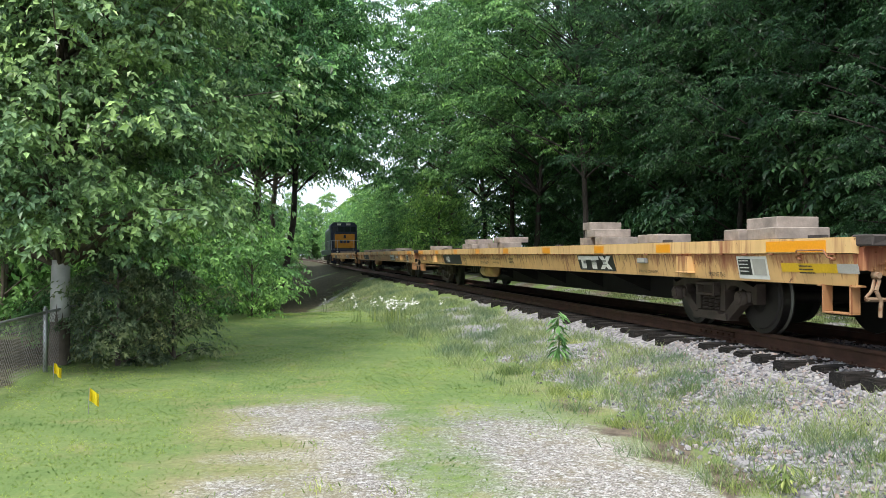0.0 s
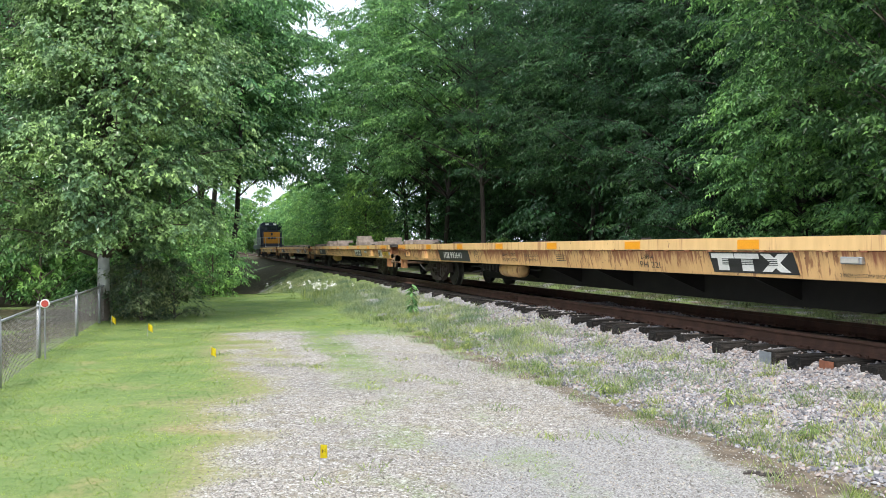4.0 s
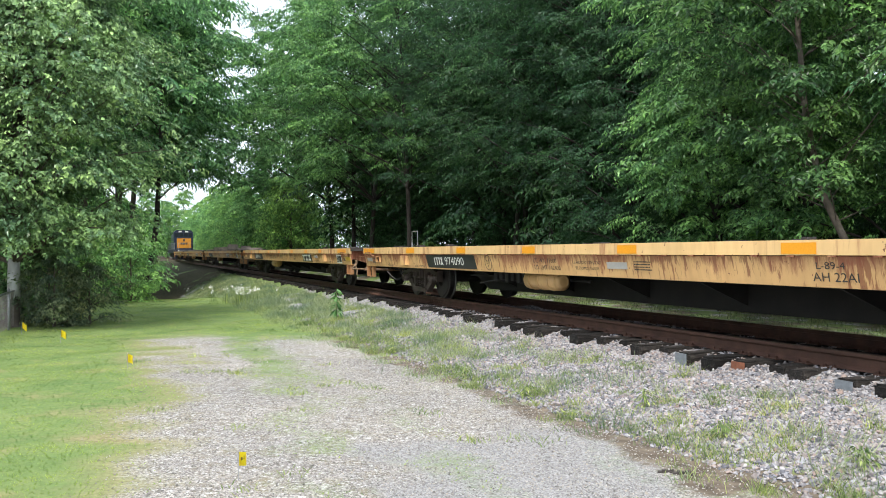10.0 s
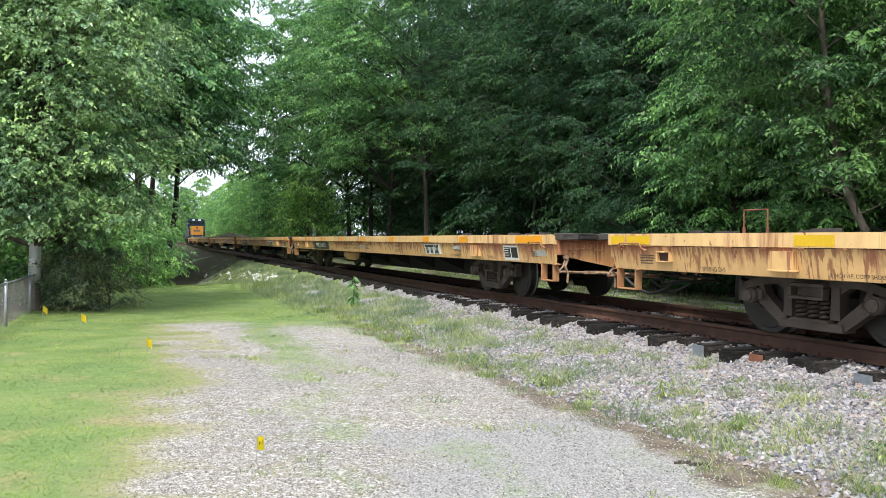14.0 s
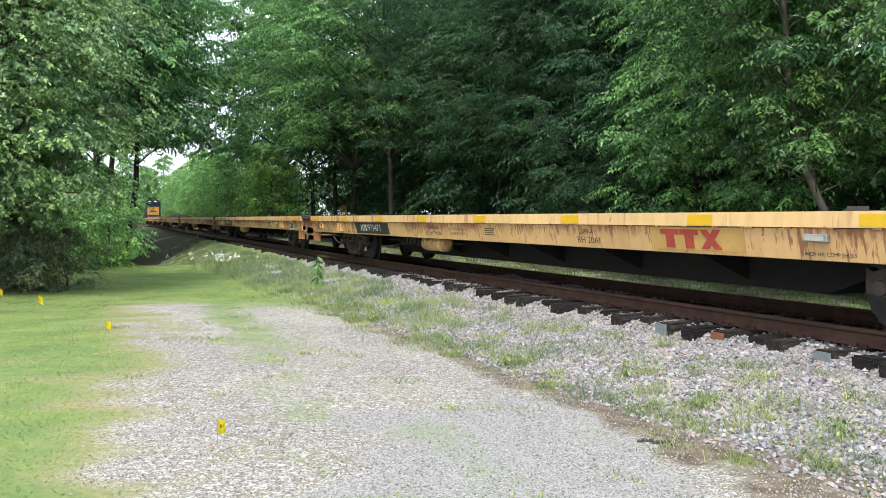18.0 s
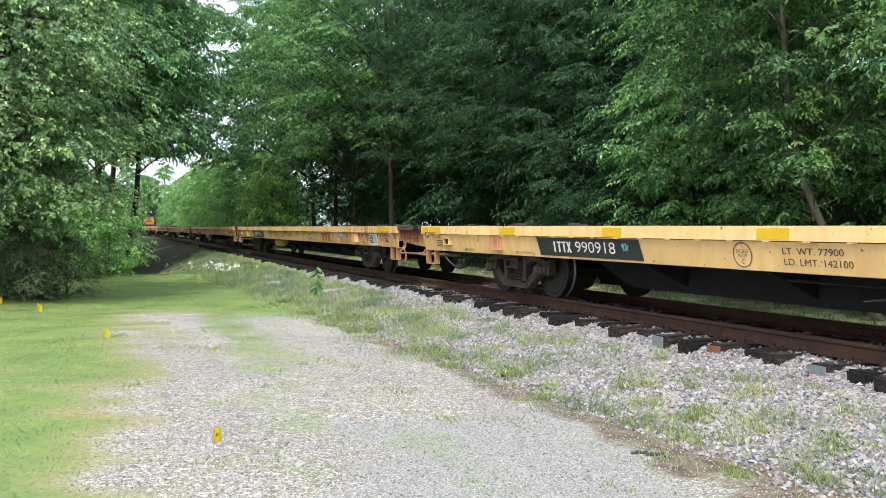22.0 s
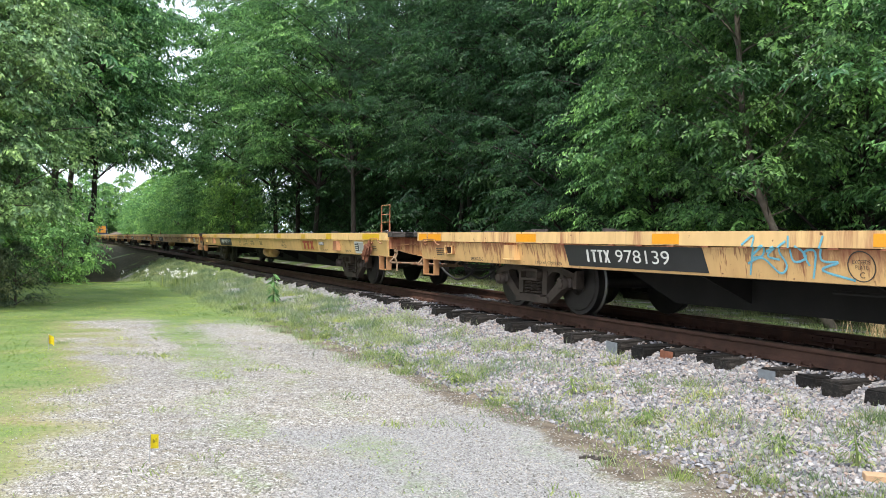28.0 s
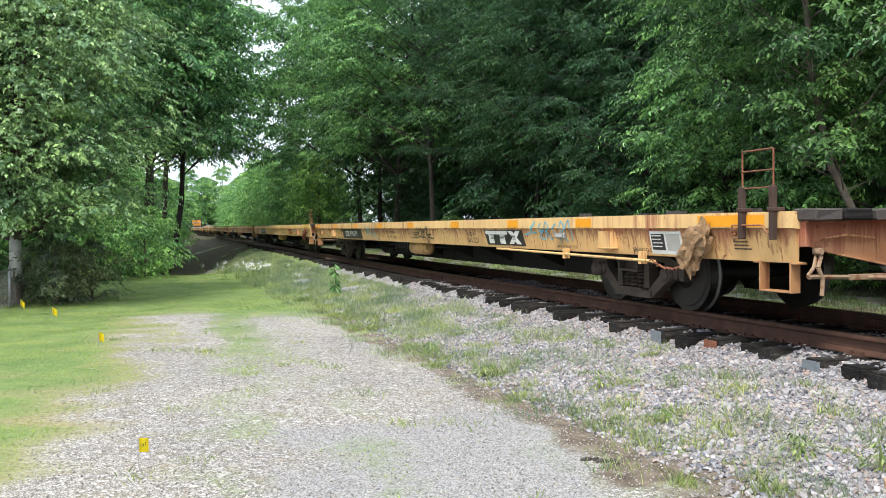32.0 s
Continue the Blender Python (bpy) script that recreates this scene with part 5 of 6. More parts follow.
# ---- locomotive ----
def locomotive():
    lo = tagged(new("locomotive"), "dark blue diesel locomotive with yellow end panel", "locomotive")
    bm = bmesh.new()
    box(bm, -1.35, 1.35, -9.4, 9.4, 0.95, 1.45, 0.03)
    body = part("underframe", bm, NAVY, lo)
    bm = bmesh.new()
    prism(bm, [(-1.28, 1.45), (-1.28, 3.85), (-0.95, 4.12), (0.95, 4.12), (1.28, 3.85), (1.28, 1.45)], "y", -7.4, -4.6)
    cab = part("cab", bm, NAVY, lo)
    bm = bmesh.new()
    prism(bm, [(-0.98, 1.45), (-0.98, 2.95), (-0.8, 3.1), (0.8, 3.1), (0.98, 2.95), (0.98, 1.45)], "y", -8.7, -7.401)
    nose = part("nose", bm, NAVY, lo)
    bm = bmesh.new()
    box(bm, -0.94, 0.94, -8.72, -8.703, 1.6, 2.95)
    part("nose_panel", bm, LOCO_YELLOW, nose, "yellow end panel")
    bm = bmesh.new()
    box(bm, -0.11, 0.11, -8.735, -8.722, 2.55, 2.85)
    for k in range(3):
        box(bm, -0.46 + k * 0.33, -0.2 + k * 0.33, -8.735, -8.722, 2.1, 2.38)
    part("emblem", bm, NAVY, nose)
    for x in (-0.45, 0.45):
        bm = bmesh.new()
        box(bm, x - 0.2, x + 0.2, -7.42, -7.402, 3.82, 4.0, 0.005)
        part("number_board", bm, WHITE, cab)
    g, n, l, b = material("cab_glass", 0.08)
    b.inputs["Base Color"].default_value = (0.02, 0.025, 0.03, 1)
    for x0, x1 in ((-1.15, -0.62), (-0.55, 0.0), (0.06, 0.6), (0.66, 1.15)):
        bm = bmesh.new()
        box(bm, x0, x1, -7.415, -7.402, 3.2, 3.7, 0.004)
        part("cab_window", bm, g, cab)
    bm = bmesh.new()
    prism(bm, [(-0.95, 1.45), (-0.95, 3.6), (-0.7, 3.9), (0.7, 3.9), (0.95, 3.6), (0.95, 1.45)], "y", -4.59, 8.6)
    hood = part("long_hood", bm, NAVY, lo)
    for k in range(7):
        bm = bmesh.new()
        box(bm, -0.97, -0.955, -4.2 + k * 1.75, -2.8 + k * 1.75, 1.7, 3.2, 0.004)
        part("hood_door", bm, NAVY, hood)
    bm = bmesh.new()
    for x in (-1.3, -0.75, 0.75, 1.3):
        rod(bm, [(x, -9.35, 1.0), (x, -9.35, 2.35)], 0.022)
    rod(bm, [(-1.3, -9.35, 2.3), (1.3, -9.35, 2.3)], 0.02)
    for k in range(9):
        rod(bm, [(-1.32, -9.0 + k * 2.2, 1.45), (-1.32, -9.0 + k * 2.2, 2.3)], 0.02)
    rod(bm, [(-1.32, -9.0, 2.3), (-1.32, 8.6, 2.3)], 0.02)
    part("handrail", bm, GALV, lo)
    bm = bmesh.new()
    for k in range(4):
        for x in (-1.15, 1.15):
            box(bm, x - 0.22, x + 0.22, -9.5 - 0.02 * k, -9.3, 0.35 + k * 0.28, 0.38 + k * 0.28)
    part("end_steps", bm, GALV, lo)
    bm = bmesh.new()
    prism(bm, [(-1.4, 0.95), (-1.4, 0.2), (-0.3, 0.12), (0.3, 0.12), (1.4, 0.2), (1.4, 0.95)], "y", -9.5, -9.42)
    part("pilot", bm, NAVY, lo)
    bm = bmesh.new()
    box(bm, -1.2, 1.2, -2.6, 2.6, 0.35, 0.949, 0.1)
    part("fuel_tank", bm, UNDER, lo)
    for c in (-5.6, 5.6):
        bm = bmesh.new()
        for q in (-1, 1):
            prism(bm, [(-1.9, 0.6), (-1.6, 0.85), (1.6, 0.85), (1.9, 0.6), (1.5, 0.35), (-1.5, 0.35)], "x", q * 1.1 - 0.06, q * 1.1 + 0.06)
        tr = part("truck", bm, IRON, lo, "", pose(0, c, 0))
        for y in (-1.45, 0, 1.45):
            bm = bmesh.new()
            for q in (-1, 1):
                cyl(bm, (q * 0.72, 0, 0), (q * 0.86, 0, 0), 0.5, 0.5, 24)
            cyl(bm, (-0.7, 0, 0), (0.7, 0, 0), 0.09)
            part("wheel_set", bm, WHEEL, tr, "", pose(0, y, 0.5))
    for x in (-0.75, 0.75):
        bm = bmesh.new()
        cyl(bm, (x, -9.45, 1.25), (x, -9.40, 1.25), 0.09, 0.09, 14)
        part("ditch_light", bm, WHITE, lo)
    return lo


LOCO = locomotive()

# ---- leaves and trees ----
def leaves_np(centres, normals, axes, size, rng, narrow=0.5, fold=0.18):
    """Vertices and quads of leaves at the centres, facing along the normals, pointing along the axes."""
    n = len(centres)
    nm = normals / (np.linalg.norm(normals, axis=1)[:, None] + 1e-9)
    t = axes - nm * (axes * nm).sum(1)[:, None]
    t /= np.linalg.norm(t, axis=1)[:, None] + 1e-9
    b = np.cross(nm, t)
    L, W = size[:, None] * 0.5, size[:, None] * 0.5 * narrow
    v = np.stack([centres - t * L, centres + b * W - t * L * 0.15 + nm * L * fold, centres + t * L - nm * L * 0.25, centres - b * W - t * L * 0.15 + nm * L * fold], 1)
    return v.reshape(-1, 3), np.arange(4 * n).reshape(-1, 4)


def clump(rng, c, r, n, flat, leaf, out, feather):
    """Leaf centres, normals, axes and sizes of one bough: drooping sprays with paired leaflets."""
    per = 9 if feather else 5
    m = max(2, n // per)
    d = rng.normal(size=(m, 3))
    d /= np.linalg.norm(d, axis=1)[:, None]
    d[:, 2] = np.where(d[:, 2] < 0, d[:, 2] * 0.5, d[:, 2])
    k = rng.uniform(0, 1, m) ** 0.45 * (1 + 0.25 * np.sin(5 * np.arctan2(d[:, 1], d[:, 0]) + rng.uniform(0, 6)))
    p = d * k[:, None] * r
    p[:, 2] *= flat
    p[:, 2] -= 0.25 * (p[:, 0] ** 2 + p[:, 1] ** 2) / r
    u = np.stack([d[:, 0] + 0.7 * out[0], d[:, 1] + 0.7 * out[1], np.zeros(m)], -1) + rng.normal(size=(m, 3)) * np.array([0.45, 0.45, 0.12])
    u /= np.linalg.norm(u, axis=1)[:, None] + 1e-9
    side = np.cross(u, np.array([0, 0, 1.0]))
    size = leaf * rng.uniform(0.7, 1.25, m)
    droop = rng.uniform(0.25, 0.75, m)
    q = np.arange(per) / (per - 1)
    sgn = np.where(np.arange(per) % 2, 1.0, -1.0)
    sgn[-1] = 0.0
    Ls = (2.9 if feather else 1.7) * size
    P = p[:, None] + u[:, None] * (q[None, :, None] * Ls[:, None, None])
    P = P + side[:, None] * (sgn[None, :, None] * (0.42 if feather else 0.3) * size[:, None, None])
    P[:, :, 2] -= droop[:, None] * q[None] ** 2 * Ls[:, None]
    T = side[:, None] * sgn[None, :, None] * 0.9 + u[:, None] * 0.75 + rng.normal(size=(m, per, 3)) * 0.22
    T[:, :, 2] -= 0.35 + 0.5 * droop[:, None] * q[None]
    N = np.array([0, 0, 0.7]) + u[:, None] * (0.6 + 0.6 * droop[:, None, None] * q[None, :, None]) + d[:, None] * 0.25 + rng.normal(size=(m, per, 3)) * (0.45 if feather else 0.55)
    S = np.repeat(size[:, None], per, 1) * rng.uniform(0.85, 1.15, (m, per))
    return c + P.reshape(-1, 3), N.reshape(-1, 3), T.reshape(-1, 3), S.reshape(-1)


def make_tree(name, seed, height, radius, foot, boughs, per, leaf, leaf_mat, bark, trunk_r, label, lean=(0, 0), spread=0.5, flat=0.5, narrow=0.5, near=0.55, category="tree", feather=True, bend=0.0):
    rng = np.random.RandomState(seed)
    tree = tagged(new(name), label, category)
    n = 8
    z = np.linspace(-0.15, height * 0.86, n)
    line = np.stack([lean[0] * (z.clip(0) / height) ** 1.5 * height + rng.normal(0, 0.05, n) * height * 0.03, lean[1] * (z.clip(0) / height) ** 1.5 * height + rng.normal(0, 0.05, n) * height * 0.03, z], -1)
    if bend:  # leans low down, then grows upright
        line[:, 0] += bend * (1 - np.exp(-z.clip(0) / 2.0))
    rad = trunk_r * (1 - 0.8 * z.clip(0) / height) * np.where(z < 0.1, 1.35, 1)
    V, F = tube_np(line, rad, 9, 0)
    vs, fs, total = [V], [F], len(V)
    lv, ln, lt, ls = [], [], [], []
    for k in range(boughs):
        h = foot + (height - foot) * ((k + rng.uniform(0, 1)) / boughs) ** 0.85
        frac = (h - foot) / (height - foot)
        reach = radius * (0.45 + 0.75 * math.sin(math.pi * min(1, 0.18 + 0.82 * frac)) ** 0.8) * rng.uniform(near, 1.1)
        if frac > 0.9:
            reach *= 0.5
        ang = k * 2.399 + rng.uniform(-0.5, 0.5)
        root_z = max(0.8 * foot, h - reach * rng.uniform(0.3, 0.8))
        root = np.array([np.interp(root_z, z, line[:, 0]), np.interp(root_z, z, line[:, 1]), root_z])
        tip = np.array([np.interp(h, z, line[:, 0]) + reach * math.cos(ang), np.interp(h, z, line[:, 1]) + reach * math.sin(ang), h])
        mid = (root + tip) / 2 + np.array([0, 0, 0.14 * reach]) + rng.normal(0, 0.06, 3) * reach
        q = np.linspace(0, 1, 5)[:, None]
        curve = root * (1 - q) ** 2 + 2 * mid * q * (1 - q) + tip * q**2
        r0 = max(0.014, trunk_r * (0.22 if bend else 0.42) * (1 - 0.6 * frac) * min(1, reach / 2.5))
        V, F = tube_np(curve, r0 * (1 - 0.85 * q[:, 0]), 5, total)
        vs.append(V)
        fs.append(F)
        total += len(V)
        for j in range(3):
            c = curve[4 - j] + rng.normal(0, 0.12, 3) * reach * (0.3 + 0.3 * j)
            r = reach * spread * rng.uniform(0.7, 1.15) * (1 - 0.12 * j)
            r = min(max(r, radius * 0.17), radius * 0.55)
            m = int(per * (0.56, 0.28, 0.16)[j])
            for into, got in zip((lv, ln, lt, ls), clump(rng, c, r, m, flat, leaf, (math.cos(ang), math.sin(ang)), feather)):
                into.append(got)
    part("trunk", mesh_np("trunk", np.concatenate(vs), np.concatenate(fs), True), bark, tree)
    V, F = leaves_np(np.concatenate(lv), np.concatenate(ln), np.concatenate(lt), np.concatenate(ls), rng, narrow)
    part("crown", mesh_np("crown", V, F), leaf_mat, tree)
    return tree


def place_tree(proto, x, y, turn, size=1.0, tall=1.0):
    m = Matrix.Translation((x, y, float(ground_z(np.array([x]), np.array([y]))[0]) - 0.05)) @ pose(0, 0, 0, 0, 0, turn) @ Matrix.Diagonal((size, size, size * tall, 1))
    if proto.get("placed"):
        return copy_thing(proto, m)
    proto["placed"] = 1
    proto.matrix_basis = m
    return proto


WOODLAND = "leafy green woodland tree beside the railway"
NEAR = [make_tree("woodland_tree", 100 + k, h, r, f, 68, 680, 0.118, LEAF_LIT, BARK_DARK, t, WOODLAND, ln, 0.27, 0.36, 0.46) for k, (h, r, f, t, ln) in enumerate((
    (11.5, 3.0, 1.0, 0.16, (-0.05, 0.02)), (13.0, 3.2, 1.4, 0.18, (0.04, -0.06)), (9.5, 2.9, 0.8, 0.13, (-0.1, 0.0))))]
EDGE = [make_tree("woodland_tree", 120 + k, h, r, f, 30, 380, 0.19, LEAF_LIT, BARK, t, WOODLAND, ln, 0.46, 0.38, 0.42) for k, (h, r, f, t, ln) in enumerate((
    (11.5, 2.7, 1.6, 0.17, (-0.05, 0.02)), (13.0, 2.9, 2.0, 0.2, (0.04, -0.06)), (10.0, 2.5, 1.1, 0.14, (-0.1, 0.0)), (14.0, 2.8, 2.4, 0.21, (0.02, 0.05))))]
OVER = [make_tree("woodland_tree", 140 + k, h, r, f, 74, 640, 0.16, LEAF_LIT, BARK_DARK, 0.13, "tall woodland tree with a high overhanging crown", ln, 0.26, 0.36, 0.46) for k, (h, r, f, ln) in enumerate(((18.5, 4.2, 5.6, (-0.09, 0.06)), (17.0, 4.0, 5.0, (0.05, -0.08))))]
# trees of the hollow: same build, leaf colour darkened for its shade
NEAR_SHADED = [make_tree("woodland_tree", 110, 12.5, 3.1, 1.2, 70, 700, 0.118, LEAF_SHADED, BARK_DARK, 0.17, "woodland tree beside the railway, leaves darkened as in shade", (0.04, -0.05), 0.28, 0.36, 0.46)]
OVER_SHADED = [make_tree("woodland_tree", 150 + k, h, r, f, 74, 640, 0.16, LEAF_SHADED, BARK_DARK, 0.13, "tall woodland tree with a high overhanging crown, leaves darkened as in shade", ln, 0.34, 0.34, 0.36) for k, (h, r, f, ln) in enumerate(((18.5, 4.2, 5.6, (-0.09, 0.06)), (17.0, 4.0, 5.0, (0.05, -0.08))))]
DEEP = [make_tree("woodland_tree", 200 + k, h, r, f, 34, 380, 0.24, LEAF_SHADED, BARK_DARK, 0.13, "tall tree inside the wood, leaves darkened as in shade", (0.02, 0.03), 0.55, 0.5) for k, (h, r, f) in enumerate(((15, 3.2, 2.5), (17, 3.0, 3.5), (14, 3.4, 2.0)))]
FAR = [make_tree("woodland_tree", 300 + k, h, r, 1.0, 30, 260, 0.33, LEAF_BRIGHT, BARK, 0.18, "bright green tree in the distance", (0, 0), 0.5, 0.5) for k, (h, r) in enumerate(((10, 2.9), (13, 3.2)))]
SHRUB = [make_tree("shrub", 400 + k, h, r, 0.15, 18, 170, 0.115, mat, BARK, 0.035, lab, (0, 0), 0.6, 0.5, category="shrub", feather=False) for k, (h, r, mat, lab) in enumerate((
    (1.7, 0.85, LEAF_SHADED, "leafy shrub under the trees, darkened as in shade"), (2.4, 1.1, LEAF_BRIGHT, "bright green leafy shrub at the wood's edge"), (1.2, 0.7, LEAF_BRIGHT, "low bright green shrub")))]
SAPLING = [make_tree("sapling", 450 + k, h, r, 0.3, 36, 330, 0.105, mat, BARK_DARK, 0.05, "young leafy tree in the undergrowth", (0, 0), 0.4, 0.45, 0.42) for k, (h, r, mat) in enumerate(((4.6, 1.5, LEAF_SHADED), (3.4, 1.3, LEAF_BRIGHT), (5.4, 1.7, LEAF_SHADED)))]
HIGH = [make_tree("woodland_tree", 600 + k, 16.0, 4.0, 5.8, 34, 520, 0.26, LEAF_LIT, BARK, 0.17, "tall spreading tree arching over the railway", ln, 0.42, 0.36, 0.45) for k, ln in enumerate(((0.10, 0.0), (0.04, 0.08)))]
rng = random.Random(5)


def plant(protos, spots):
    """Trees at places given along and beside the track: s, lat, which, size, turn."""
    for s, lat, q, sc, turn in spots:
        x, y, a = on_line(s, lat)
        place_tree(protos[q], float(x), float(y), turn, sc)


# the wood beyond the track: the leafy near part
plant(NEAR, [(-5.5, -8.1, 0, 1.05, 70), (-2.5, -7.5, 2, 1.0, 130), (1.0, -8.3, 1, 0.95, 200), (4.5, -7.5, 0, 0.95, 260), (8.0, -7.3, 2, 1.0, 320), (11.5, -7.5, 0, 1.0, 20)])
plant(NEAR_SHADED, [(15.0, -7.6, 0, 0.95, 80), (18.2, -7.2, 0, 0.9, 150)])
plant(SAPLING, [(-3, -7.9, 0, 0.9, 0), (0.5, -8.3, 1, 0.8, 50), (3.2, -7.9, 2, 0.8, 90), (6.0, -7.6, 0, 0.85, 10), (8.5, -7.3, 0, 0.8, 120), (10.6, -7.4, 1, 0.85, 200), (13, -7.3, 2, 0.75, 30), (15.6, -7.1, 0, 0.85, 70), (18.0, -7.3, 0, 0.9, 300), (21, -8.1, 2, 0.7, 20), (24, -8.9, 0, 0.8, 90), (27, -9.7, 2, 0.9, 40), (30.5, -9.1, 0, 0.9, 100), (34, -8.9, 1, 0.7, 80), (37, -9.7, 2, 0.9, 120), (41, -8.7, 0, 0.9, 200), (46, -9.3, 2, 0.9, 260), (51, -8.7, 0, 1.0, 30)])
LEANING = make_tree("woodland_tree", 160, 10.5, 2.2, 2.5, 92, 560, 0.108, LEAF_MID, BARK, 0.078, "leaning woodland tree with a bare grey trunk", (0.0, 0.0), 0.34, 0.5, 0.46, 0.12, bend=-2.0)
place_tree(LEANING, 8.4, 14.5, -18)
LOBE = make_tree("woodland_tree", 165, 6.4, 1.95, 1.7, 64, 560, 0.115, LEAF_LIT, BARK_DARK, 0.09, "low spreading tree with bright layered leaves by the railway", (-0.08, 0.0), 0.38, 0.34, 0.46)
place_tree(LOBE, 7.1, 20.4, 40)
# high crowns over a shaded, open hollow; the nearer ones in the shade-darkened green
plant(OVER_SHADED, [(20.5, -8.6, 0, 0.85, 15), (24.5, -7.6, 1, 0.9, 100), (29.0, -8.2, 0, 0.95, 190), (34.0, -8.4, 1, 1.0, 280)])
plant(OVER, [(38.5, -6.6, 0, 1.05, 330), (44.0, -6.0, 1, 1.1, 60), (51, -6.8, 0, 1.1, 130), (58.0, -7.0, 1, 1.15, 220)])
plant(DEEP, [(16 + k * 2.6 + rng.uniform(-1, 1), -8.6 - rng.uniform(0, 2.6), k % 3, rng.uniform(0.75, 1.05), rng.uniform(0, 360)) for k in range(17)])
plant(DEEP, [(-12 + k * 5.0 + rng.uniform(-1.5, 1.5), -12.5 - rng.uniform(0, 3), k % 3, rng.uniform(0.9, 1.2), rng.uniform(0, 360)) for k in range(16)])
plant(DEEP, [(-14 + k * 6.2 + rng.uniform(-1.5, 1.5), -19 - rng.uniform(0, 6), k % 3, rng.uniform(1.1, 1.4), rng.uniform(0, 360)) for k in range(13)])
plant(SHRUB, [(-5 + k * 3.4 + rng.uniform(-1.2, 1.2), -7.4 - rng.uniform(0, 1.6), (0, 1, 0, 2)[k % 4], rng.uniform(0.6, 1.1), rng.uniform(0, 360)) for k in range(18)])
plant(SHRUB, [(-12 + k * 2.6 + rng.uniform(-1, 1), -(8.5, 13, 19, 26)[k % 4] - rng.uniform(0, 3), 0, rng.uniform(1.8, 3.0), rng.uniform(0, 360)) for k in range(22)])
# far trees on both sides of the line
plant(HIGH, [(66, -6.5, 0, 1.25, 200), (76, -8.5, 1, 1.25, 90)])
plant(SHRUB, [(58 + k * 7 + rng.uniform(-2, 2), -7 - 5 * (k % 2) - rng.uniform(0, 2), 1, rng.uniform(2.2, 3.4), rng.uniform(0, 360)) for k in range(12)])
plant(SHRUB, [(96 + k * 9 + rng.uniform(-2, 2), 7.5 + 5 * (k % 2) + rng.uniform(0, 2), 1, rng.uniform(2.4, 3.6), rng.uniform(0, 360)) for k in range(12)])
plant(FAR, [(62, -4.6, 0, 0.7, 80), (83, -4.4, 0, 0.7, 30), (93, -4.2, 1, 0.7, 110), (105, -4.4, 0, 0.95, 250), (71, -6.0, 0, 1.1, 160), (80, -5.5, 0, 1.2, 240), (90, -6.5, 1, 1.2, 320), (101, -5.5, 0, 1.3, 40), (112, -6.5, 1, 1.3, 120), (126, -6, 0, 1.4, 200), (141, -7, 1, 1.4, 280), (156, -6, 0, 1.4, 10), (173, -7, 1, 1.3, 90), (232, 9, 0, 1.6, 170), (182, -10, 1, 1.5, 250), (198, 10, 1, 1.4, 330),
            (124, 8.5, 0, 0.9, 15), (136, 8, 1, 0.9, 75), (150, 8, 0, 1.0, 135), (166, 7.5, 1, 1.0, 195), (184, 7.5, 0, 1.1, 255), (235, 3, 1, 1.4, 5), (240, -5, 0, 1.5, 65), (98, 12, 1, 1.2, 50), (112, 12, 0, 1.4, 130), (128, 12, 1, 1.3, 210), (144, 13, 0, 1.4, 290), (162, 12, 1, 1.4, 20), (150, 22, 0, 1.4, 100), (178, 20, 1, 1.6, 180), (122, 22, 1, 1.4, 260), (100, 22, 0, 1.3, 340)])
plant(SHRUB, [(70 + k * 6, 5.6 + 1.6 * (k % 3) + rng.uniform(0, 1), (1, 2, 1)[k % 3], rng.uniform(0.9, 1.7), rng.uniform(0, 360)) for k in range(16)])
plant(FAR, [(86, 9.5, 0, 0.75, 44), (94, 8.6, 1, 0.7, 14), (104, 8.0, 0, 0.8, 74), (114, 7.6, 1, 0.75, 134), (130, -5.2, 0, 0.8, 21), (138, -6.5, 1, 0.8, 81), (146, -5.4, 0, 0.9, 141), (154, -7, 1, 0.9, 201), (162, -5.6, 0, 1.0, 261), (170, -8, 1, 1.0, 321), (178, -6.4, 0, 1.0, 31), (186, -8.5, 1, 1.0, 91), (194, -7, 0, 1.1, 151), (202, -9.5, 1, 1.1, 211), (210, -7.6, 0, 1.2, 271), (218, -10, 1, 1.2, 331),
            (242, -16, 0, 1.3, 10), (244, -11, 1, 1.2, 70), (236, -9, 1, 2.0, 15), (238, -4.5, 0, 2.2, 95), (241, 0, 1, 2.0, 175), (238, 5.5, 0, 2.2, 255), (234, 8, 1, 1.9, 35), (243, -7, 0, 1.2, 130), (246, -3, 1, 1.1, 190), (248, 1, 0, 1.2, 250), (247, 6, 1, 1.3, 310), (252, -14, 1, 1.4, 40), (255, 10, 0, 1.5, 100), (240, 12, 1, 1.6, 33), (246, 4, 0, 1.7, 66), (250, 20, 1, 1.8, 12)])
# trees on the lawn's side
GARDEN = make_tree("garden_tree", 500, 9.3, 2.45, 1.7, 210, 700, 0.096, LEAF_PEAR, BARK, 0.115, "rounded garden tree with glossy green leaves by the fence", (0.02, 0.0), 0.34, 0.7, 0.55, 0.25, feather=False)
place_tree(GARDEN, -8.6, 17.9, 30)
plant(HIGH, [(42, 9.4, 0, 1.0, 20), (50, 9.6, 1, 1.05, 200), (58, 8.0, 0, 1.15, 40), (66, 7.6, 1, 1.25, 100), (76, 7.0, 0, 1.35, 10), (88, 8.0, 1, 1.3, 60)])
ARCH = make_tree("woodland_tree", 610, 16.0, 3.3, 6.4, 46, 620, 0.19, LEAF_LIT, BARK_DARK, 0.17, "tall dark-stemmed tree arching over the track from the bank", (0.03, 0.0), 0.3, 0.4, 0.46, bend=1.0)
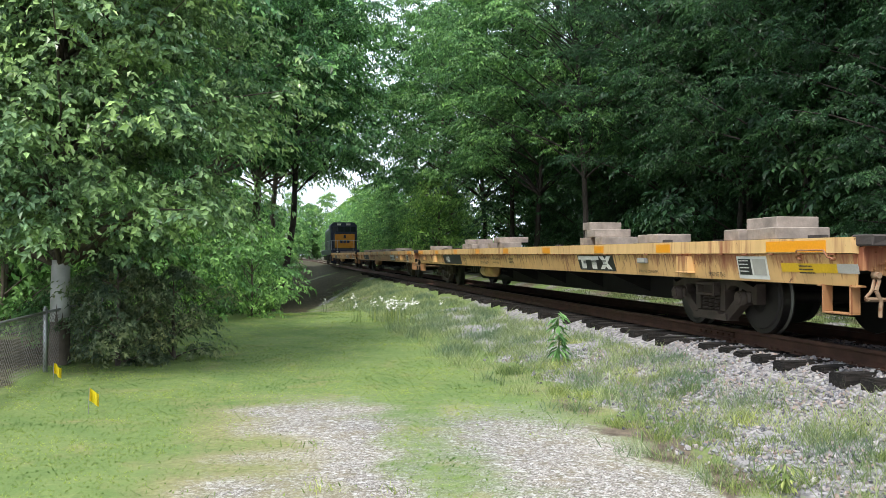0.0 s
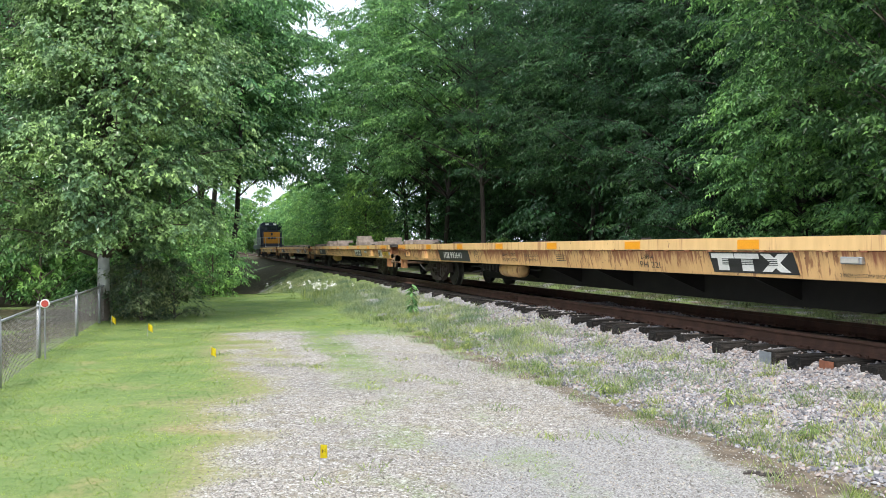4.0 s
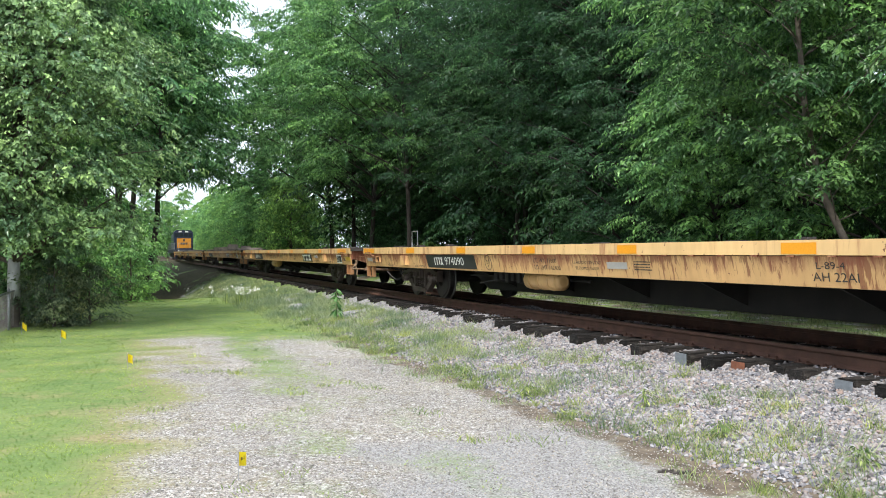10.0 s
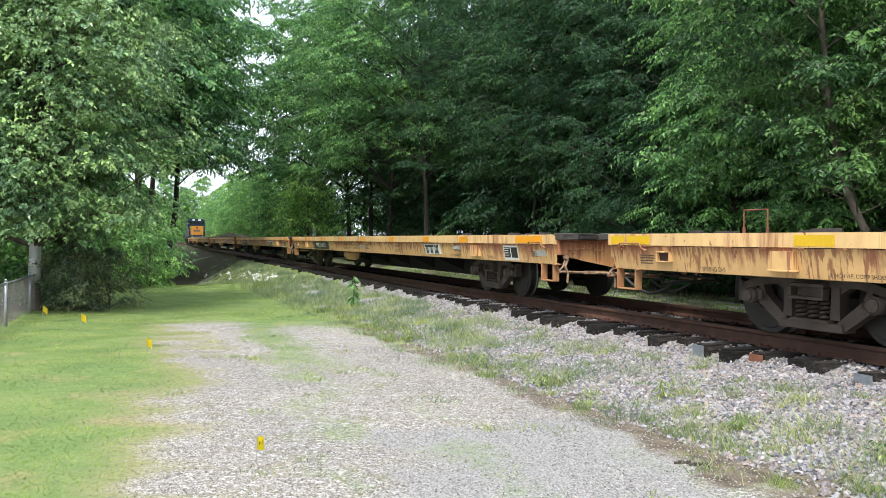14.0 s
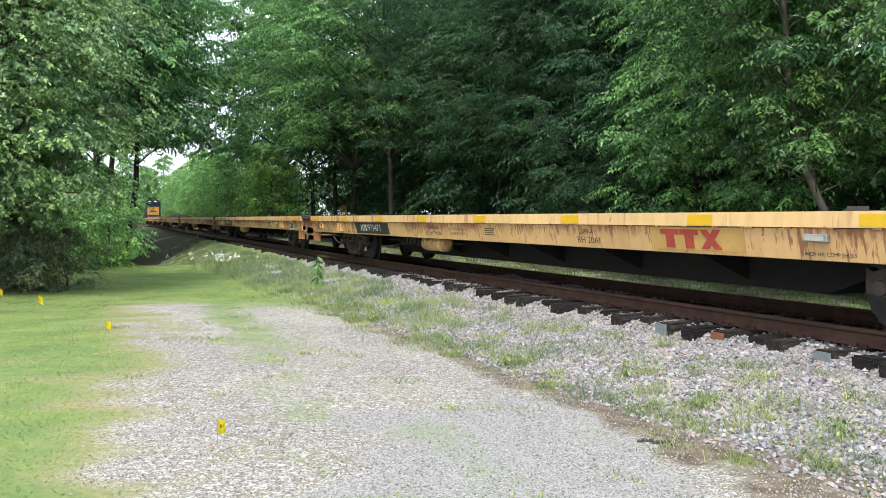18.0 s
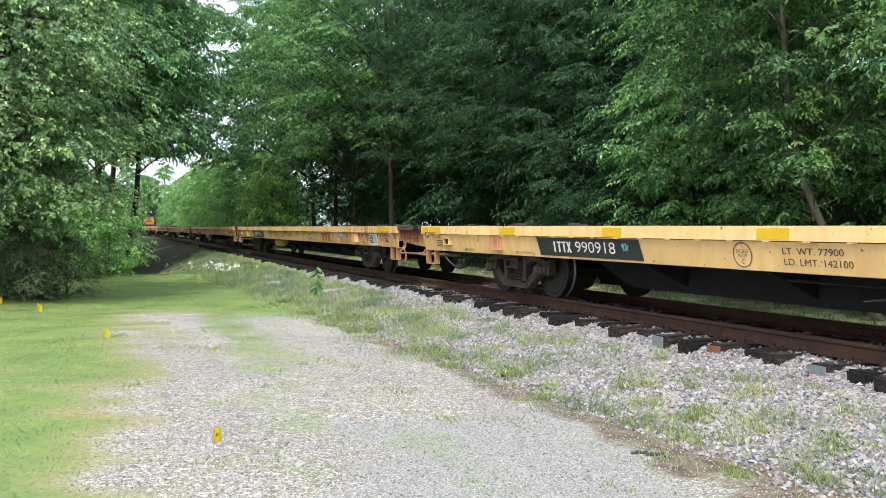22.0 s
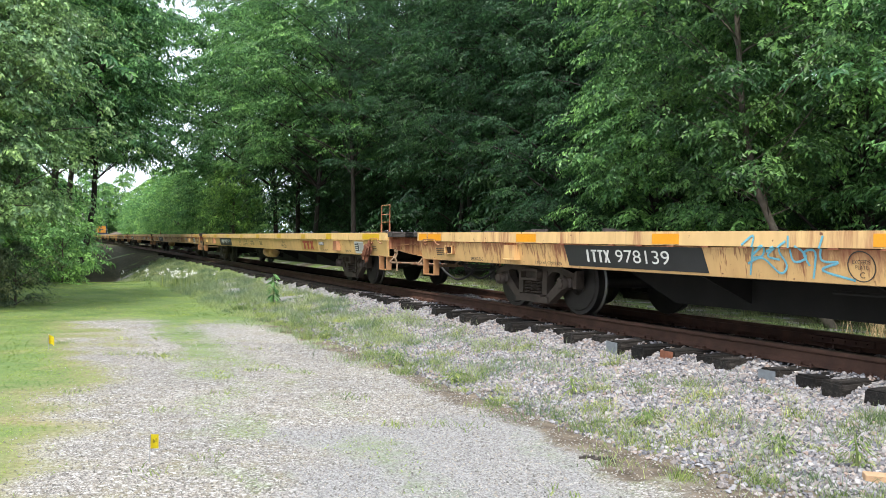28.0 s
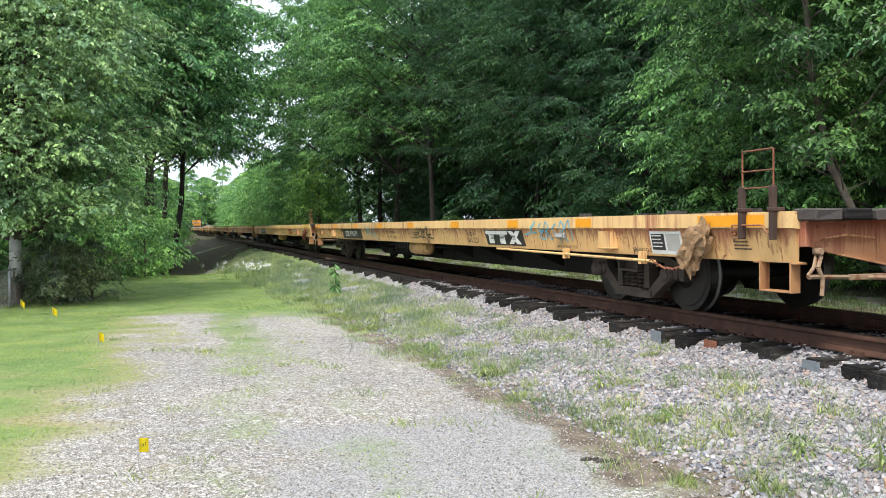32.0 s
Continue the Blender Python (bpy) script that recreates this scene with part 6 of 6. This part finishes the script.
plant([ARCH], [(43, 6.7, 0, 1.0, 20)])
for x, y, q, sc in ((-14.5, 24, 0, 1.1), (-14.6, 30.5, 2, 1.1), (-17.5, 30, 1, 1.2), (-18.5, 38, 3, 1.2), (-17.5, 35, 0, 1.0), (-22, 45, 1, 1.3), (-25, 54, 0, 1.3), (-29, 63, 3, 1.3), (-36, 76, 1, 1.4), (-18, 20, 2, 1.1), (-15.5, 27, 3, 1.1)):
    place_tree(EDGE[q], x, y, rng.uniform(0, 360), sc)
for x, y, q, sc in ((-22, 23, 1, 1.0), (-20, 15, 2, 1.0), (-25, 34, 1, 1.0), (-28, 46, 0, 1.1), (-24, 10, 0, 1.0), (-30, 28, 2, 1.1), (-27, 18, 1, 1.1), (-32, 38, 0, 1.2)):
    place_tree(DEEP[q], x, y, rng.uniform(0, 360), sc)
for x, y, q, sc in ((-9.9, 25.0, 1, 1.15), (-9.1, 26.4, 1, 1.05), (-10.7, 24.2, 1, 1.1), (-11.4, 26.2, 1, 1.3), (-12.8, 25.6, 1, 1.6), (-10.6, 28.3, 2, 1.2), (-11.0, 30.5, 1, 1.1), (-12.2, 32.5, 1, 1.1), (-14.0, 27.5, 1, 1.6), (-13.6, 35.5, 2, 1.2), (-9.5, 19.4, 2, 1.0), (-12, 21.5, 1, 1.4), (-11.4, 24.0, 1, 1.4), (-15, 20, 1, 1.5), (-16, 16, 1, 1.5), (-14.8, 39, 1, 1.3), (-16.4, 44, 2, 1.5), (-10.6, 25.2, 1, 0.9), (-9.8, 28.9, 2, 0.8), (-18, 48, 1, 1.4), (-20.5, 54, 1, 1.7), (-13, 23, 1, 1.8), (-17, 26, 1, 2.2)):
    place_tree(SHRUB[q], x, y, rng.uniform(0, 360), sc)
PALE = make_tree("shrub", 420, 1.5, 0.65, 0.1, 16, 260, 0.07, LEAF_PALE, BARK, 0.03, "pale grey-green shrub grown through the fence", (0, 0), 0.6, 0.6, category="shrub", feather=False)
place_tree(PALE, -7.75, 17.9, 0)
place_tree(PALE, -8.3, 18.9, 120, 1.1)
place_tree(PALE, -7.3, 18.6, 220, 0.9)
# bark wrap on the garden tree
bm = bmesh.new()
cyl(bm, (-8.59, 17.9, 0.55), (-8.58, 17.9, 1.38), 0.132, 0.118, 14)
tagged(part("trunk_guard", bm, plain("pale_trunk_guard", (0.50, 0.50, 0.48), 0.6, 0, 0.25, 5)), "grey metal guard wrapped round the garden tree's trunk", "tree guard")

# ---- fence ----
WIRE = plain("weathered_fence_wire", (0.24, 0.225, 0.21), 0.7, 0.3, 0.3)
fence = tagged(new("chain_link_fence"), "galvanised chain-link fence along the lawn", "fence")
FENCE = [(-4.6, 6.3), (-5.0, 7.55), (-5.45, 8.9), (-6.35, 11.3), (-7.4, 14.4), (-8.35, 17.2), (-9.2, 20.0)]
for k, (x, y) in enumerate(FENCE):
    bm = bmesh.new()
    r = 0.026 if k in (1, 2) else 0.028
    cyl(bm, (x, y, -0.2), (x, y, 0.76), r, r, 10)
    cyl(bm, (x, y, 0.76), (x, y, 0.80), r * 1.2, r * 0.3, 10)
    part("fence_post", bm, GALV, fence)
for (x0, y0), (x1, y1) in zip(FENCE, FENCE[1:]):
    bm = bmesh.new()
    rod(bm, [(x0, y0, 0.72), (x1, y1, 0.72)], 0.018, 8)
    part("top_rail", bm, GALV, fence)
    L = math.hypot(x1 - x0, y1 - y0)
    w = np.array([(x1 - x0) / L, (y1 - y0) / L])
    vs, fs, total = [], [], 0
    for sgn in (1, -1):
        for q in np.arange(-0.70, L, 0.075):
            a0, a1 = (q, q + 0.70) if sgn > 0 else (q + 0.70, q)
            p0, p1 = np.array([a0, 0.02]), np.array([a1, 0.72])
            if max(a0, a1) <= 0 or min(a0, a1) >= L:
                continue
            t0, t1 = 0.0, 1.0
            d = p1[0] - p0[0]
            lo, hi = sorted(((0 - p0[0]) / d, (L - p0[0]) / d))
            t0, t1 = max(t0, lo), min(t1, hi)
            if t1 <= t0:
                continue
            e = [p0 + (p1 - p0) * t for t in (t0, t1)]
            V, F = tube_np([(x0 + w[0] * c[0], y0 + w[1] * c[0], c[1]) for c in e], (0.0022, 0.0022), 3, total)
            vs.append(V)
            fs.append(F)
            total += len(V)
    part("wire_mesh", mesh_np("wire_mesh", np.concatenate(vs), np.concatenate(fs)), WIRE, fence)

# a round red marker on a thin stake
marker = tagged(new("marker_stake"), "round red reflector with white rim on a thin stake", "marker")
bm = bmesh.new()
rod(bm, [(-6.2, 11.2, -0.1), (-6.2, 11.2, 0.72)], 0.012)
part("stake", bm, GALV, marker)
bm = bmesh.new()
cyl(bm, (-6.2, 11.2, 0.77), (-6.196, 11.188, 0.77), 0.062, 0.062, 20)
disc = part("disc", bm, WHITE, marker)
bm = bmesh.new()
cyl(bm, (-6.197, 11.19, 0.77), (-6.193, 11.178, 0.77), 0.045, 0.045, 20)
part("red_centre", bm, RED, disc)

# ---- flags on the lawn ----
for k, (x, y, turn, fold) in enumerate(((-7.70, 16.35, 15, 0.9), (-6.22, 14.6, 35, 0.9), (-3.82, 10.95, 60, 0.9), (-1.23, 5.6, 68, 0.35))):
    fl = tagged(new("marker_flag"), "small yellow utility flag on a wire in the grass", "flag", "yellow flags on the lawn")
    z = float(ground_z(np.array([x]), np.array([y]))[0])
    fl.matrix_basis = pose(x, y, z, 0, 0, turn) @ Matrix.Scale((1.2, 1.2, 1.05, 0.9)[k], 4)
    bm = bmesh.new()
    rod(bm, [(0, 0, -0.05), (0.01, 0, 0.2)], 0.003, 5)
    part("wire", bm, GALV, fl)
    bm = bmesh.new()
    cols = 5
    grid = [[bm.verts.new((0.01 + 0.115 * (i / cols) * (1 - 0.45 * fold), 0.03 * fold * math.sin(i * 1.3), 0.2 - 0.1 * j - fold * 0.06 * (i / cols))) for j in (0, 1)] for i in range(cols + 1)]
    for a, b in zip(grid, grid[1:]):
        bm.faces.new((a[0], b[0], b[1], a[1]))
    bmesh.ops.solidify(bm, geom=bm.faces[:], thickness=0.002)
    cloth = part("flag", bm, FLAG, fl)
    if k == 3:
        bm = bmesh.new()
        for j in range(3):
            box(bm, 0.030 + 0.016 * j, 0.033 + 0.016 * j, -0.009, -0.006, 0.135, 0.16 - 0.008 * (j % 2))
        tagged(part("print_bars", bm, BLACK, cloth), kind="stuff")

# ---- stones, grass and weeds ----
def scatter(n, box4, rng, weight):
    """Places in a rectangle x0, x1, y0, y1, kept by a weight of 0 to 1."""
    x, y = rng.uniform(box4[0], box4[1], n), rng.uniform(box4[2], box4[3], n)
    keep = rng.uniform(0, 1, n) < weight(x, y)
    return x[keep], y[keep]


def stones(name, x, y, size, rng, mat, label):
    """Broken stones as small uneven lumps."""
    n = len(x)
    base = np.array([(1, 0, 0), (-1, 0, 0), (0, 1, 0), (0, -1, 0), (0, 0, 1), (0, 0, -0.8), (0.6, 0.6, 0.6), (-0.6, -0.6, 0.6)], float)
    tri = np.array([(0, 2, 6), (2, 4, 6), (4, 0, 6), (1, 3, 7), (3, 4, 7), (4, 1, 7), (2, 1, 4), (0, 4, 3), (2, 0, 5), (1, 2, 5), (3, 1, 5), (0, 3, 5)])
    v = base[None] * (1 + rng.uniform(-0.35, 0.35, (n, 8, 1))) * size[:, None, None] * rng.uniform(0.6, 1.2, (n, 1, 3))
    a = rng.uniform(0, math.tau, n)
    b = rng.uniform(-0.9, 0.9, n)
    v = np.stack([v[..., 0], v[..., 1] * np.cos(b)[:, None] - v[..., 2] * np.sin(b)[:, None], v[..., 1] * np.sin(b)[:, None] + v[..., 2] * np.cos(b)[:, None]], -1)
    v = np.stack([v[..., 0] * np.cos(a)[:, None] - v[..., 1] * np.sin(a)[:, None], v[..., 0] * np.sin(a)[:, None] + v[..., 1] * np.cos(a)[:, None], v[..., 2]], -1)
    v[..., 2] *= 0.92
    v += np.stack([x, y, ground_z(x, y) + size * 0.25], -1)[:, None]
    f = (tri[None] + 8 * np.arange(n)[:, None, None]).reshape(-1, 3)
    return tagged(part(name, mesh_np(name, v.reshape(-1, 3), f), mat), label, "stones", kind="stuff")


def stone_material(name, stops):
    m, n, l, b = material(name, 0.9, 0, 0.3)
    geo = n.new("ShaderNodeNewGeometry")
    col = ramp(n, l, geo.outputs["Random Per Island"], stops)
    col = mixed(n, l, ramp(n, l, noise_tex(n, l, 30, 4), [(0.3, (0.6, 0.6, 0.6)), (0.7, (1, 1, 1))]), (0.05, 0.045, 0.04), col)
    l.new(col, b.inputs["Base Color"])
    return m


BALLAST = stone_material("ballast_stone", [(0.0, (0.11, 0.11, 0.125)), (0.2, (0.21, 0.21, 0.235)), (0.4, (0.31, 0.265, 0.245)), (0.6, (0.335, 0.335, 0.36)), (0.8, (0.45, 0.425, 0.415)), (1.0, (0.36, 0.265, 0.22))])
PEBBLE = stone_material("drive_gravel", [(0.0, (0.16, 0.15, 0.14)), (0.4, (0.33, 0.31, 0.29)), (0.8, (0.50, 0.48, 0.45)), (1.0, (0.42, 0.36, 0.29))])
nr = np.random.RandomState(31)


def ballast_w(x, y):
    s, lat = line_lat(x, y)
    w = (1 - step(lat, 2.9, 3.9)) * step(lat, -2.2, -1.5) * (1 - 0.85 * step(s, 8, 26)) * (0.75 + 0.5 * wavy(x, y, 2.2, 7))
    return np.where((abs(lat) < 1.3), 0.5, w)


x, y = scatter(120000, (-3.0, 7.5, 2.0, 19), nr, ballast_w)
stones("ballast_stones", x, y, nr.uniform(0.010, 0.029, len(x)), nr, BALLAST, "pale grey crushed stones round the ties")
s, lat = nr.uniform(-5, 9, 46000), nr.uniform(1.2, 3.75, 46000)
keep = nr.uniform(0, 1, 46000) < np.clip(1.0 - 0.75 * step(s, 3, 9), 0, 1) * (1 - 0.4 * step(lat, 3.1, 3.7))
x, y, _ = on_line(s[keep], lat[keep])
stones("bank_stones", x, y, nr.uniform(0.009, 0.024, len(x)), nr, BALLAST, "loose grey and pinkish stones on the railway bank")
x, y = scatter(110000, (-4, 3.2, 4.0, 12), nr, lambda x, y: np.clip(zones(x, y)[0], 0, 1) ** 1.5 * (1 - 0.6 * step(y, 8, 15)))
stones("drive_stones", x, y, nr.uniform(0.003, 0.009, len(x)), nr, PEBBLE, "small pale gravel of the drive")


def blades(name, x, y, height, lean, width, rng, mat, label):
    n = len(x)
    a, t = rng.uniform(0, math.tau, n), rng.uniform(0, math.tau, n)
    root = np.stack([x, y, ground_z(x, y) - 0.01], -1)
    side = np.stack([np.cos(a), np.sin(a), 0 * a], -1) * width[:, None] / 2
    tip = root + np.stack([np.cos(t) * lean * height, np.sin(t) * lean * height, height], -1)
    mid = root * 0.5 + tip * 0.5 + np.stack([0 * a, 0 * a, height * 0.12], -1)
    v = np.stack([root - side, root + side, mid + side * 0.8, tip, mid - side * 0.8], 1).reshape(-1, 3)
    i = 5 * np.arange(n)[:, None]
    f = np.concatenate([i + [0, 1, 2], i + [0, 2, 4], i + [4, 2, 3]])
    return tagged(part(name, mesh_np(name, v, f), mat), label, "grass", kind="stuff")


LAWN_BLADE = leaf_material("lawn_blades", (0.235, 0.325, 0.105), (0.295, 0.385, 0.13), 0.9, 0.5, 0.2)


def lawn_w(x, y):
    g, b, d, l, dry = zones(x, y)[:5]
    return np.clip(1 - 1.25 * g - b - d - l, 0, 1) * (1 - 0.65 * dry) * np.clip(0.75 + 0.4 * wavy(x, y, 2.0, 9), 0, 1) * np.clip(1.25 - y / 22, 0.3, 1)


x, y = scatter(430000, (-9.0, 1.5, 3.8, 29), nr, lawn_w)
blades("lawn_grass", x, y, nr.uniform(0.012, 0.028, len(x)), nr.uniform(0.5, 1.5, len(x)), nr.uniform(0.004, 0.008, len(x)) * (1 + 0.09 * y), nr, LAWN_BLADE, "short mown lawn grass")


def tufts(n, box4, weight, per, spread):
    x, y = scatter(n, box4, nr, weight)
    k = np.repeat(np.arange(len(x)), per)
    return x[k] + nr.normal(0, spread, len(k)), y[k] + nr.normal(0, spread, len(k))


def along(n, s0, s1, lat0, lat1, weight, per, spread):
    """Tufts spread along the track between two distances beside it."""
    s, lat = nr.uniform(s0, s1, n), nr.uniform(lat0, lat1, n)
    keep = nr.uniform(0, 1, n) < weight(s, lat)
    x, y, _ = on_line(s[keep], lat[keep])
    k = np.repeat(np.arange(len(x)), per)
    size = np.repeat(nr.uniform(0.5, 1.3, len(x)), per)
    return x[k] + nr.normal(0, spread, len(k)) * size, y[k] + nr.normal(0, spread, len(k)) * size, size


def bank_w(s, lat):
    x, y, _ = on_line(s, lat)
    thick = 0.2 + 0.78 * step(s, 3, 11)
    return thick * np.clip(0.5 + 0.8 * wavy(x, y, 1.6, 12), 0, 1) * (0.5 + 0.5 * step(lat, 1.7, 2.6)) * (1 - step(s, 38, 48)) * (1 - 0.8 * step(lat, 3.2, 3.7) * (1 - step(s, 12, 20)))


x, y, k = along(9500, -3, 46, 1.7, 4.3, bank_w, 24, 0.09)
blades("bank_weeds", x, y, nr.uniform(0.04, 0.18, len(x)) * k, nr.uniform(0.3, 1.2, len(x)), nr.uniform(0.0022, 0.005, len(x)) * (1 + 0.05 * y), nr, BLADE_PALE, "thin pale grass and weeds on the stony bank")
x, y, k = along(900, -3, 16, 1.6, 3.9, lambda s, lat: 0.13 + 0.22 * step(lat, 2.4, 3.4), 110, 0.07)
blades("green_tufts", x, y, nr.uniform(0.03, 0.14, len(x)) * k, nr.uniform(0.3, 1.2, len(x)), nr.uniform(0.003, 0.006, len(x)), nr, BLADE, "small green weed tufts between the stones")


def dirt_w(x, y):
    s, lat = line_lat(x, y)
    return np.exp(-((lat - 3.55) / 0.4) ** 2) * np.clip(0.45 + 0.8 * wavy(x, y, 1.3, 14), 0, 1)


x, y = tufts(3600, (-5, 5, 3.5, 18), dirt_w, 26, 0.07)
blades("verge_grass", x, y, nr.uniform(0.02, 0.10, len(x)), nr.uniform(0.3, 1.3, len(x)), nr.uniform(0.003, 0.007, len(x)), nr, BLADE, "green grass along the drive's muddy edge")
x, y = tufts(1100, (-5, 3, 3.6, 14), lambda x, y: np.clip(zones(x, y)[0], 0, 1) * np.clip(wavy(x, y, 1.1, 15) - 0.25, 0, 1), 26, 0.07)
blades("drive_weeds", x, y, nr.uniform(0.02, 0.07, len(x)), nr.uniform(0.3, 1.2, len(x)), nr.uniform(0.004, 0.01, len(x)), nr, BLADE, "low green weeds growing in the gravel")
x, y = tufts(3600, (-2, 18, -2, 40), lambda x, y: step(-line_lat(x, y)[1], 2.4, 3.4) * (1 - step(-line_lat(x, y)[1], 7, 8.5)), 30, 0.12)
blades("far_verge_grass", x, y, nr.uniform(0.04, 0.17, len(x)), nr.uniform(0.2, 0.8, len(x)), nr.uniform(0.005, 0.011, len(x)), nr, BLADE_SHADED, "rough green grass between track and wood, darkened as in tree shade")


# ---- single plants and small things ----
def broad_plant(name, label, x, y, height, leaves, size, mat, seed, bush=0.0):
    """A weed with one stem and long drooping leaves."""
    g = np.random.RandomState(seed)
    z = float(ground_z(np.array([x]), np.array([y]))[0])
    p = tagged(new(name), label, "plant")
    p.matrix_basis = pose(x, y, z)
    V, F = tube_np([(0, 0, -0.05), (0.01, 0.01, height * 0.5), (0.0, 0.03, height)], (0.012, 0.009, 0.004), 5, 0)
    part("stem", mesh_np("stem", V, F, True), BLADE, p)
    h = g.uniform(0.15, 1.0, leaves) * height
    a = g.uniform(0, math.tau, leaves)
    out = np.stack([np.cos(a), np.sin(a), 0 * a], -1)
    c = out * (size * 0.55 + g.uniform(0, bush, leaves)[:, None]) + np.stack([0 * a, 0 * a, h], -1)
    nm = out * 0.5 + np.array([0, 0, 1.0]) + g.normal(size=(leaves, 3)) * 0.2
    t = out + np.array([0, 0, -0.3])
    nm = nm / np.linalg.norm(nm, axis=1)[:, None]
    t = t - nm * (t * nm).sum(1)[:, None]
    b = np.cross(nm, t)
    L = size * g.uniform(0.4, 0.65, leaves)[:, None]
    v = np.stack([c - t * L, c + b * L * 0.28, c + t * L - nm * L * 0.3, c - b * L * 0.28], 1)
    part("foliage", mesh_np("foliage", v.reshape(-1, 3), np.arange(4 * leaves).reshape(-1, 4)), mat, p)
    return p


broad_plant("tall_weed", "tall bright green weed standing on the stony bank", -1.9, 18.0, 0.62, 64, 0.17, LEAF_BRIGHT, 1)
for k, (x, y, h) in enumerate(((2.3, 6.6, 0.22), (2.9, 5.6, 0.2), (1.5, 4.3, 0.12), (0.45, 9.9, 0.3), (-0.5, 12.6, 0.28), (3.2, 5.2, 0.35), (1.0, 8.7, 0.2), (2.0, 7.8, 0.3))):
    broad_plant("small_weed", "small green weed among the stones", x, y, h * 0.6, 90, 0.05, BLADE, 20 + k, 0.11)
# white wildflowers
fx, fy = nr.normal(-5.45, 0.3, 20), nr.normal(25.2, 0.5, 20)
fx, fy = np.append(fx, nr.normal(-7.3, 0.25, 4)), np.append(fy, nr.normal(28.6, 0.3, 4))
fz = ground_z(fx, fy) + nr.uniform(0.25, 0.5, len(fx))
cen = np.repeat(np.stack([fx, fy, fz], -1), 9, 0) + nr.normal(0, 0.035, (len(fx) * 9, 3))
V, F = leaves_np(cen, nr.normal(0, 0.5, cen.shape) + [0, -0.3, 1], nr.normal(size=cen.shape), np.full(len(cen), 0.045), nr, 0.8)
tagged(part("wildflowers", mesh_np("wildflowers", V, F), PETAL), "white wildflower heads in the long grass", "flowers", kind="stuff")
x, y = np.repeat(fx, 5) + nr.normal(0, 0.05, len(fx) * 5), np.repeat(fy, 5) + nr.normal(0, 0.05, len(fx) * 5)
blades("flower_stems", x, y, nr.uniform(0.25, 0.45, len(x)), nr.uniform(0.05, 0.3, len(x)), nr.uniform(0.008, 0.014, len(x)), nr, BLADE, "green stems under the white wildflowers")
# dry straw beyond the track
x, y, _ = on_line(nr.normal(4.3, 0.35, 260), nr.normal(-3.1, 0.16, 260))
blades("dry_straw", x, y, nr.uniform(0.25, 0.7, 260), nr.uniform(0.1, 0.5, 260), nr.uniform(0.006, 0.012, 260), nr, plain("straw", (0.42, 0.31, 0.16), 0.8, 0, 0.2), "clump of dry straw-coloured grass beyond the rails")
# a sawn plank end and dark debris by the drive
bm = bmesh.new()
box(bm, -0.10, 0.10, -0.05, 0.05, -0.01, 0.04, 0.004)
tagged(part("plank", bm, plain("fresh_plank", (0.48, 0.30, 0.17), 0.8, 0, 0.2, 4, 30, 0.4), None, "", pose(3.2, 4.93, 0.07, 0, 0, -20)), "short sawn plank lying on the gravel", "plank")
bm = bmesh.new()
for k in range(9):
    box(bm, -0.11 + k * 0.025, -0.085 + k * 0.025 + 0.01 * (k % 3), -0.02 + 0.012 * (k % 4), 0.012 * (k % 4) + 0.015, -0.005, 0.012 + 0.008 * (k % 2))
tagged(part("debris", bm, WOOD_DARK, None, "", pose(1.68, 5.75, float(ground_z(np.array([1.68]), np.array([5.75]))[0]), 0, 0, -25)), "dark scrap of wood on the gravel", "debris")
# signal mast far down the line
mast = tagged(new("signal_mast"), "thin pale signal mast far along the track", "signal")
x, y, a = on_line(112, 5.2)
bm = bmesh.new()
rod(bm, [(float(x), float(y), -0.3), (float(x), float(y), 4.2)], 0.07, 8)
part("pole", bm, GALV, mast)
bm = bmesh.new()
box(bm, float(x) - 0.25, float(x) + 0.25, float(y) - 0.15, float(y) + 0.1, 3.4, 4.1, 0.03)
part("signal_head", bm, GREYP, mast)


# ---- motion ----
def train_s(t):
    """Where the coupling behind the third car is, along the track."""
    u = t / 32
    late = min(1.0, max(0.0, (t - 24) / 3.5))
    return -0.3 * late * late * (3 - 2 * late) + (((((294.6488 * u - 855.8528) * u + 891.6027) * u - 395.0155) * u + 81.2808) * u + 100.4626) * u + 9.8234


def on_track(front, back):
    """Pose of a vehicle whose trucks stand at these two places along the track; origin midway."""
    x0, y0, _ = on_line(front)
    x1, y1, _ = on_line(back)
    return pose((x0 + x1) / 2, (y0 + y1) / 2, ZR, 0, 0, math.degrees(math.atan2(-(x0 - x1), y0 - y1)))


def car_pose(k, t):
    mid = train_s(t) + (3 - k) * CAR + CAR / 2
    return on_track(mid + 8.485, mid - 8.485)


def motions():
    times = [float(t) for t in range(0, 33)]
    for k, car in CARS.items():
        walk(car, [(t, car_pose(k, t)) for t in times])
    for st, k, y in STACKS:
        walk(st, [(t, car_pose(k, t) @ pose(0, y, DECK + 0.002)) for t in times])
    walk(LOCO, [(t, on_track(train_s(t) + 3 * CAR + 9.6 + 5.6, train_s(t) + 3 * CAR + 9.6 - 5.6)) for t in times])
    turns = [round(k * 0.1, 1) for k in range(321)]
    for ws, y in WHEELSETS:
        if ws.parent in (CARS[3], CARS[4], CARS[5], CARS[6], CARS[7], CARS[8]):
            walk(ws, [(t, pose(0, y, WHEEL_R, -math.degrees((train_s(t) - 9.82) / WHEEL_R))) for t in turns])


motions()
